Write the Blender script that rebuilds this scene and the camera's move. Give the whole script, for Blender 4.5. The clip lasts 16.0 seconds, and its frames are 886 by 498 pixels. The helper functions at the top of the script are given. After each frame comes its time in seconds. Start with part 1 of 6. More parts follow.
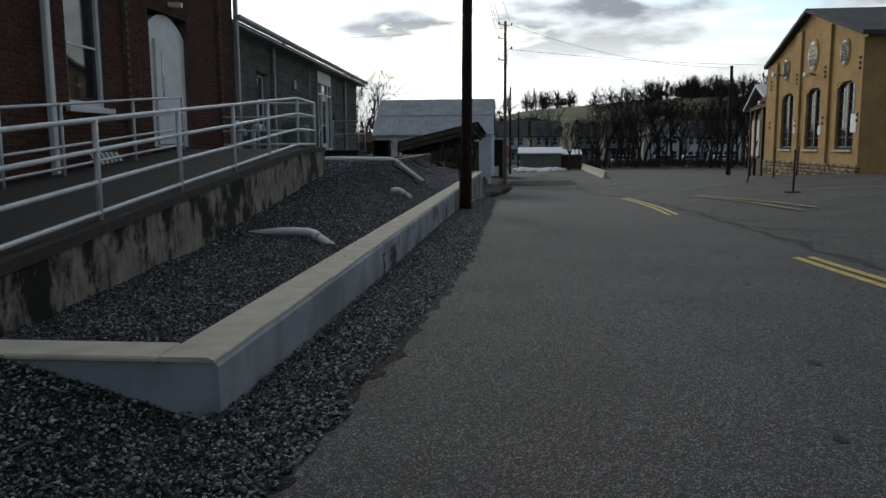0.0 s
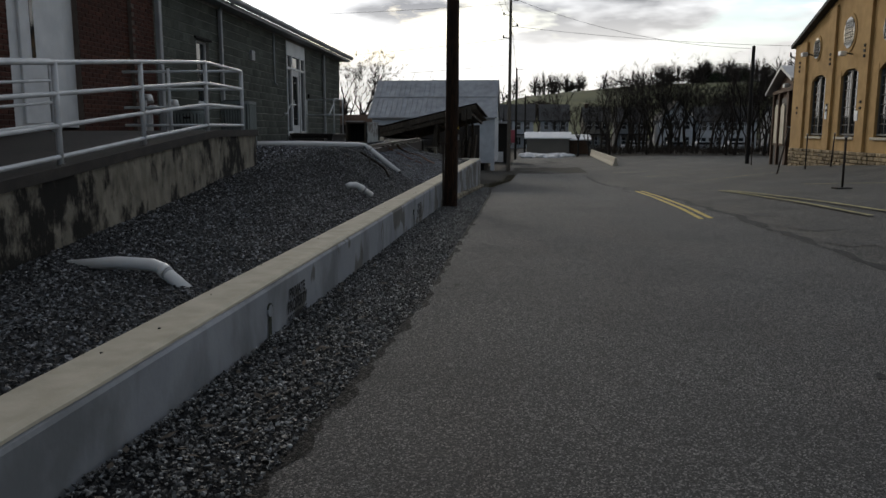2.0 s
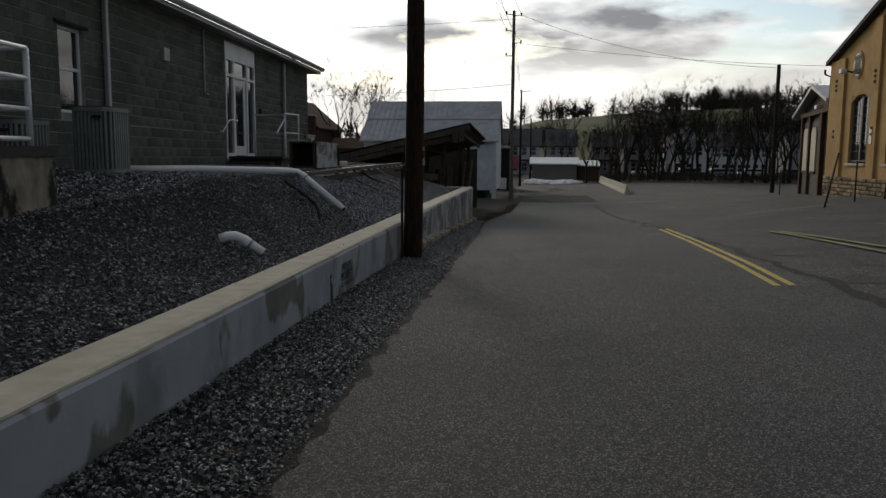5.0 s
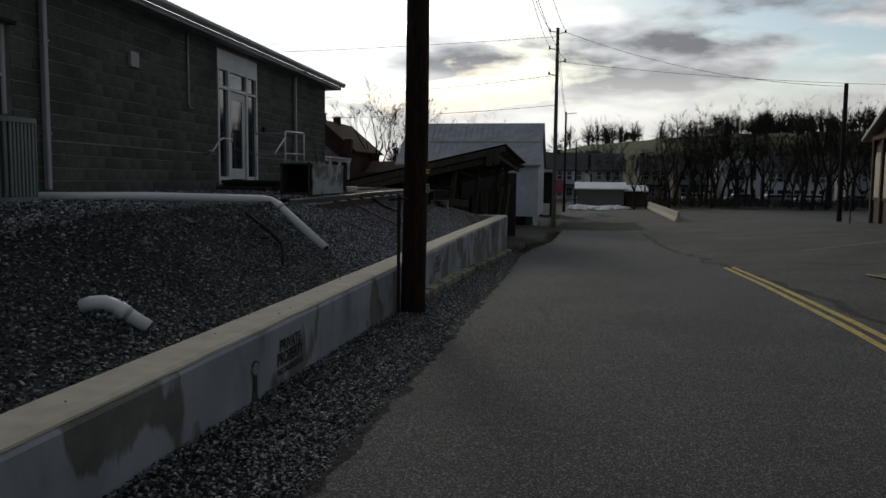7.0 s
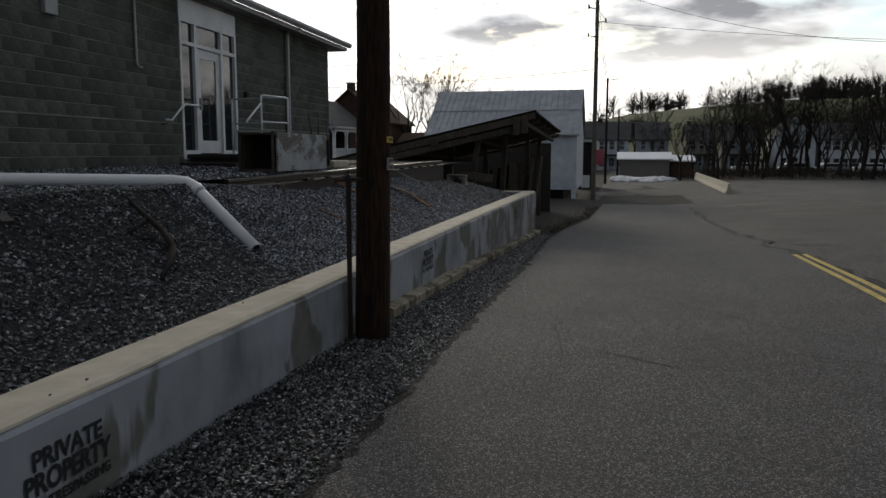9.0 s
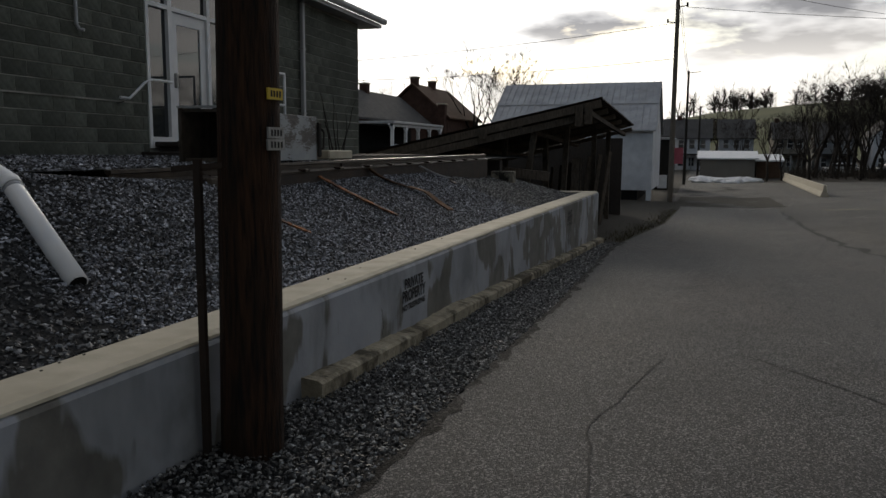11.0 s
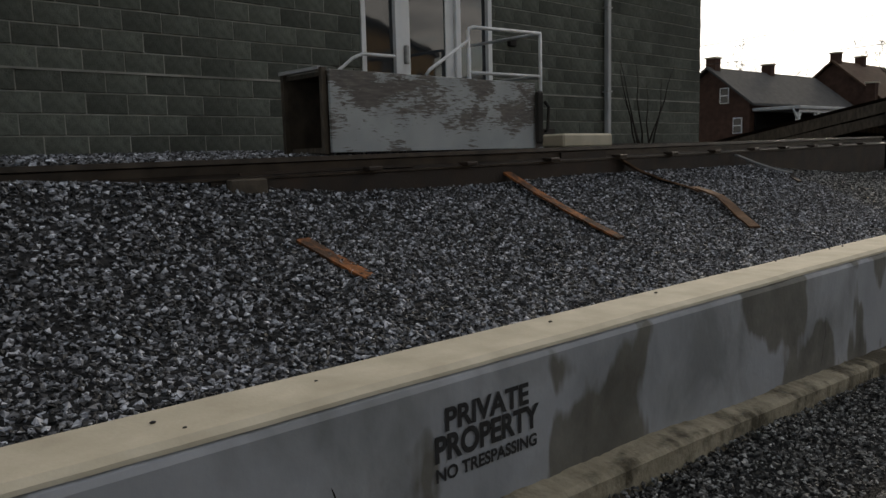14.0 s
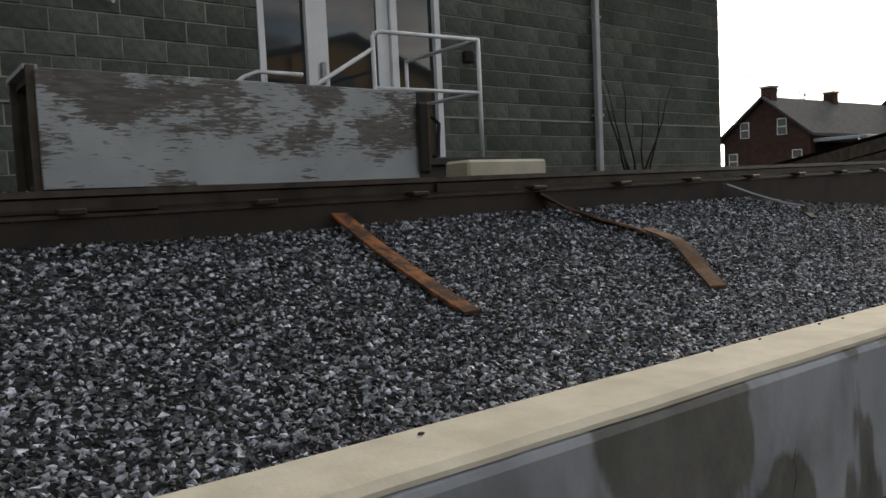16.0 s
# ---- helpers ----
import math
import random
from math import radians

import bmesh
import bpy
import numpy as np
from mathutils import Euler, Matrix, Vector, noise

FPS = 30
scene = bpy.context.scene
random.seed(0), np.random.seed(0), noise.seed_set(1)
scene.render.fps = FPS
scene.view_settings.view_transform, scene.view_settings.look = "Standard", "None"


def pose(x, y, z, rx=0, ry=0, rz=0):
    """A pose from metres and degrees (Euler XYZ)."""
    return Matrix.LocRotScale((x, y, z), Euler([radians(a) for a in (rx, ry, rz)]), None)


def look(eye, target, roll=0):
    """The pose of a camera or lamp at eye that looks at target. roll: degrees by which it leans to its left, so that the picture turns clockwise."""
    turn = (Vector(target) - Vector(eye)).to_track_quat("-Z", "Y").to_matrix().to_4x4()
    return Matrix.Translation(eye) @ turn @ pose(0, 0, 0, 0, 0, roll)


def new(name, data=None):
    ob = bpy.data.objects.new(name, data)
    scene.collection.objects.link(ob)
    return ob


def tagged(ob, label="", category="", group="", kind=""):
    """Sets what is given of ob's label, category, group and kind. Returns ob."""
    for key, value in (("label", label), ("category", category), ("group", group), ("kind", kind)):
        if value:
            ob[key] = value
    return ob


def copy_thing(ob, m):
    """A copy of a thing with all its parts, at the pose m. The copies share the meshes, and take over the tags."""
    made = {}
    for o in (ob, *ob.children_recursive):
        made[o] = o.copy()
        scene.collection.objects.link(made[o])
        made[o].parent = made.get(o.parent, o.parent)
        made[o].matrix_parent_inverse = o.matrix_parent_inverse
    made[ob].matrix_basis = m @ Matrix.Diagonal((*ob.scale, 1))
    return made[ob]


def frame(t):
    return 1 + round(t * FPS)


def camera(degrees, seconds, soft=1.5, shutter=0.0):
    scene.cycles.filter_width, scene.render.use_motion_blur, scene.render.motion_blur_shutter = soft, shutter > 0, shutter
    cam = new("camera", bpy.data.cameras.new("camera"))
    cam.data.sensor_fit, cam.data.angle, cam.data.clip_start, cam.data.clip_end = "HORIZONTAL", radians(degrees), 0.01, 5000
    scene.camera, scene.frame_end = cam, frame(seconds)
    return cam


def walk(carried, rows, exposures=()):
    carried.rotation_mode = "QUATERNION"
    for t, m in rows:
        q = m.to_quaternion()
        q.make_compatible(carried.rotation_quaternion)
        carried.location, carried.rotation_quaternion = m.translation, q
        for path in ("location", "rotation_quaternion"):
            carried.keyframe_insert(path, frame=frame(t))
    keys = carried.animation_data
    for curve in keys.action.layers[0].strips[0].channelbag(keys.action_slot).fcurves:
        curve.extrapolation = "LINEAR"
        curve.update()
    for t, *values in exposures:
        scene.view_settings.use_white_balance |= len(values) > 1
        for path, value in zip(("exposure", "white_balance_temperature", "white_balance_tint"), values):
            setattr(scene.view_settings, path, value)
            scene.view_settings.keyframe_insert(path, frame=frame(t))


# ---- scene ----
cam = camera(60.0, 16.0)
METRES, EYE, TILT, LEAN, TURN = 26.0, 1.68, 0.0, 0.0, 4.7
PATH = [
    (0, (0.15, 0.42, 1.794), (-0.043, 2.393, 1.532), -0.4),
    (0.5, (0.196, 1.431, 1.776), (-0.01, 3.406, 1.541), 0.2),
    (1, (0.286, 2.447, 1.809), (0.074, 4.418, 1.546), 0.2),
    (1.5, (0.369, 3.403, 1.815), (0.154, 5.37, 1.524), 0.0),
    (2, (0.442, 4.438, 1.796), (0.231, 6.404, 1.493), 0.1),
    (2.5, (0.554, 5.339, 1.795), (0.352, 7.305, 1.491), 0.1),
    (3, (0.558, 6.276, 1.748), (0.366, 8.245, 1.454), 0.1),
    (3.5, (0.612, 7.232, 1.732), (0.422, 9.203, 1.45), 0.1),
    (4, (0.638, 8.154, 1.742), (0.44, 10.126, 1.47), 0.2),
    (4.2, (0.682, 8.486, 1.733), (0.477, 10.458, 1.466), 0.2),
    (6.5, (0.752, 12.146, 1.771), (0.444, 14.113, 1.586), 0.8),
    (7, (0.819, 12.958, 1.761), (0.472, 14.919, 1.583), 0.6),
    (7.5, (0.818, 13.846, 1.719), (0.451, 15.804, 1.538), 0.4),
    (8, (0.872, 14.589, 1.737), (0.477, 16.539, 1.532), 0.2),
    (8.5, (0.929, 15.349, 1.749), (0.505, 17.289, 1.515), -0.1),
    (8.7, (0.954, 15.633, 1.777), (0.519, 17.57, 1.528), 0.0),
    (10.8, (0.904, 19.284, 1.583), (0.302, 21.176, 1.34), -0.4),
    (11, (0.895, 19.568, 1.599), (0.261, 21.448, 1.345), 0.3),
    (11.5, (0.88, 20.337, 1.58), (0.141, 22.177, 1.317), 0.5),
    (12, (0.925, 21.125, 1.546), (0.047, 22.901, 1.277), -0.1),
    (12.5, (0.848, 21.92, 1.537), (-0.168, 23.616, 1.24), 0.0),
    (13, (0.784, 22.672, 1.489), (-0.401, 24.254, 1.18), -0.6),
    (13.5, (0.624, 23.386, 1.463), (-0.727, 24.83, 1.166), -1.1),
    (14, (0.574, 23.996, 1.436), (-0.919, 25.304, 1.188), -1.5),
    (14.5, (0.424, 24.623, 1.388), (-1.121, 25.878, 1.192), -1.8),
    (15, (0.317, 25.29, 1.384), (-1.257, 26.514, 1.233), -1.7),
    (15.5, (0.104, 25.947, 1.355), (-1.493, 27.144, 1.239), -1.9),
    (16, (0.026, 26.467, 1.328), (-1.578, 27.653, 1.194), -2.7),
]
walk(cam, [(t, look(eye, target, roll)) for t, eye, target, roll in PATH],
     [(0.0, -0.5, 6280, 6), (0.7, -0.58, 6350, 7), (2.0, -0.58, 6650, 9), (3.5, -0.62, 6850, 10), (5.0, -0.8, 6800, 9), (7.0, -1.15, 6580, 8), (7.5, -1.14, 6580, 8), (8.0, -0.8, 6700, 8), (8.5, -0.57, 6750, 9), (11.0, -0.62, 6950, 10), (12.5, -0.68, 7200, 10), (13.5, -0.3, 7350, 10), (14.5, 0.22, 7450, 10), (16.0, 0.48, 7250, 10)])

# ---- world and light ----
SUN_EL, SUN_AZ = radians(17), radians(-22)
world = bpy.data.worlds.new("sky")
scene.world = world
world.use_nodes = True
wt = world.node_tree
wt.nodes.clear()


def wn(kind, **kw):
    n = wt.nodes.new(kind)
    for k, v in kw.items():
        n.inputs[k].default_value = v
    return n


def wmath(op, a, b=None):
    n = wt.nodes.new("ShaderNodeMath")
    n.operation = op
    for i, v in enumerate((a, b)):
        if v is None:
            continue
        if isinstance(v, (int, float)):
            n.inputs[i].default_value = v
        else:
            wt.links.new(v, n.inputs[i])
    return n.outputs[0]


sky = wt.nodes.new("ShaderNodeTexSky")
sky.sky_type, sky.sun_disc = "NISHITA", False
sky.sun_elevation, sky.sun_rotation = SUN_EL, SUN_AZ
co = wt.nodes.new("ShaderNodeTexCoord")
sep = wt.nodes.new("ShaderNodeSeparateXYZ")
wt.links.new(co.outputs["Generated"], sep.inputs[0])
lift = wmath("ADD", wmath("MAXIMUM", sep.outputs[2], 0.0), 0.16)
flat = wt.nodes.new("ShaderNodeCombineXYZ")
wt.links.new(wmath("DIVIDE", sep.outputs[0], lift), flat.inputs[0])
wt.links.new(wmath("DIVIDE", sep.outputs[1], lift), flat.inputs[1])
cl = wn("ShaderNodeTexNoise", Scale=0.85, Detail=7.0, Roughness=0.55)
wt.links.new(flat.outputs[0], cl.inputs["Vector"])
cover = wt.nodes.new("ShaderNodeValToRGB")
cover.color_ramp.elements[0].position, cover.color_ramp.elements[1].position = 0.43, 0.50
wt.links.new(cl.outputs[0], cover.inputs[0])
dk = wn("ShaderNodeTexNoise", Scale=1.5, Detail=7.0, Roughness=0.52)
shift = wt.nodes.new("ShaderNodeVectorMath")
shift.operation = "ADD"
shift.inputs[1].default_value = (3.7, 1.3, 5.0)
wt.links.new(flat.outputs[0], shift.inputs[0])
wt.links.new(shift.outputs[0], dk.inputs["Vector"])
tone = wt.nodes.new("ShaderNodeValToRGB")
el = tone.color_ramp.elements
el[0].position, el[0].color = 0.42, (1.25, 1.25, 1.27, 1)
el[1].position, el[1].color = 0.62, (0.27, 0.28, 0.31, 1)
mid = el.new(0.50)
mid.color = (0.85, 0.87, 0.91, 1)
wt.links.new(dk.outputs[0], tone.inputs[0])
# near the horizon the cloud glows white
low = wmath("MULTIPLY", wmath("SUBTRACT", sep.outputs[2], 0.05), 9.0)
low = wmath("MINIMUM", wmath("MAXIMUM", low, 0.0), 1.0)
glow = wt.nodes.new("ShaderNodeMix")
glow.data_type = "RGBA"
wt.links.new(low, glow.inputs[0])
glow.inputs[6].default_value = (1.15, 1.13, 1.1, 1)
wt.links.new(tone.outputs[0], glow.inputs[7])
sdir = wt.nodes.new("ShaderNodeVectorMath")
sdir.operation = "DOT_PRODUCT"
wt.links.new(co.outputs["Generated"], sdir.inputs[0])
sdir.inputs[1].default_value = (math.sin(SUN_AZ) * math.cos(SUN_EL), math.cos(SUN_AZ) * math.cos(SUN_EL), math.sin(SUN_EL))
fwd = wmath("POWER", wmath("MAXIMUM", wmath("ADD", wmath("MULTIPLY", sdir.outputs["Value"], 0.5), 0.5), 0.0), 3.0)
fwd = wmath("ADD", wmath("MULTIPLY", fwd, 1.85), 0.36)
lit = wt.nodes.new("ShaderNodeVectorMath")
lit.operation = "SCALE"
wt.links.new(glow.outputs[2], lit.inputs[0])
wt.links.new(fwd, lit.inputs[3])
skyk = wt.nodes.new("ShaderNodeMix")
skyk.data_type, skyk.blend_type = "RGBA", "MULTIPLY"
skyk.inputs[0].default_value = 1.0
wt.links.new(sky.outputs[0], skyk.inputs[6])
skyk.inputs[7].default_value = (0.21, 0.22, 0.23, 1)
mixs = wt.nodes.new("ShaderNodeMix")
mixs.data_type = "RGBA"
near_h = wmath("MINIMUM", wmath("MAXIMUM", wmath("MULTIPLY", wmath("SUBTRACT", 0.15, sep.outputs[2]), 14.0), 0.0), 1.0)
wt.links.new(wmath("MAXIMUM", cover.outputs[0], near_h), mixs.inputs[0])
wt.links.new(skyk.outputs[2], mixs.inputs[6])
wt.links.new(lit.outputs[0], mixs.inputs[7])
bg = wt.nodes.new("ShaderNodeBackground")
bg.inputs[1].default_value = 0.95
wt.links.new(mixs.outputs[2], bg.inputs[0])
wo = wt.nodes.new("ShaderNodeOutputWorld")
wt.links.new(bg.outputs[0], wo.inputs[0])

sun = new("sun", bpy.data.lights.new("sun", "SUN"))
sun.data.energy, sun.data.angle, sun.data.color = 1.3, radians(12), (1.0, 0.93, 0.82)
sun.matrix_world = look((0, 0, 0), (-math.sin(SUN_AZ) * -math.cos(SUN_EL) * -1, -math.cos(SUN_AZ) * math.cos(SUN_EL), -math.sin(SUN_EL)))


# ---- materials ----
def material(name, dark, light, scale=6.0, rough=0.85, bump=0.15, metal=0.0, stain=0.35, stain_scale=0.5, stain_col=None,
             stretch=(1, 1, 1), island=0.0, objrand=0.0, fine=60.0, lo=0.3, hi=0.7, slo=0.42, shi=0.68, rpow=1.0):
    """Noise between two colours at a fine and a broad scale, with stains and relief, in metres."""
    m = bpy.data.materials.new(name)
    m.use_nodes = True
    t = m.node_tree
    b = t.nodes["Principled BSDF"]
    b.inputs["Roughness"].default_value, b.inputs["Metallic"].default_value = rough, metal
    b.inputs["Specular IOR Level"].default_value = 0.22 if rough >= 0.85 else 0.5
    tc = t.nodes.new("ShaderNodeTexCoord")
    mp = t.nodes.new("ShaderNodeMapping")
    mp.inputs["Scale"].default_value = stretch
    t.links.new(tc.outputs["Object"], mp.inputs[0])

    def noise_tex(sc, detail=5.0, ragged=0.5):
        n = t.nodes.new("ShaderNodeTexNoise")
        n.inputs["Roughness"].default_value = ragged
        n.inputs["Scale"].default_value, n.inputs["Detail"].default_value = sc, detail
        t.links.new(mp.outputs[0], n.inputs["Vector"])
        return n.outputs[0]

    def ramp(src, lo, hi, c0=(0, 0, 0, 1), c1=(1, 1, 1, 1)):
        r = t.nodes.new("ShaderNodeValToRGB")
        e = r.color_ramp.elements
        e[0].position, e[0].color, e[1].position, e[1].color = lo, c0, hi, c1
        t.links.new(src, r.inputs[0])
        return r.outputs[0]

    col = ramp(noise_tex(scale), lo, hi, (*dark, 1), (*light, 1))
    if stain:
        sm = t.nodes.new("ShaderNodeMix")
        sm.data_type = "RGBA"
        sc = stain_col or tuple(c * 0.45 for c in dark)
        f = t.nodes.new("ShaderNodeMath")
        f.operation = "MULTIPLY"
        t.links.new(ramp(noise_tex(stain_scale, 9.0, 0.66), slo, shi), f.inputs[0])
        f.inputs[1].default_value = stain
        t.links.new(f.outputs[0], sm.inputs[0])
        t.links.new(col, sm.inputs[6])
        sm.inputs[7].default_value = (*sc, 1)
        col = sm.outputs[2]
    if island or objrand:
        g = t.nodes.new("ShaderNodeNewGeometry" if island else "ShaderNodeObjectInfo")
        mr = t.nodes.new("ShaderNodeMapRange")
        k = island or objrand
        mr.inputs[3].default_value, mr.inputs[4].default_value = 1 - k, 1 + k
        pw = t.nodes.new("ShaderNodeMath")
        pw.operation = "POWER"
        pw.inputs[1].default_value = rpow
        t.links.new(g.outputs["Random Per Island" if island else "Random"], pw.inputs[0])
        if rpow > 1:
            mr.inputs[4].default_value = 1 + 2.6 * k
        t.links.new(pw.outputs[0], mr.inputs[0])
        mu = t.nodes.new("ShaderNodeVectorMath")
        mu.operation = "SCALE"
        t.links.new(col, mu.inputs[0])
        t.links.new(mr.outputs[0], mu.inputs[3])
        col = mu.outputs[0]
    t.links.new(col, b.inputs["Base Color"])
    if bump:
        bp = t.nodes.new("ShaderNodeBump")
        bp.inputs["Strength"].default_value, bp.inputs["Distance"].default_value = bump, 0.01
        t.links.new(noise_tex(fine, 4.0), bp.inputs["Height"])
        t.links.new(bp.outputs[0], b.inputs["Normal"])
    return m


def nodes_of(name, rough):
    """A fresh material with short helpers to add and link its nodes."""
    m = bpy.data.materials.new(name)
    m.use_nodes = True
    t = m.node_tree
    b = t.nodes["Principled BSDF"]
    b.inputs["Roughness"].default_value = rough
    tc = t.nodes.new("ShaderNodeTexCoord")

    def coords(stretch=(1, 1, 1)):
        mp = t.nodes.new("ShaderNodeMapping")
        mp.inputs["Scale"].default_value = stretch
        t.links.new(tc.outputs["Object"], mp.inputs[0])
        return mp.outputs[0]

    def noisy(vec, scale, detail=4.0, ragged=0.5, warp=0.0):
        n = t.nodes.new("ShaderNodeTexNoise")
        for k, v in (("Scale", scale), ("Detail", detail), ("Roughness", ragged), ("Distortion", warp)):
            n.inputs[k].default_value = v
        t.links.new(vec, n.inputs["Vector"])
        return n.outputs[0]

    def cells(vec, scale):
        n = t.nodes.new("ShaderNodeTexVoronoi")
        n.inputs["Scale"].default_value = scale
        t.links.new(vec, n.inputs["Vector"])
        return n

    def ramp(src, *stops):
        r = t.nodes.new("ShaderNodeValToRGB")
        e = r.color_ramp.elements
        while len(e) < len(stops):
            e.new(0.5)
        for k, (p, c) in enumerate(stops):
            e[k].position = p
            e[k].color = (c, c, c, 1) if isinstance(c, (int, float)) else (*c, 1)
        t.links.new(src, r.inputs[0])
        return r.outputs[0]

    def calc(op, p, q):
        n = t.nodes.new("ShaderNodeMath")
        n.operation = op
        for k, v in enumerate((p, q)):
            if isinstance(v, (int, float)):
                n.inputs[k].default_value = v
            else:
                t.links.new(v, n.inputs[k])
        return n.outputs[0]

    def blend(f, p, q, mode="MIX"):
        n = t.nodes.new("ShaderNodeMix")
        n.data_type, n.blend_type = "RGBA", mode
        for k, v in ((0, f), (6, p), (7, q)):
            if isinstance(v, (int, float)):
                n.inputs[k].default_value = v
            elif isinstance(v, tuple):
                n.inputs[k].default_value = (*v, 1)
            else:
                t.links.new(v, n.inputs[k])
        return n.outputs[2]

    def finish(col, height=None, strength=0.3, depth=0.01):
        t.links.new(col, b.inputs["Base Color"])
        if height is not None:
            bp = t.nodes.new("ShaderNodeBump")
            bp.inputs["Strength"].default_value, bp.inputs["Distance"].default_value = strength, depth
            t.links.new(height, bp.inputs["Height"])
            t.links.new(bp.outputs[0], b.inputs["Normal"])
        return m

    def axis(k):
        n = t.nodes.new("ShaderNodeSeparateXYZ")
        t.links.new(tc.outputs["Object"], n.inputs[0])
        return n.outputs[k]

    return coords, noisy, cells, ramp, calc, blend, finish, axis


def aggregate(name, size, tar, mid, pale, worn, stain_scale, tint):
    """Asphalt: chips of stone in tar, with broad worn and stained areas."""
    coords, noisy, cells, ramp, calc, blend, finish, axis = nodes_of(name, 0.82)
    vec = coords()
    chip = cells(vec, 1.0 / size)
    col = ramp(chip.outputs["Color"], (0.22, tar), (0.45, tuple(c * 0.6 for c in mid)), (0.58, mid), (0.72, tuple(c * 0.42 for c in pale)), (0.86, pale))
    col = blend(ramp(noisy(vec, stain_scale, 7.0, 0.6), (0.40, 0.0), (0.66, 1.0)), col, blend(1.0, col, worn, "MULTIPLY"))
    col = blend(ramp(noisy(coords((1.0, 0.25, 1.0)), 0.7, 5.0, 0.6), (0.45, 0.0), (0.7, 0.8)), col, blend(1.0, col, tint, "MULTIPLY"))
    rise = calc("ADD", calc("MULTIPLY", chip.outputs["Distance"], -0.8), noisy(vec, 150.0, 2.0))
    return finish(col, rise, 0.9, 0.008)


ASPHALT = aggregate("asphalt", 0.0092, (0.002, 0.002, 0.0023), (0.032, 0.0312, 0.0312), (0.225, 0.219, 0.213), (0.66, 0.66, 0.67), 0.5, (1.12, 1.0, 0.94))
OLD_ASPHALT = aggregate("old_asphalt", 0.02, (0.006, 0.0056, 0.005), (0.040, 0.0375, 0.033), (0.155, 0.146, 0.128), (0.40, 0.39, 0.37), 0.35, (1.25, 1.15, 0.98))


def painted_wall(name):
    """Grey-blue paint on concrete, worn through in soft-edged patches and drips that grow along the wall."""
    coords, noisy, cells, ramp, calc, blend, finish, axis = nodes_of(name, 0.72)
    paint = ramp(noisy(coords(), 1.6, 5.0), (0.3, (0.225, 0.238, 0.262)), (0.7, (0.325, 0.338, 0.362)))
    bare = ramp(noisy(coords(), 5.0, 6.0, 0.6), (0.3, (0.085, 0.080, 0.068)), (0.7, (0.145, 0.138, 0.118)))
    f = calc("ADD", noisy(coords((1, 0.9, 0.75)), 1.25, 3.0, 0.45, 0.5), calc("MULTIPLY", noisy(coords((1, 3.2, 0.7)), 1.7, 3.0, 0.5), 0.26))
    along = ramp(calc("MULTIPLY", axis(1), 0.025), (0.12, 0.0), (0.50, 0.03), (0.61, 0.075), (0.70, 0.10), (0.79, 0.18), (0.97, 0.14))
    f = calc("ADD", f, calc("SUBTRACT", along, 0.08))
    col = blend(ramp(f, (0.685, 0.0), (0.715, 0.92)), paint, bare)
    smudge = ramp(noisy(coords((1, 1.6, 0.9)), 1.1, 4.0, 0.55, 0.4), (0.47, 0.0), (0.64, 0.62))
    col = blend(smudge, col, blend(1.0, col, (0.42, 0.42, 0.39), "MULTIPLY"))
    return finish(col, calc("ADD", noisy(coords(), 28.0, 5.0), calc("MULTIPLY", f, 1.5)), 0.35, 0.006)


def flaking_paint(name):
    """Pale paint flaking off a board in long horizontal scratches, mostly on its upper half."""
    coords, noisy, cells, ramp, calc, blend, finish, axis = nodes_of(name, 0.7)
    paint = ramp(noisy(coords(), 3.0, 5.0), (0.3, (0.255, 0.275, 0.285)), (0.7, (0.335, 0.352, 0.358)))
    bare = ramp(noisy(coords((1, 1, 6)), 9.0, 5.0), (0.3, (0.05, 0.043, 0.038)), (0.7, (0.125, 0.108, 0.095)))
    area = ramp(noisy(coords((1, 1, 1.6)), 2.1, 3.0, 0.5, 0.3), (0.40, -0.0), (0.62, 0.30))
    high = ramp(calc("SUBTRACT", axis(2), 1.3), (0.28, 0.0), (0.52, 0.13))
    grain = noisy(coords((1, 2.2, 15)), 5.0, 7.0, 0.68, 0.3)
    f = calc("ADD", calc("ADD", grain, area), high)
    col = blend(ramp(f, (0.74, 0.0), (0.82, 0.95)), paint, bare)
    return finish(col, f, 0.4, 0.004)


SOIL = material("dark_soil", (0.008, 0.007, 0.0055), (0.032, 0.027, 0.021), 9, 0.97, 1.0, stain=0.5, stain_scale=0.9, stain_col=(0.02, 0.022, 0.010), fine=25)
GROUND = material("ground", (0.020, 0.017, 0.013), (0.042, 0.036, 0.027), 1.2, 0.95, 0.4, stain=0.4, stain_scale=0.15)
# gravel bed kept near black: shade between the loose stones is in its colour
GRAVEL = material("gravel_bed_gap_shade", (0.004, 0.0042, 0.0046), (0.022, 0.023, 0.025), 40, 0.95, 1.0, stain=0.3, stain_scale=1.2, fine=50)
STONE = material("crushed_stone", (0.040, 0.043, 0.050), (0.21, 0.22, 0.245), 30, 0.72, 0.2, stain=0, island=0.93, rpow=3.2)
# darker copy of STONE, backlighting on the near bank put into its colour
STONE_BACKLIT = material("backlit_crushed_stone", (0.022, 0.023, 0.0245), (0.125, 0.13, 0.137), 30, 0.65, 0.2, stain=0, island=0.84, rpow=3.2)
STONE2 = material("dusty_stone", (0.024, 0.025, 0.0248), (0.15, 0.153, 0.151), 30, 0.6, 0.2, stain=0, island=0.9, rpow=3.2)
CONCRETE = painted_wall("painted_concrete")
PEEL = flaking_paint("peeling_paint")
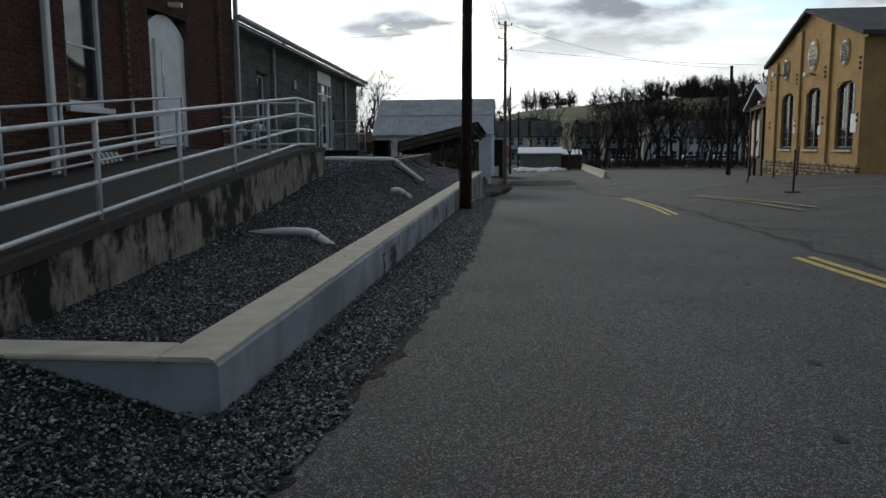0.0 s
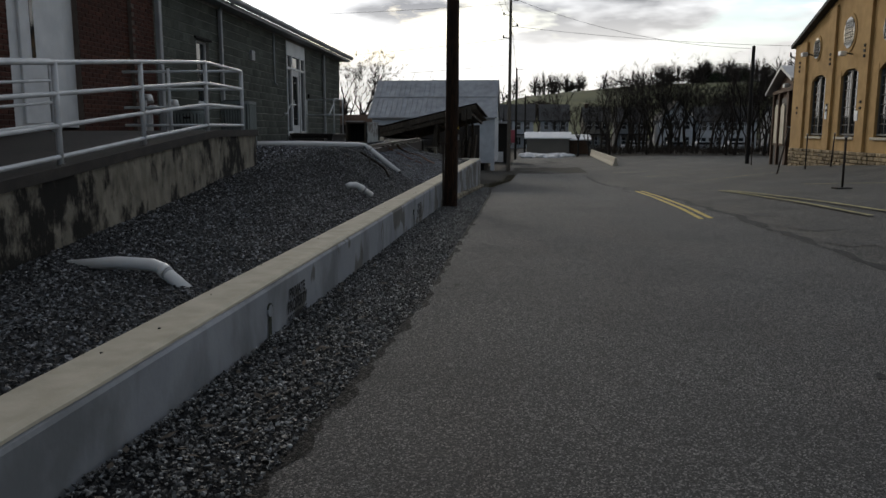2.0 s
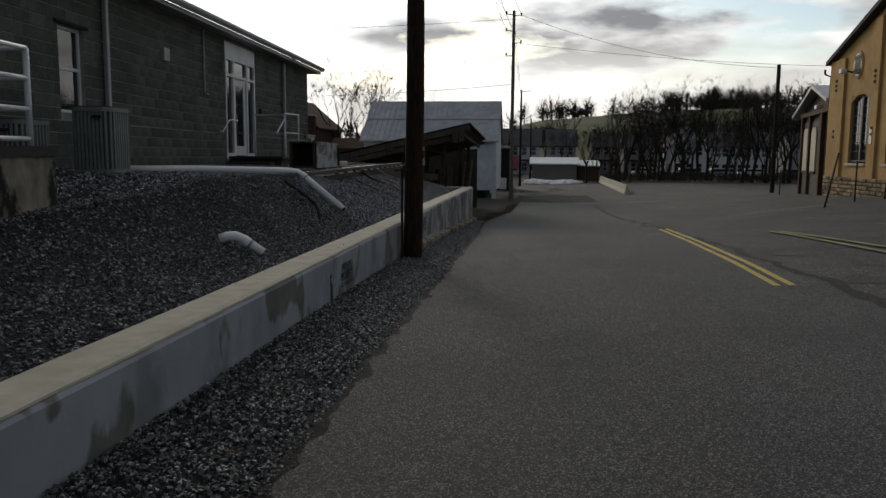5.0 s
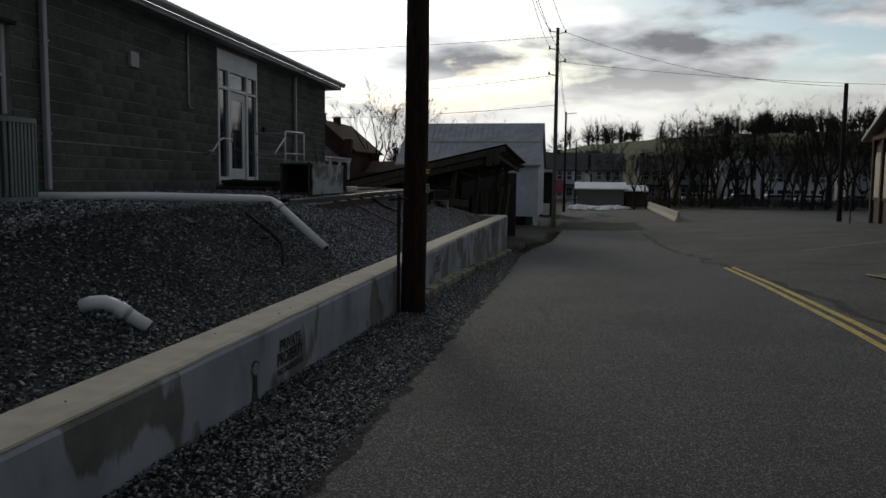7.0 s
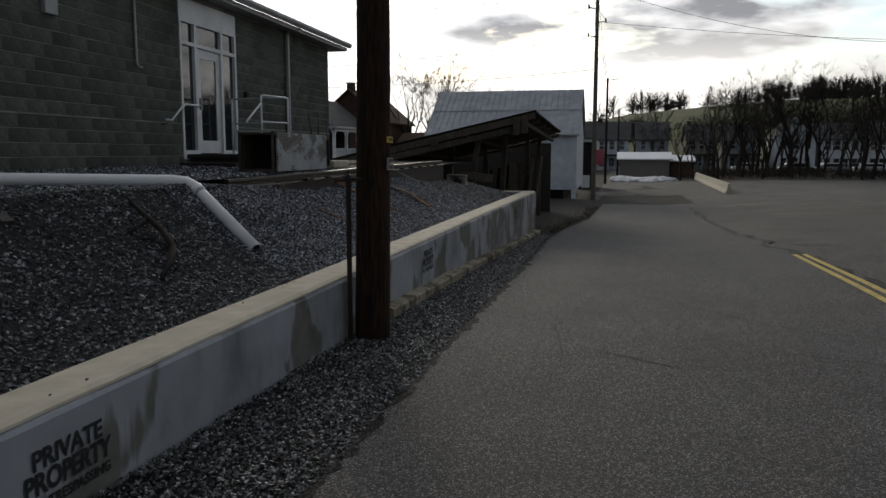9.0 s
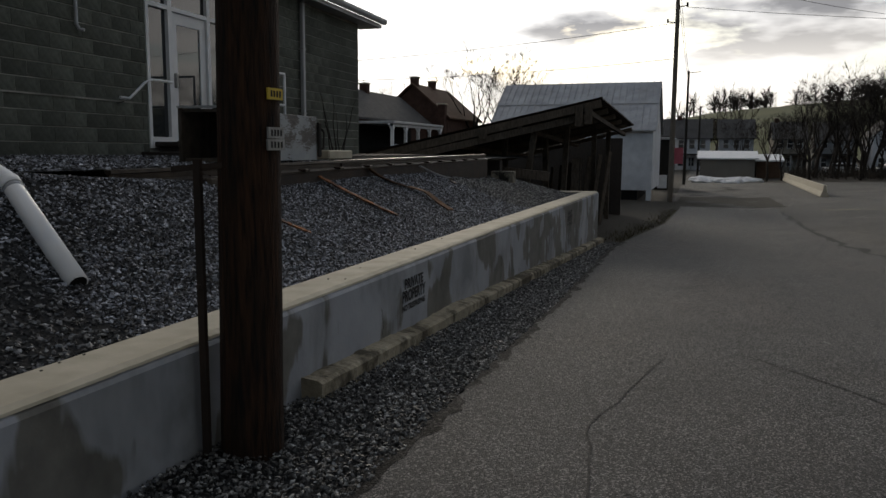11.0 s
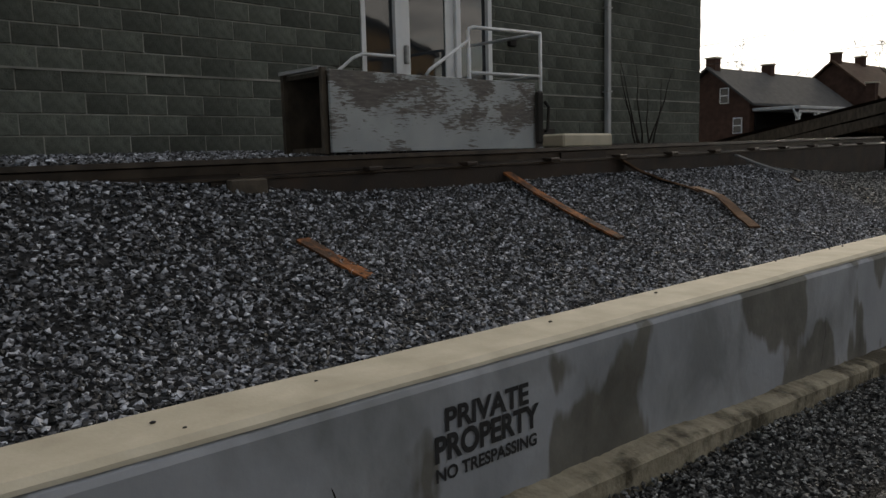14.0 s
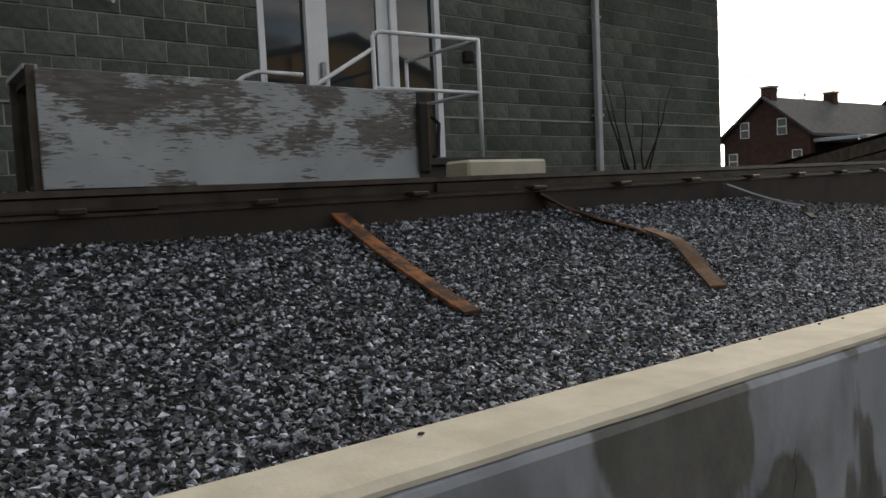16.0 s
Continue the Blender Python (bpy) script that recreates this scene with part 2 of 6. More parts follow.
CAP = material("concrete_cap", (0.40, 0.36, 0.28), (0.52, 0.475, 0.38), 5, 0.85, 0.15, stain=0.3, stain_scale=2.0, stain_col=(0.3, 0.27, 0.2))
FOOTING = material("footing_concrete", (0.21, 0.185, 0.135), (0.34, 0.30, 0.225), 7, 0.9, 1.0, stain=0.9, stain_scale=2.2, stain_col=(0.045, 0.038, 0.026), slo=0.45, shi=0.56, fine=35)
RAMPC = material("stained_concrete", (0.13, 0.118, 0.095), (0.29, 0.265, 0.215), 5, 0.9, 0.5, stain=0.97, stain_scale=1.4, stain_col=(0.012, 0.011, 0.010), stretch=(1, 1.35, 0.75), slo=0.47, shi=0.55)
BLOCK = material("concrete_block", (0.074, 0.081, 0.069), (0.129, 0.139, 0.120), 14, 0.95, 0.7, stain=0.65, stain_scale=0.7, stain_col=(0.036, 0.039, 0.033), objrand=0.28)
BLOCK_FAR = material("concrete_block_far", (0.074, 0.081, 0.069), (0.129, 0.139, 0.120), 14, 0.95, 0.7, stain=0.65, stain_scale=0.7, stain_col=(0.036, 0.039, 0.033), island=0.2)
MORTAR = material("mortar", (0.22, 0.218, 0.198), (0.36, 0.35, 0.32), 3, 0.95, 0.2, stain=0.65, stain_scale=1.1, stain_col=(0.10, 0.10, 0.088))
BRICK = material("brick", (0.045, 0.019, 0.014), (0.105, 0.042, 0.029), 14, 0.9, 0.3, stain=0.3, objrand=0.3)
BRICK_FAR = material("brick_far", (0.045, 0.019, 0.014), (0.105, 0.042, 0.029), 14, 0.9, 0.3, stain=0.3, island=0.3)
BRICK_DULL = material("dull_brick", (0.048, 0.026, 0.02), (0.082, 0.046, 0.034), 3, 0.95, 0.1, stain=0.3)
BRICK_MORTAR = material("brick_mortar", (0.10, 0.078, 0.066), (0.16, 0.128, 0.11), 8, 0.95, 0.1)
WHITE = material("white_paint", (0.60, 0.62, 0.64), (0.74, 0.75, 0.76), 3, 0.5, 0.04, stain=0.2, stain_scale=2.0, stain_col=(0.4, 0.39, 0.36))
RAILWHITE = material("galvanised_rail", (0.50, 0.52, 0.54), (0.66, 0.68, 0.70), 5, 0.45, 0.05, stain=0.25, stain_scale=3.0, stain_col=(0.3, 0.29, 0.27))
PVC = material("white_plastic", (0.66, 0.67, 0.68), (0.78, 0.78, 0.78), 4, 0.4, 0.02, stain=0.2, stain_scale=4.0, stain_col=(0.45, 0.43, 0.39))
GUTTER = material("grey_gutter", (0.30, 0.31, 0.32), (0.40, 0.41, 0.42), 3, 0.5, 0.05, stain=0.3)
ROOFDARK = material("dark_roof", (0.05, 0.05, 0.052), (0.09, 0.088, 0.085), 4, 0.9, 0.3)
TIN = material("tin_roof", (0.26, 0.265, 0.27), (0.40, 0.405, 0.41), 1.5, 0.45, 0.1, metal=0.3, stain=0.3, stain_scale=0.4, stain_col=(0.18, 0.17, 0.16))
SHEDWHITE = material("white_siding", (0.48, 0.50, 0.53), (0.60, 0.62, 0.65), 2, 0.7, 0.1, stain=0.25, stain_scale=0.6)
YELLOW = material("ochre_render", (0.35, 0.215, 0.085), (0.47, 0.30, 0.125), 1.6, 0.9, 0.4, stain=0.35, stain_scale=0.5, stain_col=(0.24, 0.15, 0.07))
RUBBLE = material("rubble_stone", (0.16, 0.12, 0.075), (0.36, 0.28, 0.17), 5, 0.95, 0.6, stain=0.3, island=0.4)
BROWN = material("brown_wall", (0.07, 0.042, 0.028), (0.11, 0.066, 0.044), 3, 0.9, 0.2)
CREAM = material("cream_panel", (0.42, 0.37, 0.28), (0.52, 0.46, 0.36), 3, 0.8, 0.05)
POLE = material("tarred_wood", (0.003, 0.002, 0.0016), (0.056, 0.026, 0.012), 9, 0.85, 1.0, stain=0.75, stain_scale=1.6, stain_col=(0.008, 0.007, 0.006), stretch=(6, 6, 0.5), fine=30)
GREYPOLE = material("weathered_pole", (0.10, 0.085, 0.07), (0.17, 0.15, 0.125), 6, 0.9, 0.3, stretch=(4, 4, 0.4))
DARKPOLE = material("dark_pole", (0.015, 0.014, 0.013), (0.03, 0.027, 0.024), 6, 0.9, 0.3, stretch=(4, 4, 0.4))
RUST = material("rusty_steel", (0.010, 0.0068, 0.0048), (0.040, 0.021, 0.011), 4, 0.75, 0.35, metal=0.2, stain=0.6, stain_scale=1.2, stain_col=(0.018, 0.014, 0.012))
RUSTBRIGHT = material("orange_rust", (0.14, 0.050, 0.017), (0.29, 0.108, 0.036), 14, 0.9, 0.6, stain=0.9, stain_scale=6.0, stain_col=(0.03, 0.019, 0.013), slo=0.43, shi=0.54)
RUSTDULL = material("dull_rust", (0.09, 0.05, 0.03), (0.19, 0.11, 0.065), 9, 0.9, 0.4, stain=0.5, stain_scale=5.0, stain_col=(0.03, 0.02, 0.015))
RAILTOP = material("worn_rail", (0.017, 0.0125, 0.0095), (0.058, 0.045, 0.035), 7, 0.42, 0.1, metal=0.6, stain=0.5, stain_scale=1.5, stain_col=(0.05, 0.035, 0.025))
OLDWOOD = material("weathered_wood", (0.05, 0.042, 0.034), (0.12, 0.10, 0.08), 6, 0.95, 0.4, stretch=(4, 1, 1))
PLANK = material("wet_planks", (0.016, 0.013, 0.011), (0.04, 0.032, 0.026), 6, 0.8, 0.3, stretch=(4, 1, 1))
# near-black fill, painted where interiors, hollows and recesses lie in shade
DARK = material("black_shade_fill", (0.006, 0.006, 0.006), (0.012, 0.012, 0.012), 3, 0.9, 0)
YPAINT = material("yellow_line", (0.42, 0.30, 0.05), (0.58, 0.43, 0.09), 20, 0.8, 0.2, stain=0.5, stain_scale=5, stain_col=(0.10, 0.085, 0.05))
FADED = material("faded_line", (0.27, 0.235, 0.10), (0.40, 0.35, 0.16), 10, 0.9, 0.2, stain=0.7, stain_scale=2, stain_col=(0.06, 0.057, 0.05))
STENCIL = material("stencil_black", (0.008, 0.008, 0.009), (0.016, 0.016, 0.018), 8, 0.8, 0)
ACGREY = material("unit_grey", (0.14, 0.168, 0.165), (0.20, 0.23, 0.226), 4, 0.5, 0.05)
BARK = material("bark", (0.016, 0.013, 0.011), (0.036, 0.029, 0.024), 5, 0.95, 0.3, stretch=(3, 3, 0.6))
EVERGREEN = material("evergreen", (0.012, 0.022, 0.012), (0.03, 0.045, 0.022), 2, 0.9, 0, stain=0, island=0.4)
BRUSH = material("winter_brush", (0.026, 0.021, 0.017), (0.055, 0.044, 0.034), 2, 0.95, 0, stain=0, island=0.4)
GRASS = material("winter_grass", (0.040, 0.050, 0.013), (0.075, 0.085, 0.024), 0.05, 0.95, 0.2, stain=0.4, stain_scale=0.02, stain_col=(0.06, 0.055, 0.03))
PINK = material("pink_sign", (0.5, 0.10, 0.14), (0.6, 0.15, 0.2), 3, 0.6, 0)
DEBRIS = material("dirty_white_debris", (0.55, 0.56, 0.58), (0.78, 0.79, 0.8), 5, 0.8, 0.3, stain=0.5, stain_scale=2, stain_col=(0.2, 0.19, 0.18))
LAMPW = material("lamp_white", (0.75, 0.75, 0.72), (0.85, 0.85, 0.82), 3, 0.3, 0)
ACDARK = material("unit_shadow", (0.03, 0.035, 0.035), (0.05, 0.056, 0.056), 4, 0.6, 0.05)
TAGY = material("yellow_tag", (0.55, 0.38, 0.03), (0.7, 0.5, 0.06), 9, 0.5, 0.05)
TAGM = material("metal_tag", (0.28, 0.28, 0.27), (0.42, 0.42, 0.41), 15, 0.45, 0.1, metal=0.5)
WIRE = material("black_wire", (0.01, 0.01, 0.01), (0.02, 0.02, 0.02), 3, 0.7, 0, stain=0)
FRAMEDARK = material("dark_window_frame", (0.05, 0.048, 0.042), (0.085, 0.08, 0.07), 5, 0.7, 0.1)
CARS = [material("car_paint", c, tuple(v * 1.15 for v in c), 2, 0.3, 0, stain=0) for c in ((0.55, 0.56, 0.58), (0.05, 0.06, 0.08), (0.28, 0.29, 0.31))]

GLASS = bpy.data.materials.new("window_glass")
GLASS.use_nodes = True
gb = GLASS.node_tree.nodes["Principled BSDF"]
gb.inputs["Base Color"].default_value = (0.02, 0.024, 0.028, 1)
gb.inputs["Roughness"].default_value, gb.inputs["IOR"].default_value = 0.03, 1.65
gn = GLASS.node_tree.nodes.new("ShaderNodeTexNoise")
gn.inputs["Scale"].default_value = 0.9
gbp = GLASS.node_tree.nodes.new("ShaderNodeBump")
gbp.inputs["Strength"].default_value, gbp.inputs["Distance"].default_value = 0.05, 0.02
GLASS.node_tree.links.new(gn.outputs[0], gbp.inputs["Height"])
GLASS.node_tree.links.new(gbp.outputs[0], gb.inputs["Normal"])


# ---- mesh helpers ----
def part(name, bm, mat, parent=None, label=""):
    me = bpy.data.meshes.new(name)
    bm.normal_update()
    bm.to_mesh(me)
    bm.free()
    me.materials.append(mat)
    ob = new(name, me)
    if parent is not None:
        ob.parent = parent
    if label:
        ob["label"] = label
    return ob


def smooth(ob):
    for p in ob.data.polygons:
        p.use_smooth = True
    return ob


def thing(name, label, category, group="", kind="", at=(0, 0, 0)):
    ob = new(name)
    ob.empty_display_size = 0.2
    return tagged(ob, label, category, group, kind)


def block(bm, x0, x1, y0, y1, z0, z1, bevel=0.0):
    r = bmesh.ops.create_cube(bm, size=1.0, matrix=Matrix.Translation(((x0 + x1) / 2, (y0 + y1) / 2, (z0 + z1) / 2)) @ Matrix.Diagonal((abs(x1 - x0), abs(y1 - y0), abs(z1 - z0), 1)))
    if bevel:
        es = list({e for v in r["verts"] for e in v.link_edges})
        bmesh.ops.bevel(bm, geom=es, offset=bevel, segments=1, affect="EDGES")
    return bm


def box(x0, x1, y0, y1, z0, z1, bevel=0.0):
    return block(bmesh.new(), x0, x1, y0, y1, z0, z1, bevel)


def beam(a, b, w, h, bm=None, up=(0, 0, 1)):
    """A bar of section w x h from a to b."""
    bm = bm or bmesh.new()
    a, b = Vector(a), Vector(b)
    d = b - a
    n = d.normalized()
    s = n.cross(Vector(up)).normalized()
    u = s.cross(n)
    m = Matrix((s, n, u)).transposed().to_4x4()
    m.translation = (a + b) / 2
    bmesh.ops.create_cube(bm, size=1.0, matrix=m @ Matrix.Diagonal((w, d.length, h, 1)))
    return bm


def tube(points, r, sides=10, bm=None, radii=None, cap=True):
    """A round bar through the points."""
    bm = bm or bmesh.new()
    pts = [Vector(p) for p in points]
    rings = []
    ref = None
    for i, p in enumerate(pts):
        d = (pts[min(i + 1, len(pts) - 1)] - pts[max(i - 1, 0)]).normalized()
        if ref is None:
            ref = d.orthogonal().normalized()
        ref = (ref - d * ref.dot(d)).normalized()
        o = d.cross(ref)
        rr = radii[i] if radii else r
        rings.append([bm.verts.new(p + (ref * math.cos(k * math.tau / sides) + o * math.sin(k * math.tau / sides)) * rr) for k in range(sides)])
    for a, b in zip(rings, rings[1:]):
        for k in range(sides):
            f = bm.faces.new((a[k], a[(k + 1) % sides], b[(k + 1) % sides], b[k]))
            f.smooth = True
    if cap:
        bm.faces.new(rings[0][::-1])
        bm.faces.new(rings[-1])
    return bm


def lerp(table, v):
    return float(np.interp(v, [a for a, _ in table], [b for _, b in table]))


ROAD_Z = [(-80, 0.5), (0, 0.2), (5, 0.17), (11, 0.08), (17, 0.03), (23, -0.07), (28, -0.25), (33, -0.48), (39, -0.75), (50, -1.15), (62, -1.4), (73, -1.55), (100, -1.4), (140, -1.2), (600, -3)]
LOT_Z = [(-80, 0.9), (28, 0.62), (39.6, 0.38), (54.8, -0.3), (64, -0.6), (75, -0.88), (100, -1.08), (140, -1.1), (600, -3)]
RIDGE = [(-300, 6), (-42, 14), (1, 24), (34, 26.5), (87, 31), (136, 33), (300, 30), (900, 20)]


def ground_z(x, y):
    s = min(max((x - 3.5) / 12.0, 0.0), 1.0)
    z = lerp(ROAD_Z, y) * (1 - s) + lerp(LOT_Z, y) * s
    if y > 150:
        far = min((y - 150) / 330.0, 1.0)
        far = far * far * (3 - 2 * far)
        z += far * (lerp(RIDGE, x) + 0.7 * math.sin(x / 27.0))
    return z


def sheet(xs, ys, zf, lift=0.0):
    bm = bmesh.new()
    vs = [[bm.verts.new((x, y, zf(x, y) + lift)) for x in xs] for y in ys]
    for j in range(len(ys) - 1):
        for i in range(len(xs) - 1):
            bm.faces.new((vs[j][i], vs[j][i + 1], vs[j + 1][i + 1], vs[j + 1][i]))
    return bm


def steps(a, b, n):
    return [a + (b - a) * i / (n - 1) for i in range(n)]


# ---- ground, road, lot ----
gx = [-3000, -1500, -700, -400, -250, -150, -90, -60, -42, -25, -14, -8, -4, -1.6] + steps(-0.6, 24, 30) + [34, 45, 60, 75, 87, 100, 118, 136, 170, 210, 260, 330, 420, 700, 1500, 3000]
gy = [-1500, -600, -200, -80, -40, -20, -10] + steps(-5, 60, 66) + steps(63, 150, 30) + steps(160, 500, 35) + [600, 900, 1500, 3500]
ground = tagged(smooth(part("ground", sheet(gx, gy, ground_z, -0.03), GROUND)), "bare brown earth running out to wooded hills", "ground", kind="structure")
field = tagged(smooth(part("ground_field", sheet(steps(-140, 260, 60), steps(190, 490, 40), ground_z, 0.5), GRASS)), "dull green winter grass field on the hill", "field", kind="structure")


def road_left(y):
    return lerp([(-30, -1.6), (2, -1.2), (4, -1.05), (6.2, -0.83), (11.8, -0.59), (16.5, -0.62), (22, -0.62), (25.5, -0.68), (29, -0.74), (33, -0.9), (38, -1.1), (42, -0.9), (50, -0.4), (62, -0.2), (70, -0.3), (100, 0.0)], y)


def road_right(y):
    return lerp([(-30, 5.2), (10, 4.9), (20, 4.75), (34, 4.6), (45, 4.3), (62, 4.6), (100, 6)], y)


def ribbon(left, right, ys, lift, n=8, wob=0.0):
    bm = bmesh.new()
    rows = []
    for y in ys:
        a, b = left(y), right(y)
        a += wob * noise.noise((0.0, y * 1.9, 3.0)) + wob * 0.6 * noise.noise((0.0, y * 7.0, 9.0))
        b += wob * noise.noise((5.0, y * 1.7, 3.0)) + wob * 0.6 * noise.noise((5.0, y * 6.0, 9.0))
        rows.append([bm.verts.new((a + (b - a) * i / n, y, ground_z(a + (b - a) * i / n, y) + lift)) for i in range(n + 1)])
    for r, q in zip(rows, rows[1:]):
        for i in range(n):
            bm.faces.new((r[i], r[i + 1], q[i + 1], q[i]))
    return bm


road = tagged(part("road", ribbon(road_left, road_right, steps(-30, 64, 700), 0.035, 8, 0.06), ASPHALT), "dark grey worn asphalt lane with ragged edges", "road", kind="structure")
lot = tagged(part("pavement_lot", ribbon(lambda y: road_right(y) - 0.5, lambda y: 60.0, steps(-30, 100, 261), 0.008, 60), OLD_ASPHALT), "patched and cracked old asphalt parking lot", "parking lot", kind="structure")
dirt = tagged(part("road_far", ribbon(lambda y: -1.0, lambda y: 6.0, steps(62, 140, 60), 0.012, 8, 0.3), OLD_ASPHALT), "potholed far end of the lane", "road", kind="structure")


def line(name, x0, y0, x1, y1, w, mat, label):
    bm = bmesh.new()
    n = max(6, int(abs(y1 - y0) + abs(x1 - x0)))
    d = Vector((x1 - x0, y1 - y0)).normalized()
    o = Vector((-d.y, d.x)) * w / 2
    row = []
    for i in range(n + 1):
        p = Vector((x0 + (x1 - x0) * i / n, y0 + (y1 - y0) * i / n))
        row.append([bm.verts.new((*(p + o), ground_z(*(p + o)) + 0.043)), bm.verts.new((*(p - o), ground_z(*(p - o)) + 0.043))])
    for a, b in zip(row, row[1:]):
        bm.faces.new((a[0], a[1], b[1], b[0]))
    return tagged(part(name, bm, mat), label, "road marking", kind="structure")


# ---- retaining wall ----
wall = thing("retaining_wall", "low grey-painted concrete retaining wall with a pale cap beside the lane", "wall", kind="structure")


WALL_TOP = [(4.6, 0.58), (10.5, 0.588), (17, 0.595), (24, 0.602), (30, 0.608), (39.3, 0.60)]


def loft(profile, ys, bm=None):
    """A closed cross-section, given as (x, z) for each y, drawn along y."""
    bm = bm or bmesh.new()
    prev = None
    for y in ys:
        row = [bm.verts.new((x, y, z)) for x, z in profile(y)]
        if prev is None:
            bm.faces.new(row)
        else:
            for i in range(len(row)):
                j = (i + 1) % len(row)
                bm.faces.new((prev[i], prev[j], row[j], row[i]))
        prev = row
    bm.faces.new(prev[::-1])
    bmesh.ops.recalc_face_normals(bm, faces=bm.faces)
    return bm


def wall_body(y):
    t = lerp(WALL_TOP, y) - 0.016
    k = 0.004 * noise.noise((1.0, y * 0.8, 0))
    return [(-1.95, -1.3), (-1.6 + k, -1.3), (-1.6 + k, t - 0.045), (-1.612 + k, t - 0.025), (-1.66 + k, t - 0.002), (-1.95, t - 0.002)]


def wall_cap(y):
    t = lerp(WALL_TOP, y)
    k = 0.006 * noise.noise((2.0, y * 1.7, 0)) + 0.003 * noise.noise((2.0, y * 9.0, 0))
    return [(-1.97, t - 0.03), (-1.618 + 1.4 * k, t - 0.03), (-1.622 + 1.4 * k, t - 0.016), (-1.656 + 2 * k, t), (-1.955, t + k * 0.3), (-1.97, t - 0.01)]


part("body", loft(wall_body, steps(4.66, 39.3, 110)), CONCRETE, wall, "grey-blue paint worn off in dark patches and drips")
part("end", box(-4.4, -1.951, 4.66, 4.99, -0.3, 0.538), CONCRETE, wall)
part("end", box(-5.2, -1.951, 39.0, 39.3, -1.3, 0.558), CONCRETE, wall)
part("cap", loft(wall_cap, steps(4.65, 39.31, 300)), CAP, wall, "beige smooth concrete cap")
part("cap", box(-4.4, -1.971, 4.65, 5.0, 0.538, 0.578, 0.012), CAP, wall, "beige smooth concrete cap")
part("cap", box(-5.2, -1.971, 38.99, 39.31, 0.558, 0.598, 0.012), CAP, wall, "beige smooth concrete cap")
bm = bmesh.new()
prev = None
for y in steps(24.0, 39.6, 420):
    k = 0.03 * noise.noise((0, y * 0.9, 0)) + 0.016 * noise.noise((0, y * 5, 4)) + 0.009 * noise.noise((0, y * 19, 4))
    t = lerp(ROAD_Z, y) + 0.17 + k
    row = [bm.verts.new(p) for p in ((-1.62, y, t - 0.8), (-1.46 + k, y, t - 0.8), (-1.45 + k, y, t - 0.02), (-1.48 + k, y, t), (-1.62, y, t + 0.015))]
    if prev:
        for i in range(4):
            bm.faces.new((prev[i], prev[i + 1], row[i + 1], row[i]))
    else:
        bm.faces.new(row)
    prev = row
bm.faces.new(prev[::-1])
part("footing", bm, FOOTING, wall, "rough crumbling concrete footing")

CRACK = material("crack_black", (0.008, 0.007, 0.006), (0.014, 0.013, 0.012), 8, 0.95, 0)


def wall_crack(y, z0, z1, seed, w=0.007):
    """A jagged crack down the face of the wall."""
    rs = random.Random(seed)
    bm = bmesh.new()
    prev = None
    n = 14
    for i in range(n + 1):
        y += rs.uniform(-0.013, 0.015)
        k = w * rs.uniform(0.25, 1.0) * (0.3 if i in (0, n) else 1.0)
        z = z1 + (z0 - z1) * i / n
        row = [bm.verts.new((-1.594, y - k, z)), bm.verts.new((-1.594, y + k, z))]
        if prev:
            bm.faces.new((prev[0], prev[1], row[1], row[0]))
        prev = row
    part("crack", bm, CRACK, wall, "jagged dark crack")


wall_crack(23.62, 0.10, 0.53, 1)
wall_crack(25.35, -0.05, 0.30, 5, 0.004)
wall_crack(29.4, -0.1, 0.25, 8, 0.003)

# ---- gravel bank ----
def mound_z(x, y):
    s = min(max((-1.75 - x) / 1.5, 0.0), 1.0)
    t = min(max((y - 2.4) / 2.2, 0.0), 1.0)
    return ground_z(x, y) + 0.02 + 0.46 * s * t ** 1.3 + 0.02 * noise.noise((x * 1.3, y * 1.3, 4.0)) * s


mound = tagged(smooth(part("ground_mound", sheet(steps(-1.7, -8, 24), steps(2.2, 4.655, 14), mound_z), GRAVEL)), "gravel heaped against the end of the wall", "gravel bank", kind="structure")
EDGE = [(4, 0.40), (6.3, 0.44), (9.5, 0.56), (12, 0.80), (17, 1.22), (20, 1.42), (23.5, 1.42), (25.5, 1.30), (27, 1.22), (33, 1.20), (35.5, 1.0), (40, 0.95)]


def bank_z(x, y):
    e = lerp(EDGE, y)
    w = lerp([(5, 2.07), (15, 2.0), (20, 1.65), (24, 1.65), (27, 2.0), (40, 2.0)], y)
    p = lerp([(5, 0.9), (12, 1.1), (18, 1.6), (24, 1.6), (27, 1.45), (40, 1.4)], y)
    s = min(max((-1.92 - x) / w, 0.0), 1.0)
    return 0.53 + (e - 0.53) * s ** p + 0.03 * noise.noise((x * 1.1, y * 0.9, 2.0)) * (s > 0.02)


bank = tagged(smooth(part("ground_bank", sheet(steps(-1.915, -4.6, 22), steps(4.95, 39.05, 130), bank_z), GRAVEL)), "sloping bed of dark crushed gravel, its colour blackened for gap shade", "gravel bank", kind="structure")


def yard_z(x, y):
    return lerp([(17, 1.2), (20, 1.42), (50, 1.42)], y) + 0.08 * min(max((-4.2 - x) / 3, 0), 1) + 0.02 * noise.noise((x, y, 7.0))


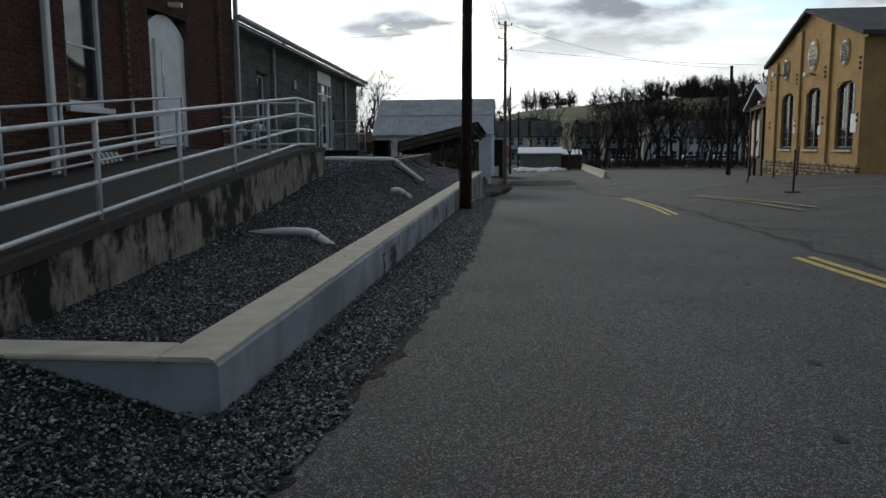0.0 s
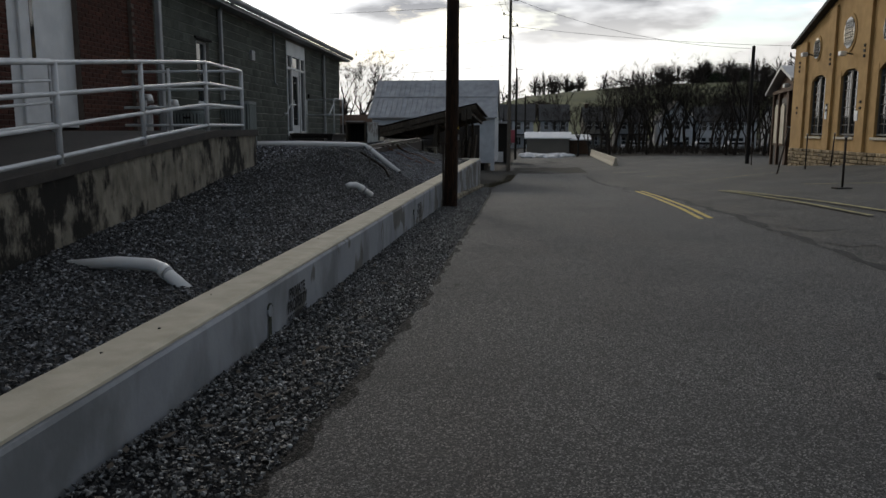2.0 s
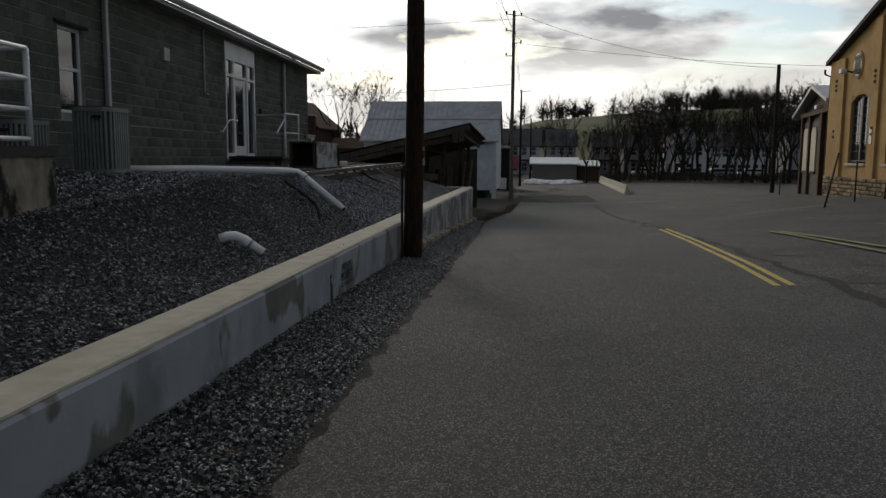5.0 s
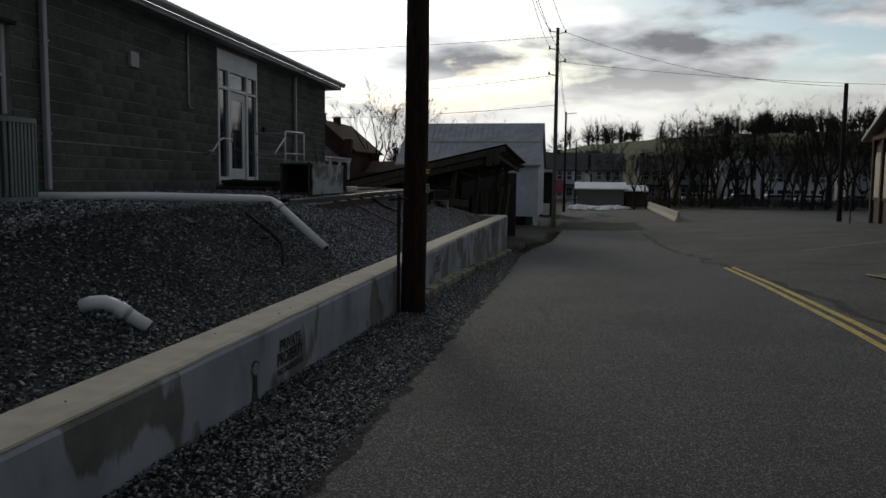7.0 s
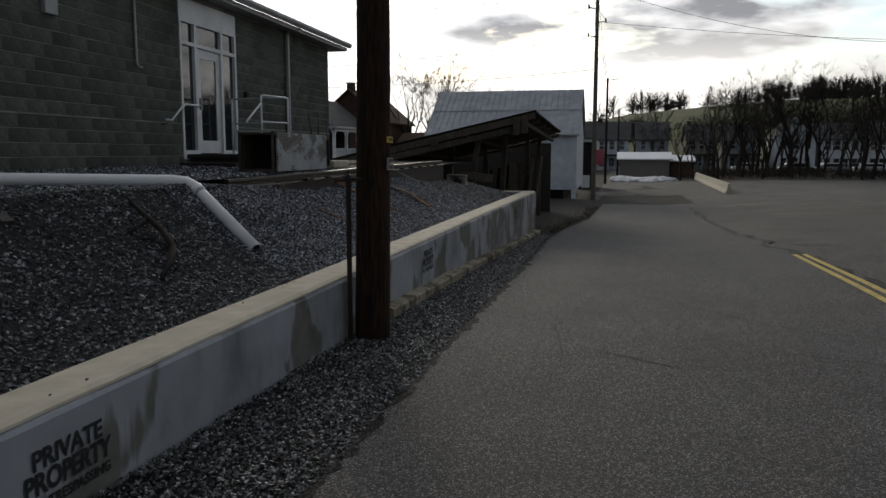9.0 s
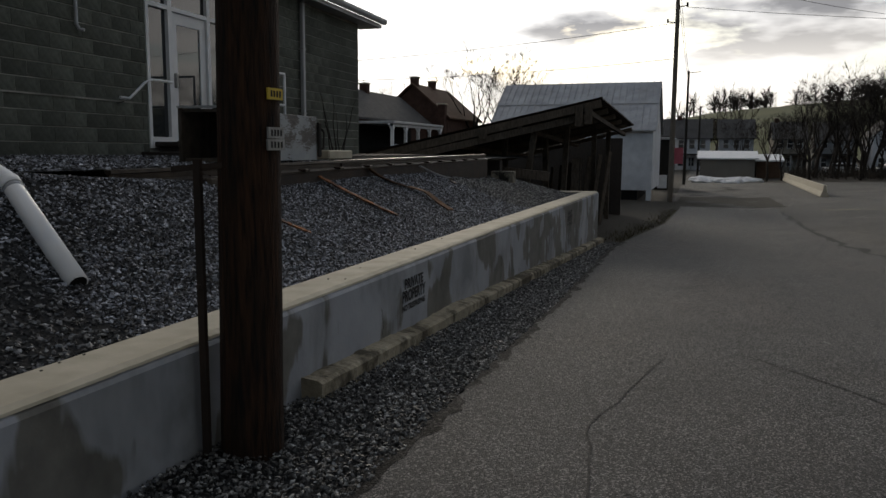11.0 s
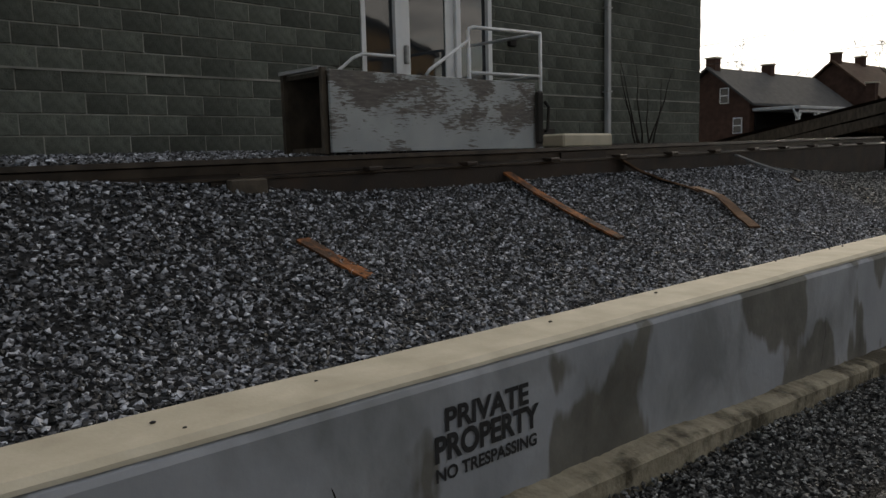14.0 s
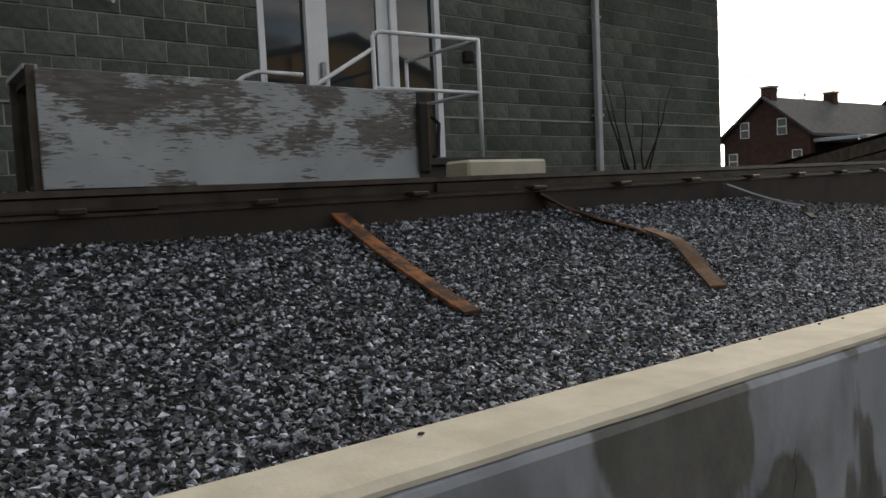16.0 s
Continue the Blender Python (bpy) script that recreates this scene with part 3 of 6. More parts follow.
bank_end = tagged(smooth(part("ground_bank", sheet(steps(-4.58, -7.6, 8), steps(16.9, 25, 16), lambda x, y: bank_z(x, y) - 0.02), GRAVEL)), "gravel behind the ramp end", "gravel bank", kind="structure")
yard = tagged(smooth(part("ground_yard", sheet(steps(-4.05, -9, 14), steps(17.3, 46, 60), yard_z), GRAVEL)), "level gravel strip along the block building", "gravel", kind="structure")
yard_far = tagged(smooth(part("ground_upper", sheet([-9, -14, -20, -30, -60], steps(38.5, 90, 14), lambda x, y: 1.45 - 0.02 * max(y - 45, 0)), GROUND)), "dull earth yard behind the building", "ground", kind="structure")


def stones(name, n, area, zf, size, mat, seed, label):
    """Many small angular stones in one mesh."""
    rng = np.random.default_rng(seed)
    base = np.array([(1, 0, 0), (-1, 0, 0), (0, 1, 0), (0, -1, 0), (0, 0, 1), (0, 0, -1)], float)
    tri = np.array([(0, 2, 4), (2, 1, 4), (1, 3, 4), (3, 0, 4), (2, 0, 5), (1, 2, 5), (3, 1, 5), (0, 3, 5)])
    x0, x1, y0, y1 = area
    px, py = rng.uniform(x0, x1, n), rng.uniform(y0, y1, n)
    pz = np.array([zf(a, b) for a, b in zip(px, py)])
    s = size * rng.uniform(0.45, 1.25, (n, 1, 1)) * rng.uniform(0.55, 1.2, (n, 1, 3))
    v = base[None] * s * rng.uniform(0.6, 1.4, (n, 6, 3)) + rng.normal(0, size * 0.22, (n, 6, 3))
    ang = rng.uniform(0, math.tau, (n, 3))
    for ax in range(3):
        c, d = np.cos(ang[:, ax])[:, None], np.sin(ang[:, ax])[:, None]
        i, j = [(0, 1), (1, 2), (2, 0)][ax]
        a, b = v[:, :, i].copy(), v[:, :, j].copy()
        v[:, :, i], v[:, :, j] = a * c - b * d, a * d + b * c
    v[:, :, 2] *= 0.75
    v += np.stack([px, py, pz + size * 0.2], 1)[:, None]
    f = (tri[None] + 6 * np.arange(n)[:, None, None]).reshape(-1, 3)
    me = bpy.data.meshes.new(name)
    me.from_pydata(v.reshape(-1, 3).tolist(), [], f.tolist())
    me.materials.append(mat)
    return tagged(new(name, me), label, "gravel", kind="stuff")


# ---- brick building ----
BX = -6.95
brick_house = thing("brick_building", "old dark red brick building with white-painted arched door", "building", kind="structure")
OPEN = [(12.2, 13.34, 2.5, 4.5), (15.02, 16.8, 1.8, 4.52)]


def wall_with_holes(x0, x1, y0, y1, z0, z1, holes):
    """A wall along y, cut into bands round its openings."""
    bm = bmesh.new()
    ys = sorted({y0, y1, *[h[0] for h in holes], *[h[1] for h in holes]})
    for a, b in zip(ys, ys[1:]):
        zs = z0
        for h in sorted((h for h in holes if h[0] < (a + b) / 2 < h[1]), key=lambda h: h[2]):
            block(bm, x0, x1, a, b, zs, h[2])
            zs = h[3]
        if zs < z1 - 0.001:
            block(bm, x0, x1, a, b, zs, z1)
    return bm


part("wall", wall_with_holes(BX - 0.4, BX - 0.006, -6, 19.3, 0.0, 7.2, OPEN), BRICK_MORTAR, brick_house)
part("wall", box(-19, BX - 0.41, 18.9, 19.29, 0.0, 7.2), BRICK_MORTAR, brick_house)
part("roof", box(-19.5, BX + 0.4, -6.3, 19.7, 7.2, 7.4, 0.02), ROOFDARK, brick_house)
for a, b in ((10.25, 10.84), (14.0, 14.45), (18.45, 19.3)):
    part("pilaster", box(BX, BX + 0.07, a, b, 0.3, 7.2), BRICK_MORTAR, brick_house)


def window_unit(parent, x, y0, y1, z0, z1, fw, mat, cols, rows, face=1, depth=0.12, bar=0.035):
    """Frame, glass and bars for a window in a wall along y whose outside looks to +x (face 1) or -x."""
    w = new("window")
    w.parent = parent
    bm = bmesh.new()
    for q in ((y0, y0 + fw, z0, z1), (y1 - fw, y1, z0, z1), (y0 + fw, y1 - fw, z0, z0 + fw), (y0 + fw, y1 - fw, z1 - fw, z1)):
        block(bm, x - depth / 2, x + depth / 2, *q)
    part("frame", bm, mat, w)
    for i in range(1, cols):
        y = y0 + fw + (y1 - y0 - 2 * fw) * i / cols
        part("bar", box(x - 0.02, x + 0.03 * face, y - bar / 2, y + bar / 2, z0 + fw, z1 - fw), mat, w)
    for i in range(1, rows):
        z = z0 + fw + (z1 - z0 - 2 * fw) * i / rows
        part("bar", box(x - 0.018, x + 0.028 * face, y0 + fw, y1 - fw, z - bar / 2, z + bar / 2), mat, w)
    part("pane", box(x - 0.006, x + 0.006, y0 + fw, y1 - fw, z0 + fw, z1 - fw), GLASS, w)
    return w


window_unit(brick_house, BX - 0.12, 12.21, 13.33, 2.51, 4.49, 0.09, WHITE, 1, 2)
part("sill", box(BX - 0.15, BX + 0.08, 12.08, 13.46, 2.40, 2.50, 0.01), WHITE, brick_house)


def arch_panel(x0, x1, y0, y1, z0, spring, top):
    """An upright slab with a segmental arched head."""
    bm = bmesh.new()
    pts = [(y0, z0), (y1, z0)] + [(y1 + (y0 - y1) * i / 12, spring + (top - spring) * math.sin(math.pi * i / 12) ** 0.8) for i in range(13)]
    a = [bm.verts.new((x0, *p)) for p in pts]
    b = [bm.verts.new((x1, *p)) for p in pts]
    bm.faces.new(a)
    bm.faces.new(b[::-1])
    for i in range(len(pts)):
        j = (i + 1) % len(pts)
        bm.faces.new((a[j], a[i], b[i], b[j]))
    bmesh.ops.recalc_face_normals(bm, faces=bm.faces)
    return bm


bdoor = new("door")
bdoor.parent = brick_house
part("door_frame", arch_panel(BX - 0.2, BX - 0.1, 15.02, 16.8, 1.85, 4.12, 4.51), WHITE, bdoor)
part("leaf", box(BX - 0.1, BX - 0.05, 15.36, 16.46, 1.9, 3.98, 0.008), WHITE, bdoor, "white steel door leaf")
part("pane", box(BX - 0.05, BX - 0.044, 15.6, 15.69, 2.85, 3.75), GLASS, bdoor, "narrow vertical window slit")
part("handle", tube([(BX - 0.05, 15.4, 2.82), (BX + 0.01, 15.4, 2.82), (BX + 0.01, 15.5, 2.82)], 0.012, 8), TAGM, bdoor)
for y, z0, z1 in ((11.5, 1.3, 7.2), (19.4, 1.5, 7.2)):
    sp = part("downspout", box(BX + 0.08, BX + 0.18, y - 0.06, y + 0.06, z0, z1, 0.015), WHITE if y < 12 else GUTTER, brick_house, "pale sheet-metal downspout")
part("hood_lamp", beam((BX, 15.95, 4.72), (BX + 0.28, 15.95, 4.7), 0.09, 0.09), LAMPW, brick_house)

# ---- concrete block building ----
block_house = thing("block_building", "long grey concrete block building with overhanging eave", "building", kind="structure")


def wx(y):
    return -7.35 - 0.035 * (y - 25)


def shear(bm):
    for v in bm.verts:
        v.co.x += wx(v.co.y)
    return bm


B_OPEN = [(22.1, 22.9, 2.45, 3.92), (29.8, 32.2, 1.62, 4.75)]
part("wall", shear(wall_with_holes(-0.3, -0.006, 19.31, 38.35, 1.0, 5.0, B_OPEN)), MORTAR, block_house)
part("wall", shear(box(-9, -0.31, 38.05, 38.35, 1.0, 5.0)), MORTAR, block_house)
bm = bmesh.new()
rf = [(-0.3, 4.86), (0.34, 4.86), (0.34, 4.96), (0.0, 5.06), (-6.0, 6.6), (-6.0, 6.4), (-0.3, 5.0)]
a = [bm.verts.new((x, 19.32, z)) for x, z in rf]
b = [bm.verts.new((x, 39.2, z)) for x, z in rf]
bm.faces.new(a)
bm.faces.new(b[::-1])
for i in range(len(rf)):
    j = (i + 1) % len(rf)
    bm.faces.new((a[j], a[i], b[i], b[j]))
bmesh.ops.recalc_face_normals(bm, faces=bm.faces)
part("roof", shear(bm), GUTTER, block_house, "low-pitched grey metal roof with boxed eave")
bm = bmesh.new()
gp = [(0.34, 5.07), (0.36, 4.96), (0.45, 4.95), (0.49, 5.02), (0.49, 5.08), (0.46, 5.08)]
a = [bm.verts.new((x, 19.3, z)) for x, z in gp]
b = [bm.verts.new((x, 39.25, z)) for x, z in gp]
bm.faces.new(a)
bm.faces.new(b[::-1])
for i in range(len(gp)):
    j = (i + 1) % len(gp)
    bm.faces.new((a[j], a[i], b[i], b[j]))
bmesh.ops.recalc_face_normals(bm, faces=bm.faces)
part("gutter", shear(bm), GUTTER, block_house, "light grey eave gutter")

# added black boxes behind the openings stand for unlit rooms
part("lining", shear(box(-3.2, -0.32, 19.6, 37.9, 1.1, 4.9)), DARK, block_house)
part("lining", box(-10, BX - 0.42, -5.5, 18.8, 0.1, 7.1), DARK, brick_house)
doorset = new("door")
doorset.parent = block_house


def facade_part(name, y0, y1, z0, z1, n0, n1, mat, parent, label="", bevel=0.0):
    return part(name, shear(box(n0, n1, y0, y1, z0, z1, bevel)), mat, parent, label)


facade_part("head_panel", 29.8, 32.2, 4.36, 4.75, -0.1, 0.02, WHITE, doorset, "white panel over the door")
for y0, y1 in ((29.8, 29.87), (30.36, 30.47), (31.47, 31.56), (32.12, 32.2)):
    facade_part("post", y0, y1, 1.62, 4.36, -0.1, 0.025, WHITE, doorset)
for y0, y1 in ((29.87, 30.36), (30.47, 31.47), (31.56, 32.12)):
    facade_part("transom_bar", y0, y1, 3.86, 3.93, -0.09, 0.02, WHITE, doorset)
    facade_part("transom_bar", y0, y1, 4.30, 4.36, -0.09, 0.02, WHITE, doorset)
    facade_part("pane", y0, y1, 3.93, 4.30, -0.05, -0.04, GLASS, doorset)
for y0, y1 in ((29.87, 30.36), (31.56, 32.12)):
    facade_part("sill", y0, y1, 1.62, 1.80, -0.09, 0.03, WHITE, doorset)
    facade_part("pane", y0, y1, 1.80, 3.86, -0.05, -0.04, GLASS, doorset, "tall glass sidelight")
leaf = new("leaf")
leaf.parent = doorset
for q in ((30.48, 30.64, 1.74, 3.85), (31.30, 31.46, 1.74, 3.85), (30.64, 31.30, 3.67, 3.85), (30.64, 31.30, 1.74, 2.0)):
    facade_part("rail", *q, -0.07, -0.02, WHITE, leaf)
facade_part("pane", 30.64, 31.30, 2.0, 3.67, -0.05, -0.04, GLASS, leaf)
facade_part("handle", 30.52, 30.57, 2.62, 2.86, -0.02, 0.05, TAGM, leaf, "steel lever handle", 0.01)
facade_part("lintel", 22.0, 23.0, 3.93, 3.98, -0.1, 0.05, DARKPOLE, block_house)
for f in (22.1, 22.84):
    facade_part("window_bar", f, f + 0.06, 2.45, 3.92, -0.16, -0.08, WHITE, block_house)
for z in (2.45, 3.18, 3.86):
    facade_part("window_bar", 22.16, 22.84, z, z + 0.055, -0.155, -0.085, WHITE, block_house)
facade_part("pane", 22.12, 22.88, 2.5, 3.9, -0.125, -0.115, GLASS, block_house)
for y0, y1 in ((23.65, 29.78), (32.22, 34.98), (35.12, 38.34)):
    facade_part("mortar_band", y0, y1, 2.304, 2.326, -0.01, 0.0145, MORTAR, block_house, "thick pale mortar joint")
for y in (23.55, 35.05):
    d = part("downspout", shear(box(0.03, 0.12, y - 0.05, y + 0.05, 1.55, 4.8, 0.015)), GUTTER, block_house, "light grey square downspout")
    part("elbow", shear(tube([(0.075, y, 4.76), (0.12, y, 4.88), (0.36, y + 0.12, 4.93), (0.42, y + 0.15, 5.0)], 0.05, 8)), GUTTER, block_house)
    for z in (2.4, 3.8):
        part("strap", shear(box(0.0, 0.125, y - 0.07, y + 0.07, z, z + 0.03)), TAGM, block_house)
part("conduit", shear(tube([(0.04, 28.3, 4.85), (0.04, 28.3, 3.32), (0.06, 28.33, 3.25), (0.12, 28.36, 3.24)], 0.025, 8)), GUTTER, block_house)
facade_part("vent_box", 26.0, 26.28, 3.78, 4.06, 0.0, 0.08, GUTTER, block_house, "pale wall box", 0.01)
facade_part("bell", 32.55, 32.7, 3.0, 3.14, 0.0, 0.07, DARKPOLE, block_house, "", 0.01)

# ---- ramp with railings ----
DECK = [(-6, -0.1), (0, 0.45), (7.4, 1.13), (9.37, 1.31), (11.37, 1.48), (13.14, 1.64), (15.15, 1.81), (17.1, 1.82), (40, 1.82)]


def face_x(y):
    return -3.80 - 0.036 * (y - 9.4)


def deck_z(y):
    return lerp(DECK, y)


ramp = thing("ramp", "stained concrete wheelchair ramp up to the brick building", "ramp", kind="structure")
part("side_wall", loft(lambda y: [(-4.4, -0.3), (face_x(y), -0.3), (face_x(y), deck_z(y) - 0.1), (-4.4, deck_z(y) - 0.1)], steps(-5, 17.05, 60)), RAMPC, ramp, "concrete side wall with black streaks")
part("kerb", loft(lambda y: [(-4.4, deck_z(y) - 0.1), (face_x(y) + 0.03, deck_z(y) - 0.1), (face_x(y) + 0.03, deck_z(y)), (-4.4, deck_z(y))], steps(-5, 17.08, 60)), PLANK, ramp, "blackened ramp edge")
part("end_wall", box(-6.6, -4.41, 16.85, 17.06, 0.3, 1.80), RAMPC, ramp)
part("deck", loft(lambda y: [(-6.6, deck_z(y) - 0.3), (-4.41, deck_z(y) - 0.3), (-4.41, deck_z(y) - 0.02), (-6.6, deck_z(y) - 0.02)], steps(-5, 16.84, 40)), PLANK, ramp, "dark wet deck")
part("landing", box(-6.94, -6.61, 14.9, 16.84, 0.5, 1.79), PLANK, ramp)
part("back_wall", loft(lambda y: [(-6.75, 0.0), (-6.61, 0.0), (-6.61, deck_z(y) - 0.3), (-6.75, deck_z(y) - 0.3)], steps(-5, 14.8, 12)), RAMPC, ramp)
rail_front = thing("ramp_railing", "galvanised pipe railing with four rails along the ramp", "railing", "ramp railings")
RAISE = (0.07, 0.36, 0.66, 0.95)
posts = [(face_x(y) - 0.1, y) for y in (-0.4, 1.6, 3.5, 5.5, 7.4, 9.37, 11.37, 13.14, 15.15)] + [(-4.25, 16.93)]
for x, y in posts:
    part("post", tube([(x, y, deck_z(y) - 0.03), (x, y, deck_z(y) + 0.95)], 0.03, 10), RAILWHITE, rail_front)
for r in RAISE:
    part("rail", tube([(x, y, deck_z(y) + r) for x, y in posts], 0.024, 10), RAILWHITE, rail_front)
for r in RAISE:
    part("rail", tube([(-4.25, 16.93, 1.82 + r), (-6.3, 16.93, 1.82 + r)], 0.022, 8), RAILWHITE, rail_front)
part("post", tube([(-5.5, 16.93, 1.78), (-5.5, 16.93, 2.82)], 0.028, 8), RAILWHITE, rail_front)
rail_back = thing("ramp_railing", "galvanised pipe railing on the building side of the ramp", "railing", "ramp railings")
bposts = [(-6.35, y) for y in (3.6, 5.8, 8.0, 9.6, 10.95, 13.06, 15.0)]
for x, y in bposts:
    part("post", tube([(x, y, deck_z(y) - 0.05), (x, y, deck_z(y) + 1.0)], 0.027, 8), RAILWHITE, rail_back)
for r in (0.10, 0.40, 0.71, 1.0):
    part("rail", tube([(x, y, deck_z(y) + r) for x, y in bposts], 0.022, 8), RAILWHITE, rail_back)
vent = thing("window_well", "grey ribbed metal well cover by the brick wall", "well cover")
for i in range(6):
    part("rib", beam((BX + 0.1, 12.5 + i * 0.16, 1.75), (BX + 0.3, 12.5 + i * 0.16, 1.45), 0.1, 0.03), GUTTER, vent)
part("rim", box(BX + 0.02, BX + 0.33, 12.4, 13.45, 1.3, 1.46), GUTTER, vent)
for k, (x, y) in enumerate(((-6.2, 17.6), (-5.9, 17.75), (-6.45, 17.9))):
    st = thing("vent_stack", "white bent plastic vent pipe beside the ramp landing", "vent pipe", "vent pipes")
    part("pipe", tube([(x, y, 1.4), (x, y, 2.12 + 0.1 * k), (x + 0.05, y - 0.03, 2.2 + 0.1 * k), (x + 0.16, y - 0.1, 2.2 + 0.1 * k), (x + 0.2, y - 0.13, 2.1 + 0.1 * k)], 0.055, 10), PVC, st)
    part("collar", tube([(x, y, 1.7), (x, y, 1.8)], 0.066, 10), PVC, st)


# ---- air conditioner ----
def rounded(cx, cy, w, r, z0, z1, bm=None, seg=5):
    """An upright slab of square plan with rounded corners."""
    bm = bm or bmesh.new()
    pts = []
    for k, (sx, sy) in enumerate(((1, 1), (-1, 1), (-1, -1), (1, -1))):
        for i in range(seg + 1):
            t = (k + i / seg) * math.pi / 2
            pts.append((cx + sx * (w / 2 - r) + r * math.cos(t), cy + sy * (w / 2 - r) + r * math.sin(t)))
    lo, hi = [bm.verts.new((x, y, z0)) for x, y in pts], [bm.verts.new((x, y, z1)) for x, y in pts]
    bm.faces.new(lo[::-1])
    bm.faces.new(hi)
    for i in range(len(pts)):
        j = (i + 1) % len(pts)
        bm.faces.new((lo[i], lo[j], hi[j], hi[i]))
    return bm


def ac_unit(cx, cy, z0, w, h):
    ac = thing("air_conditioner", "grey-green ribbed outdoor air conditioning unit on the gravel", "air conditioner", "cooling units")
    part("base", box(cx - w / 2 - 0.05, cx + w / 2 + 0.05, cy - w / 2 - 0.05, cy + w / 2 + 0.05, z0 - 0.08, z0 + 0.03, 0.01), DARKPOLE, ac)
    part("body", rounded(cx, cy, w - 0.05, 0.13, z0 + 0.03, z0 + h - 0.05), ACDARK, ac)
    part("skirt", rounded(cx, cy, w, 0.15, z0 + 0.03, z0 + 0.10), ACGREY, ac)
    lid = part("lid", rounded(cx, cy, w + 0.02, 0.16, z0 + h - 0.07, z0 + h - 0.01), ACGREY, ac, "grey rounded lid")
    part("grille", rounded(cx, cy, w - 0.1, 0.13, z0 + h - 0.01, z0 + h + 0.012), ACDARK, lid)
    first = part("slat", box(-0.013, 0.013, -0.02, 0.02, z0 + 0.1, z0 + h - 0.07, 0.006), ACGREY, ac)
    k = 0
    r = 0.14
    flat = w / 2 - r
    for side_ in range(4):
        spots = [(flat - 2 * flat * i / 6, w / 2 - 0.012, 0.0) for i in range(7)] + [(-flat - r * math.sin(t) * 0.93, flat + r * math.cos(t) * 0.93, math.degrees(t)) for t in (0.5, 1.05)]
        for u, v, turn in spots:
            o = first if k == 0 else first.copy()
            if k:
                scene.collection.objects.link(o)
            o.matrix_basis = pose(cx, cy, 0, 0, 0, 90 * side_) @ pose(u, v, 0, 0, 0, turn + 90)
            k += 1
    part("badge", box(cx + 0.06, cx + 0.2, cy - w / 2 - 0.03, cy - w / 2 - 0.008, z0 + h - 0.17, z0 + h - 0.13), DARKPOLE, ac)
    return ac


ac_unit(-5.80, 20.84, 1.42, 0.64, 1.02)
ac_unit(-6.45, 19.75, 1.46, 0.70, 0.75)


# ---- drain pipes on the bank ----
def drain_pipe(points, r, label):
    p = thing("drain_pipe", label, "drain pipe", "drain pipes")
    smooth(part("pipe", tube(points, r, 14), PVC, p))
    b = Vector(points[-2])
    t = Vector(points[-1])
    d = (t - b).normalized()
    part("collar", tube([b + d * 0.02, b + d * 0.09], r * 1.12, 14), PVC, p)
    part("band", tube([b + d * 0.092, b + d * 0.125], r * 1.03, 14), GUTTER, p, "grey joint band")
    # black disc on the closed end paints the dark hollow
    part("mouth", tube([t + d * 0.001, t + d * 0.004], r * 0.85, 14), DARK, p)
    return p


drain_pipe([(-3.62, 10.78, 0.60), (-3.05, 10.62, 0.675), (-2.68, 10.52, 0.68), (-2.59, 10.49, 0.66), (-2.28, 10.32, 0.50)], 0.054, "white plastic drain pipe half sunk in the gravel")
drain_pipe([(-2.76, 17.98, 0.81), (-2.69, 18.0, 0.838), (-2.60, 18.03, 0.842), (-2.54, 18.06, 0.81), (-2.33, 18.15, 0.645)], 0.054, "short white plastic drain pipe sticking out of the gravel")
drain_pipe([(-6.3, 21.2, 1.5), (-4.9, 22.4, 1.5), (-3.72, 23.42, 1.46), (-3.60, 23.50, 1.44), (-3.50, 23.50, 1.39), (-2.66, 23.2, 0.79)], 0.065, "long white plastic drain pipe running down the gravel bank")

# ---- stencilled warnings ----
def stencil(y_mid, z_bottom):
    st = new("stencil")
    st.parent = wall
    for words, z, size, bold in (("PRIVATE", 0.198, 0.128, 0.0045), ("PROPERTY", 0.082, 0.142, 0.0055), ("NO TRESPASSING", 0.0, 0.075, 0.0025)):
        cu = bpy.data.curves.new("lettering", "FONT")
        cu.body, cu.size, cu.offset, cu.align_x = words, size, bold, "CENTER"
        tmp = bpy.data.objects.new("lettering", cu)
        me = bpy.data.meshes.new_from_object(tmp)
        bpy.data.objects.remove(tmp)
        xs = [v.co.x for v in me.vertices]
        wid = {"PRIVATE": 0.48, "PROPERTY": 0.60, "NO TRESPASSING": 0.58}[words]
        k = wid / (max(xs) - min(xs))
        me.materials.append(STENCIL)
        o = new("lettering", me)
        o.parent = st
        o.matrix_basis = Matrix.Translation((-1.5935, y_mid, z_bottom + z)) @ Matrix(((0, 0, 1, 0), (k, 0, 0, 0), (0, 1, 0, 0), (0, 0, 0, 1)))
    return st


for ym, zb in ((11.07, 0.14), (19.13, 0.135), (26.12, 0.165), (34.9, 0.14)):
    stencil(ym, zb)

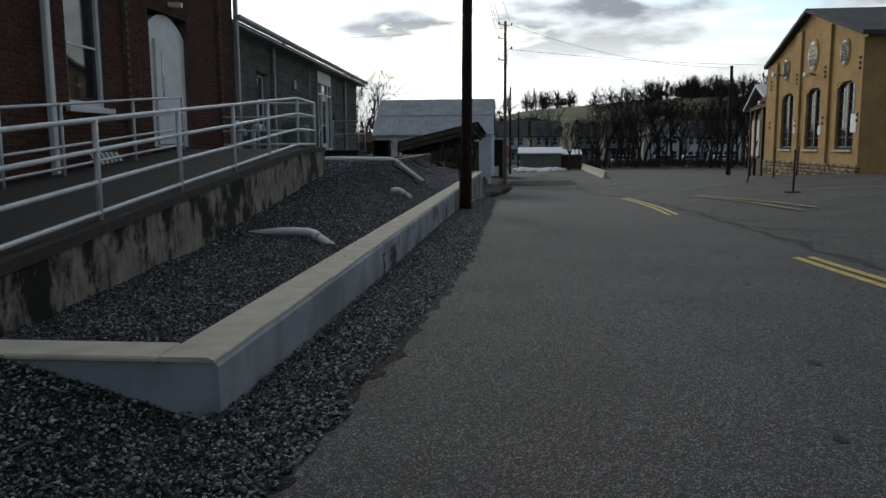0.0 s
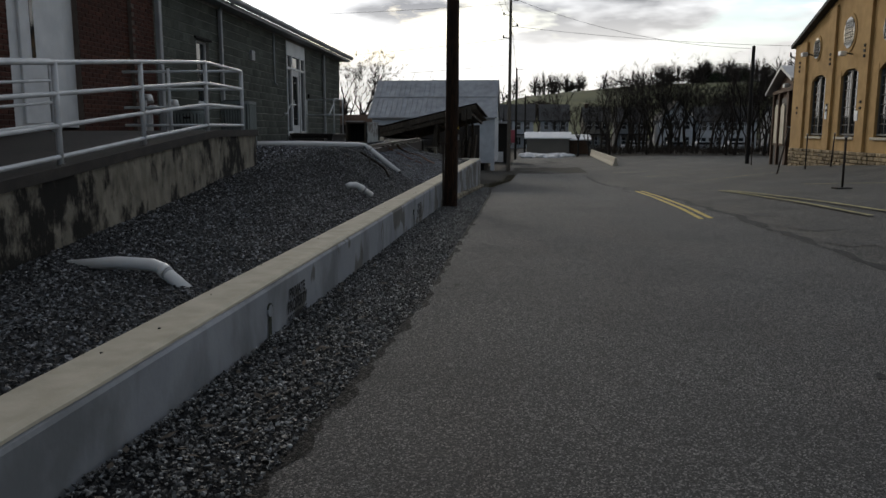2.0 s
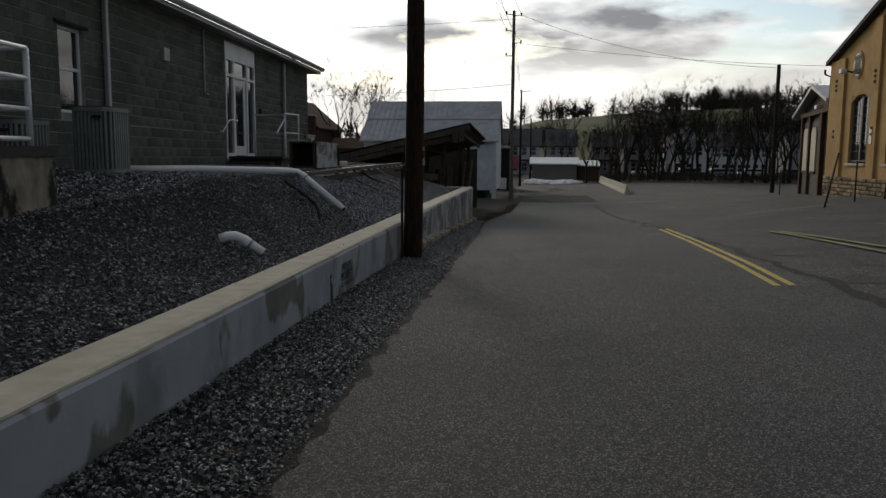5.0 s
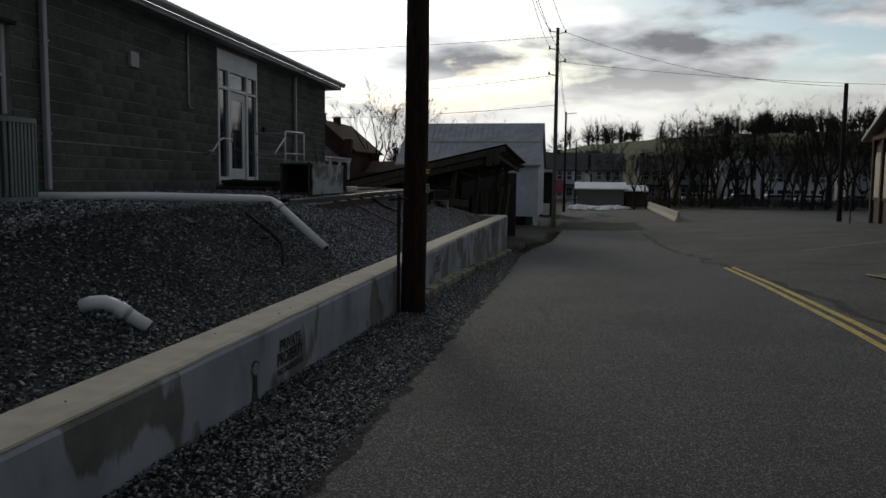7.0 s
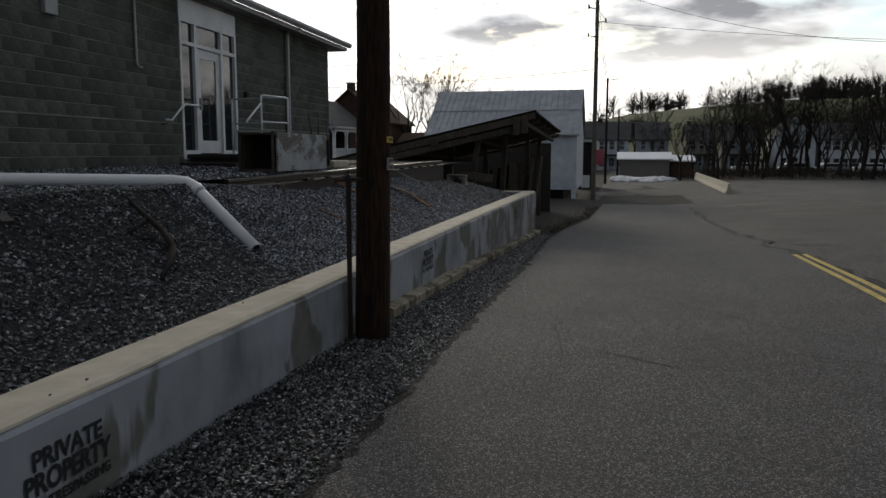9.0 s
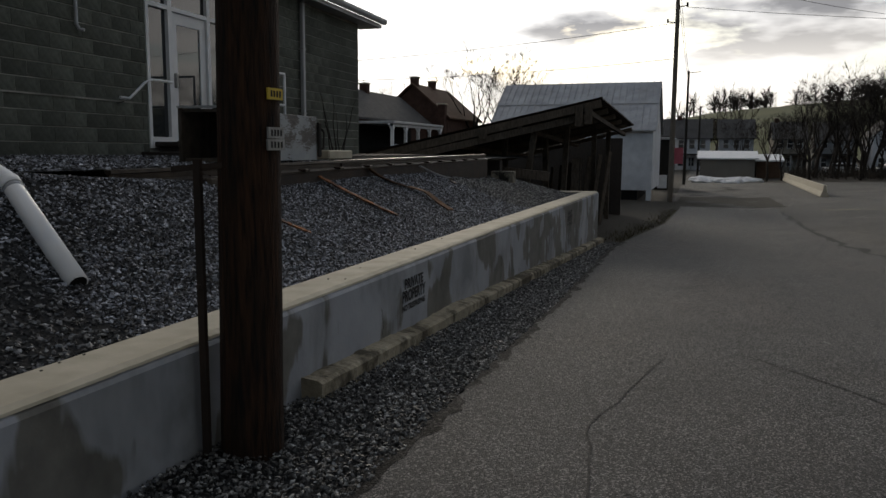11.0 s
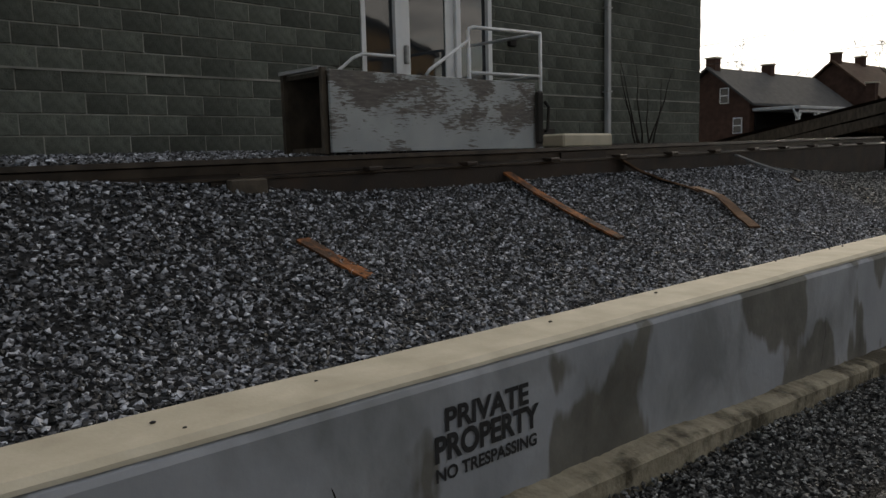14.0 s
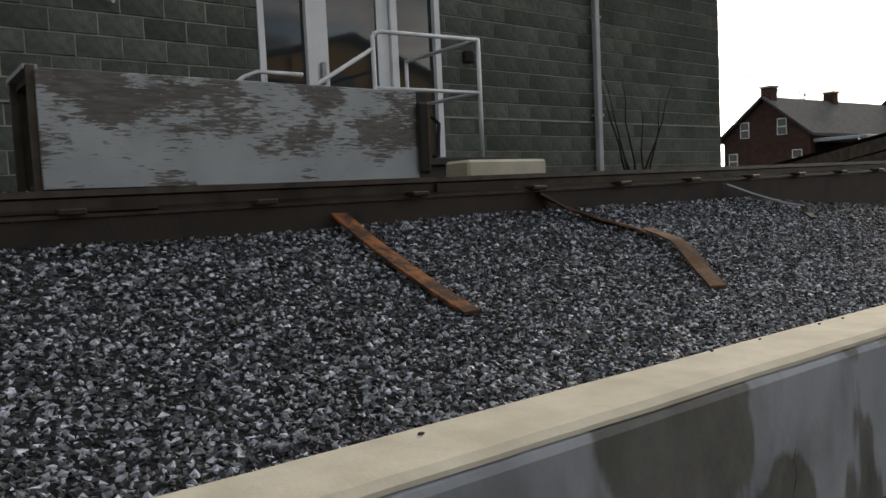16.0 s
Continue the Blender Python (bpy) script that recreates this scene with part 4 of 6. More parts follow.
MOSS = material("mossy_stain", (0.03, 0.035, 0.022), (0.075, 0.078, 0.062), 12, 0.9, 0.1, stain=0.3)
for yc, zc in ((10.31, 0.37), (18.395, 0.318)):
    hole = new("weep_hole")
    hole.parent = wall
    part("ring", tube([(-1.61, yc, zc), (-1.586, yc, zc)], 0.0535, 18), MOSS, hole)
    part("plug", tube([(-1.60, yc - 0.006, zc - 0.008), (-1.5845, yc - 0.006, zc - 0.008)], 0.05, 18), CONCRETE, hole, "grey-painted plug")
    bm = bmesh.new()
    prev = None
    for i in range(9):
        z = zc - 0.045 - (zc + 0.02) * i / 8
        w = 0.035 + 0.03 * i / 8 + 0.01 * noise.noise((i * 0.9, yc, 0))
        row = [bm.verts.new((-1.5925, yc - w, z)), bm.verts.new((-1.5925, yc + w * 0.8, z))]
        if prev:
            bm.faces.new((prev[0], prev[1], row[1], row[0]))
        prev = row
    part("streak", bm, MOSS, hole, "dark mossy streak")

# ---- rail, beam and straps ----
def rx(y):
    return -3.95 - 0.02 * (y - 30)


def rz(y):
    return 1.44 + 0.008 * (y - 27)


track = thing("rail_track", "old rusty steel rail on a rusty beam along the bank", "rail track")
part("beam", loft(lambda y: [(rx(y) - 0.16, 0.7), (rx(y) + 0.06, 0.7), (rx(y) + 0.06, rz(y) - 0.135), (rx(y) - 0.16, rz(y) - 0.135)], steps(26.0, 37.5, 12)), RUST, track, "rusty steel beam")
part("rail", loft(lambda y: [(rx(y) - 0.07, rz(y) - 0.13), (rx(y) + 0.07, rz(y) - 0.13), (rx(y) + 0.07, rz(y) - 0.115), (rx(y) + 0.012, rz(y) - 0.09), (rx(y) + 0.012, rz(y) - 0.04), (rx(y) + 0.035, rz(y) - 0.03), (rx(y) + 0.032, rz(y)), (rx(y) - 0.032, rz(y)), (rx(y) - 0.035, rz(y) - 0.03), (rx(y) - 0.012, rz(y) - 0.04), (rx(y) - 0.012, rz(y) - 0.09), (rx(y) - 0.07, rz(y) - 0.115)], steps(24.8, 37.5, 14)), RAILTOP, track, "worn steel rail")
for y in (27.2, 28.15, 29.16, 30.18, 31.1, 32.0, 32.93, 33.76, 34.64, 35.5, 36.4):
    part("clip", box(rx(y) + 0.02, rx(y) + 0.13, y - 0.06, y + 0.06, rz(y) - 0.115, rz(y) - 0.085, 0.006), RUST if y < 29 else RAILTOP, track)
part("joint_plate", box(rx(29.6) + 0.012, rx(29.6) + 0.04, 29.35, 30.0, rz(29.6) - 0.1, rz(29.6) - 0.045), RUST, track)
part("tie", box(-4.3, -3.75, 26.1, 26.35, 1.2, 1.31, 0.01), OLDWOOD, track)
part("end_block", box(-3.95, -3.4, 37.51, 37.8, 0.6, 1.12, 0.02), RAMPC, track, "concrete end block")
back_rail = thing("rail_track", "second rusty rail lying nearly buried in gravel", "rail track")
part("rail", loft(lambda y: [(rx(y) - 1.50, 1.36), (rx(y) - 1.40, 1.36), (rx(y) - 1.42, 1.5), (rx(y) - 1.48, 1.5)], steps(30.5, 38, 6)), RUST, back_rail)


def strap(points, w, mat, label):
    st = bmesh.new()
    prev = None
    for i, p in enumerate(points):
        p = Vector(p) + Vector((0, 0, 0.025))
        d = (Vector(points[min(i + 1, len(points) - 1)]) - Vector(points[max(i - 1, 0)])).normalized()
        o = d.cross(Vector((0, 0, 1))).normalized() * w / 2
        u = Vector((0, 0, 0.008))
        row = [st.verts.new(q) for q in (p - o - u, p + o - u, p + o + u, p - o + u)]
        if prev:
            for k in range(4):
                st.faces.new((prev[k], prev[(k + 1) % 4], row[(k + 1) % 4], row[k]))
        else:
            st.faces.new(row[::-1])
        prev = row
    st.faces.new(prev)
    return tagged(part("steel_strap", st, mat), label, "steel strap", "straps on the bank")


def on_bank(x, y, z=0.0, lift=0.005):
    return (x, y, max(z, bank_z(x, y) + lift))


strap([(-3.91, 28.61, 1.26), on_bank(-3.6, 28.63, 1.10), on_bank(-3.3, 28.66, 0.96), on_bank(-3.05, 28.69, 0.85), on_bank(-2.81, 28.72)], 0.105, RUSTBRIGHT, "flat orange-rusted steel strap lying down the gravel")
strap([(-3.88, 30.21, 1.30), (-3.8, 30.36, 1.20), on_bank(-3.68, 30.58, 1.08), on_bank(-3.53, 30.76, 1.03), on_bank(-3.38, 30.80, 0.97, 0.02)], 0.10, RUSTDULL, "bent rusty steel strap lying down the gravel")
strap([on_bank(-3.46, 30.83, 0.99, 0.02), on_bank(-3.3, 30.80, 0.98, 0.05), on_bank(-3.16, 30.77, 0.94, 0.05), on_bank(-3.0, 30.70, 0.85, 0.03), on_bank(-2.87, 30.62, 0.78, 0.02), on_bank(-2.66, 30.48)], 0.10, RUSTDULL, "curled rusty steel strap end on the gravel")
strap([on_bank(-3.32, 30.86, 0.98, 0.01), on_bank(-3.1, 30.83, 0.9, 0.01), on_bank(-2.92, 30.72, 0.8, 0.005), on_bank(-2.78, 30.60)], 0.04, RUST, "thin dark bar beside the rusty strap")
strap([(-3.9, 32.47, 1.30), (-3.78, 32.72, 1.20), (-3.66, 32.95, 1.12), (-3.55, 33.12, 1.08)], 0.065, GUTTER, "pale narrow steel strap hanging off the rail")
strap([(-3.55, 33.12, 1.09), on_bank(-3.5, 33.06, 0.98), on_bank(-3.38, 32.98)], 0.05, RUST, "short rusty strap end on the gravel")
strap([on_bank(-3.24, 26.27, 0.0, -0.008), on_bank(-3.02, 26.35, 0.0, -0.016), on_bank(-2.82, 26.43, 0.0, -0.022)], 0.12, RUSTBRIGHT, "flat rusted plate lying on the gravel")
strap([(-3.86, 26.2, 1.31), (-3.87, 26.9, 1.32), (-3.87, 27.6, 1.325)], 0.07, RUST, "rusty bar lying along the rail")

branch = thing("fallen_branch", "dark dead branch lying on the gravel bank", "branch")
bz = lambda x, y, dz: (x, y, bank_z(x, y) + dz)
part("stem", tube([bz(-3.45, 22.3, 0.02), bz(-3.25, 22.2, 0.06), bz(-3.0, 22.1, 0.10), bz(-2.8, 21.95, 0.10), bz(-2.68, 21.7, 0.06), bz(-2.6, 21.45, 0.01)], 0.026, 7, None, [0.014, 0.023, 0.028, 0.03, 0.027, 0.016]), BARK, branch)
part("twig", tube([bz(-3.2, 22.18, 0.07), bz(-3.15, 22.0, 0.05), bz(-3.12, 21.8, 0.01)], 0.012, 6), BARK, branch)
part("twig", tube([bz(-3.0, 22.1, 0.1), bz(-2.98, 21.95, 0.05), bz(-3.05, 21.85, 0.01)], 0.01, 6), BARK, branch)
slab = thing("timber_offcut", "dark half-buried piece of timber in the gravel", "timber")
part("board", beam(bz(-3.75, 20.9, 0.02), bz(-3.35, 20.75, 0.02), 0.09, 0.05), PLANK, slab)

# ---- peeling cabinet in front of the door ----
cab = thing("metal_cabinet", "long low cabinet with peeling grey-white paint, open at one end", "cabinet")


def slant(bm):
    for v in bm.verts:
        v.co.x -= 0.06 * (v.co.y - 27.2)
    return bm


part("front_panel", slant(box(-4.29, -4.26, 27.17, 29.57, 1.46, 2.07, 0.004)), PEEL, cab, "front panel of flaking grey-white paint")
part("back_panel", slant(box(-4.92, -4.89, 27.17, 29.57, 1.46, 2.07)), OLDWOOD, cab)
part("top", slant(box(-4.88, -4.30, 27.17, 29.57, 2.03, 2.062)), OLDWOOD, cab)
part("floor_panel", slant(box(-4.88, -4.30, 27.2, 29.55, 1.46, 1.50)), OLDWOOD, cab)
part("end_panel", slant(box(-4.88, -4.30, 29.53, 29.56, 1.50, 2.03)), DARKPOLE, cab)
part("inner_panel", slant(box(-4.88, -4.30, 27.75, 27.78, 1.50, 2.03)), DARKPOLE, cab)
for x in (-4.34, -4.90):
    part("edge", slant(box(x - 0.02, x + 0.02, 27.14, 27.18, 1.45, 2.09)), OLDWOOD, cab)
part("lid_strip", slant(box(-4.93, -4.36, 27.13, 27.20, 2.075, 2.10)), GUTTER, cab)
part("hinge", slant(box(-4.26, -4.22, 29.55, 29.66, 1.5, 2.0, 0.02)), DARKPOLE, cab)
smooth(part("handle", tube([(-4.38, 29.68, 1.62), (-4.38, 29.72, 1.62), (-4.38, 29.74, 1.85), (-4.38, 29.68, 1.9)], 0.015, 8), DARKPOLE, cab))

# ---- landing and handrails ----
landing = thing("landing", "dark timber landing at the glass door", "landing")
part("top", box(-7.5, -6.0, 29.9, 31.75, 1.64, 1.72, 0.01), PLANK, landing)
part("skirt", box(-7.45, -6.05, 29.95, 31.7, 1.3, 1.638), PLANK, landing)
part("step", box(-7.4, -6.2, 29.45, 29.89, 1.3, 1.56, 0.01), PLANK, landing)
guard = thing("handrail", "white pipe guard rail on the landing", "handrail", "landing rails")
for x, y in ((-6.05, 30.27), (-6.05, 31.52), (-7.35, 31.52)):
    part("post", tube([(x, y, 1.70), (x, y, 2.84 if y < 31 else 2.9)], 0.022, 8), RAILWHITE, guard)
part("rail", tube([(-6.05, 30.27, 2.8), (-6.05, 30.29, 2.86), (-6.05, 30.36, 2.88), (-6.05, 31.52, 2.9), (-7.35, 31.52, 2.9)], 0.022, 8), RAILWHITE, guard)
part("rail", tube([(-6.05, 30.27, 2.36), (-6.05, 31.52, 2.37), (-7.35, 31.52, 2.37)], 0.02, 8), RAILWHITE, guard)
part("rail", tube([(-6.05, 30.27, 2.72), (-6.05, 29.67, 2.36), (-6.05, 29.62, 2.30)], 0.02, 8), RAILWHITE, guard)
hr = thing("handrail", "white bent pipe handrail fixed beside the door", "handrail", "landing rails")
part("rail", tube([(-7.35, 29.0, 2.36), (-7.35, 29.2, 2.36), (-7.35, 29.55, 2.62), (-7.35, 29.7, 2.68), (-7.35, 30.2, 2.68)], 0.022, 8), RAILWHITE, hr)
part("bracket", tube([(-7.5, 29.1, 2.28), (-7.38, 29.1, 2.3), (-7.35, 29.1, 2.35)], 0.012, 6), TAGM, hr)
slab = tagged(part("concrete_slab", box(-4.75, -4.45, 30.05, 30.86, 1.46, 1.60, 0.02), CAP), "pale concrete slab lying by the rail", "concrete slab")
shrub = thing("shrub", "bare leafless shrub against the block wall", "shrub")
rs = random.Random(5)
for k in range(7):
    x, y, z = -6.6 + rs.uniform(-0.1, 0.1), 34.6 + rs.uniform(-0.15, 0.15), 1.42
    pts = [(x, y, z)]
    lean = (rs.uniform(-0.1, 0.1), rs.uniform(-0.18, 0.18))
    hgt = rs.uniform(0.8, 1.45)
    for i in range(1, 6):
        pts.append((x + lean[0] * i * 0.6 + rs.uniform(-0.02, 0.02), y + lean[1] * i * 0.6 + rs.uniform(-0.03, 0.03), z + hgt * i / 5))
    part("stem", tube(pts, 0.012, 5, radii=[0.016, 0.014, 0.012, 0.009, 0.006, 0.003]), BARK, shrub)


# ---- poles and wires ----
def utility_pole(x, y, z0, z1, r0, r1, mat, label, lean=(0, 0)):
    p = thing("utility_pole", label, "utility pole", "utility poles")
    n = 14
    bm = tube([(x + lean[0] * i / n + 0.012 * noise.noise((x, i * 0.7, 1)), y + lean[1] * i / n, z0 + (z1 - z0) * i / n) for i in range(n + 1)], r0, 18, radii=[r0 + (r1 - r0) * i / n for i in range(n + 1)])
    smooth(part("shaft", bm, mat, p))
    return p


p1 = utility_pole(-1.38, 23.06, -0.6, 10.5, 0.172, 0.12, POLE, "dark tarred wooden utility pole with metal tags", (0.12, 0.0))
toward = Vector((0.9 + 1.38, 19.6 - 23.06, 0)).normalized()
side = Vector((-toward.y, toward.x, 0))
for z, hh, w, mat in ((1.88, 0.045, 0.12, TAGY), (1.685, 0.045, 0.13, TAGM), (1.625, 0.045, 0.14, TAGM)):
    q = Vector((-1.35, 23.06, z)) + (toward * 0.62 + side * 0.78).normalized() * 0.168
    d = (q - Vector((-1.35, 23.06, z))).normalized()
    o = Vector((-d.y, d.x, 0))
    tag = part("tag", beam(q - o * w / 2, q + o * w / 2, 0.012, hh * 1.25, None), mat, p1, "stamped metal tag")
    for i in range(4):
        c = q + o * w * (-0.3 + 0.2 * i) + d * 0.007
        part("mark", beam(c - o * 0.006, c + o * 0.006, 0.003, hh * 0.7), STENCIL, p1)
sp = thing("sign_post", "rusty perforated steel channel post beside the utility pole", "sign post")
bm = bmesh.new()
for q in ((-1.555, -1.515, 22.86, 22.865), (-1.519, -1.514, 22.865, 22.885), (-1.556, -1.551, 22.865, 22.885)):
    block(bm, *q, -0.2, 1.55)
part("channel", bm, RUST, sp)
part("bracket", beam((-1.66, 22.83, 1.50), (-1.42, 22.92, 1.52), 0.02, 0.03), RUST, sp)
part("bolt", tube([(-1.535, 22.84, 0.9), (-1.535, 22.862, 0.9)], 0.012, 8), RUST, sp)
p2 = utility_pole(-1.0, 69.0, -2.2, 12.6, 0.17, 0.11, GREYPOLE, "tall weathered grey utility pole with side insulators")
for z, sx in ((12.2, 1), (11.1, -1), (10.2, 1), (12.3, -1), (9.3, -1)):
    part("pin", tube([(-1.0, 69, z), (-1.0 + sx * 0.55, 69, z + 0.08)], 0.03, 6), DARKPOLE, p2)
    part("insulator", tube([(-1.0 + sx * 0.55, 69, z + 0.02), (-1.0 + sx * 0.55, 69, z + 0.25)], 0.06, 8), DARKPOLE, p2)
p3 = utility_pole(-0.8, 95.0, -2.8, 9.0, 0.15, 0.1, DARKPOLE, "distant dark utility pole")
part("arm", beam((-0.8, 95, 8.8), (0.3, 95, 8.9), 0.06, 0.06), DARKPOLE, p3)
p4 = utility_pole(17.9, 68.0, -1.3, 8.4, 0.165, 0.13, DARKPOLE, "dark bare pole standing in the parking lot")
p5 = utility_pole(0.2, 120.0, -3.0, 7.2, 0.15, 0.1, DARKPOLE, "distant dark utility pole")


def wire(a, b, sag, r=0.012, label="black overhead wire strung between poles"):
    pts = []
    for i in range(17):
        u = i / 16
        p = Vector(a).lerp(Vector(b), u)
        p.z -= sag * 4 * u * (1 - u)
        pts.append(p)
    return tagged(part("overhead_wire", tube(pts, r, 5), WIRE), label, "wire", "overhead wires")


wire((-1.25, 23.06, 10.3), (-0.45, 69, 12.4), 0.9)
wire((-1.3, 23.06, 9.8), (-1.55, 69, 11.3), 0.9)
wire((-1.25, 23.06, 8.9), (-0.45, 69, 10.4), 1.0)
wire((-1.2, 23.06, 9.4), (-1.5, 69, 12.5), 1.2)
wire((-1.0, 69, 12.3), (-0.8, 95, 8.8), 0.4, 0.015)
wire((-1.0, 69, 11.2), (-0.8, 95, 8.2), 0.4, 0.015)
wire((-0.5, 69, 12.3), (17.8, 68, 8.2), 0.8, 0.014)
wire((-0.5, 69, 10.2), (40, 78, 9.5), 0.8, 0.014)
wire((-1.0, 69, 9.3), (-40, 64, 7.0), 0.7, 0.016)
wire((-1.0, 69, 7.2), (-30, 60, 5.8), 0.5, 0.016)
wire((-1.0, 69, 12.0), (-60, 70, 12.0), 0.7, 0.014)

# ---- collapsed lean-to roof ----
lean = thing("lean_to", "sagging weathered timber lean-to with a corrugated roof", "lean-to")
A, Bc, C = Vector((-2.0, 42.7, 3.10)), Vector((-2.0, 53.6, 2.68)), Vector((-8.4, 40.0, 1.45))
D = C + (Bc - A)
bm = bmesh.new()
nn = 60
for (u0, u1) in ((0, 1),):
    rows = []
    for k in (0, 1):
        row = []
        for i in range(nn + 1):
            p = A.lerp(Bc, i / nn) if k == 0 else C.lerp(D, i / nn)
            z = 0.05 + 0.045 * math.cos(i * math.pi / 1.5)
            row.append((bm.verts.new(p + Vector((0, 0, z))), bm.verts.new(p + Vector((0, 0, z - 0.012)))))
        rows.append(row)
    for i in range(nn):
        bm.faces.new((rows[0][i][0], rows[0][i + 1][0], rows[1][i + 1][0], rows[1][i][0]))
        bm.faces.new((rows[0][i + 1][1], rows[0][i][1], rows[1][i][1], rows[1][i + 1][1]))
        bm.faces.new((rows[0][i][1], rows[0][i + 1][1], rows[0][i + 1][0], rows[0][i][0]))
part("roof_sheet", bm, RUST, lean, "rusty corrugated iron sheet")
for i in range(6):
    p = A.lerp(Bc, i / 5)
    q = C.lerp(D, i / 5)
    part("rafter", beam(p + Vector((-0.1, 0.05, -0.12)), q + Vector((0, 0.05, -0.12)), 0.1, 0.16), OLDWOOD, lean)
for u in (0.06, 0.35, 0.65):
    p, q = A.lerp(C, u), Bc.lerp(D, u)
    part("purlin", beam(p + Vector((0, 0, -0.26)), q + Vector((0, 0, -0.26)), 0.12, 0.14), OLDWOOD, lean)
part("fascia", beam(A + Vector((-0.02, -0.08, -0.1)), C + Vector((0, -0.08, -0.1)), 0.05, 0.22), OLDWOOD, lean)
for (u, dy, tilt) in ((0.30, 0.5, 0.45), (0.22, 3.0, 0.15), (0.15, 6.0, 0.0), (0.36, 4.0, -0.2), (0.13, 9.3, 0.0), (0.5, 2.5, 0.0), (0.42, 6.5, 0.0)):
    p = A.lerp(C, u) + Vector((0, dy, -0.3))
    part("post", beam(p, (p.x - tilt, p.y, ground_z(p.x, p.y) - 0.2 if p.x > -5.2 else 0.2), 0.17, 0.17, None, (0, 1, 0)), OLDWOOD, lean)
part("tie_beam", beam(A + Vector((-0.55, -0.03, -0.5)), C + Vector((0.6, 0.1, -0.18)), 0.12, 0.2), OLDWOOD, lean, "weathered grey tie beam")
for u in (0.055, 0.095):
    p = A.lerp(C, u)
    part("hanger", box(p.x - 0.11, p.x + 0.11, p.y - 0.2, p.y - 0.1, p.z - 0.62, p.z - 0.02), OLDWOOD, lean)
p = A.lerp(C, 0.5)
part("hanger", box(p.x - 0.12, p.x + 0.12, p.y - 0.2, p.y - 0.1, p.z - 0.32, p.z - 0.04), OLDWOOD, lean)
for i in range(4):
    part("leaning_board", beam((-3.05 - 0.15 * i, 44.6 + 1.3 * i, -1.0), (-3.15 - 0.15 * i, 45.3 + 1.3 * i, 1.35 - 0.25 * (i % 2)), 0.05, 0.24, None, (1, 0, 0)), PLANK if i % 2 else OLDWOOD, lean)
part("back_wall", box(-12, -2.6, 55.0, 55.15, -2.0, 2.2), PLANK, lean)
for i in range(7):
    x = -2.6 - i * 0.35
    part("plank", beam((x, 47.5 + 0.2 * i, -1.1), (x + 0.25, 48.2, 1.6 - 0.1 * i), 0.04, 0.22), OLDWOOD, lean)
rubble = tagged(part("timber_pile", beam((-3.2, 41.0, 0.9), (-8, 40.2, 1.4), 0.3, 0.25), OLDWOOD), "old timber baulk lying beside the lean-to", "timber")
retain = tagged(part("wall_bank", box(-20, -4.2, 39.32, 39.6, -1.5, 1.35), PLANK), "dark timber end of the raised bank", "wall", kind="structure")

# ---- white shed ----
shed = thing("white_shed", "white shed with a grey standing-seam metal roof", "shed")
part("wall", box(-13.0, -2.45, 71.4, 71.6, -0.9, 3.1), SHEDWHITE, shed)
bm = bmesh.new()
vs = [bm.verts.new(p) for p in ((-2.45, 71.4, -0.9), (-2.45, 80.6, -0.9), (-2.45, 80.6, 3.1), (-2.45, 76.0, 6.3), (-2.45, 71.4, 3.1))]
f = bm.faces.new(vs)
ex = bmesh.ops.extrude_face_region(bm, geom=[f])
bmesh.ops.translate(bm, verts=[v for v in ex["geom"] if isinstance(v, bmesh.types.BMVert)], vec=(0.15, 0, 0))
bmesh.ops.recalc_face_normals(bm, faces=bm.faces)
part("gable_wall", bm, SHEDWHITE, shed)
# solid black block paints the darkness of the open crawl space
part("base", box(-12.6, -3.2, 71.7, 80, -2.5, -0.9), DARK, shed, "solid black box standing for the shaded open crawl space")
part("corner_board", box(-2.6, -2.28, 71.3, 71.42, -1.6, 3.1), SHEDWHITE, shed)
for sgn in (1, -1):
    bm = bmesh.new()
    a = [(-13.3, 76, 6.45), (-2.1, 76, 6.45), (-2.1, 76 - 5.0 * sgn, 3.0), (-13.3, 76 - 5.0 * sgn, 3.0)]
    vs = [bm.verts.new(p) for p in a]
    f = bm.faces.new(vs)
    ex = bmesh.ops.extrude_face_region(bm, geom=[f])
    bmesh.ops.translate(bm, verts=[v for v in ex["geom"] if isinstance(v, bmesh.types.BMVert)], vec=(0, 0, -0.1))
    bmesh.ops.recalc_face_normals(bm, faces=bm.faces)
    r = part("roof", bm, TIN, shed, "weathered grey metal roof")
    if sgn == 1:
        for i in range(26):
            x = -13.2 + i * 0.44
            part("seam", beam((x, 76, 6.47), (x, 71, 3.02), 0.05, 0.06), TIN, r)
        part("batten", beam((-13.3, 73.6, 4.83), (-2.1, 73.6, 4.83), 0.04, 0.05), GUTTER, r)

# ---- ochre building ----
ochre = thing("ochre_building", "tall ochre-rendered gabled brick hall with arched windows on a rubble base", "building")
YX0, YY0, YY1 = 16.95, 39.7, 55.6


def yx(y):
    return 16.7 + 0.03 * (y - 40)


def yshear(bm):
    for v in bm.verts:
        v.co.x += yx(v.co.y)
    return bm


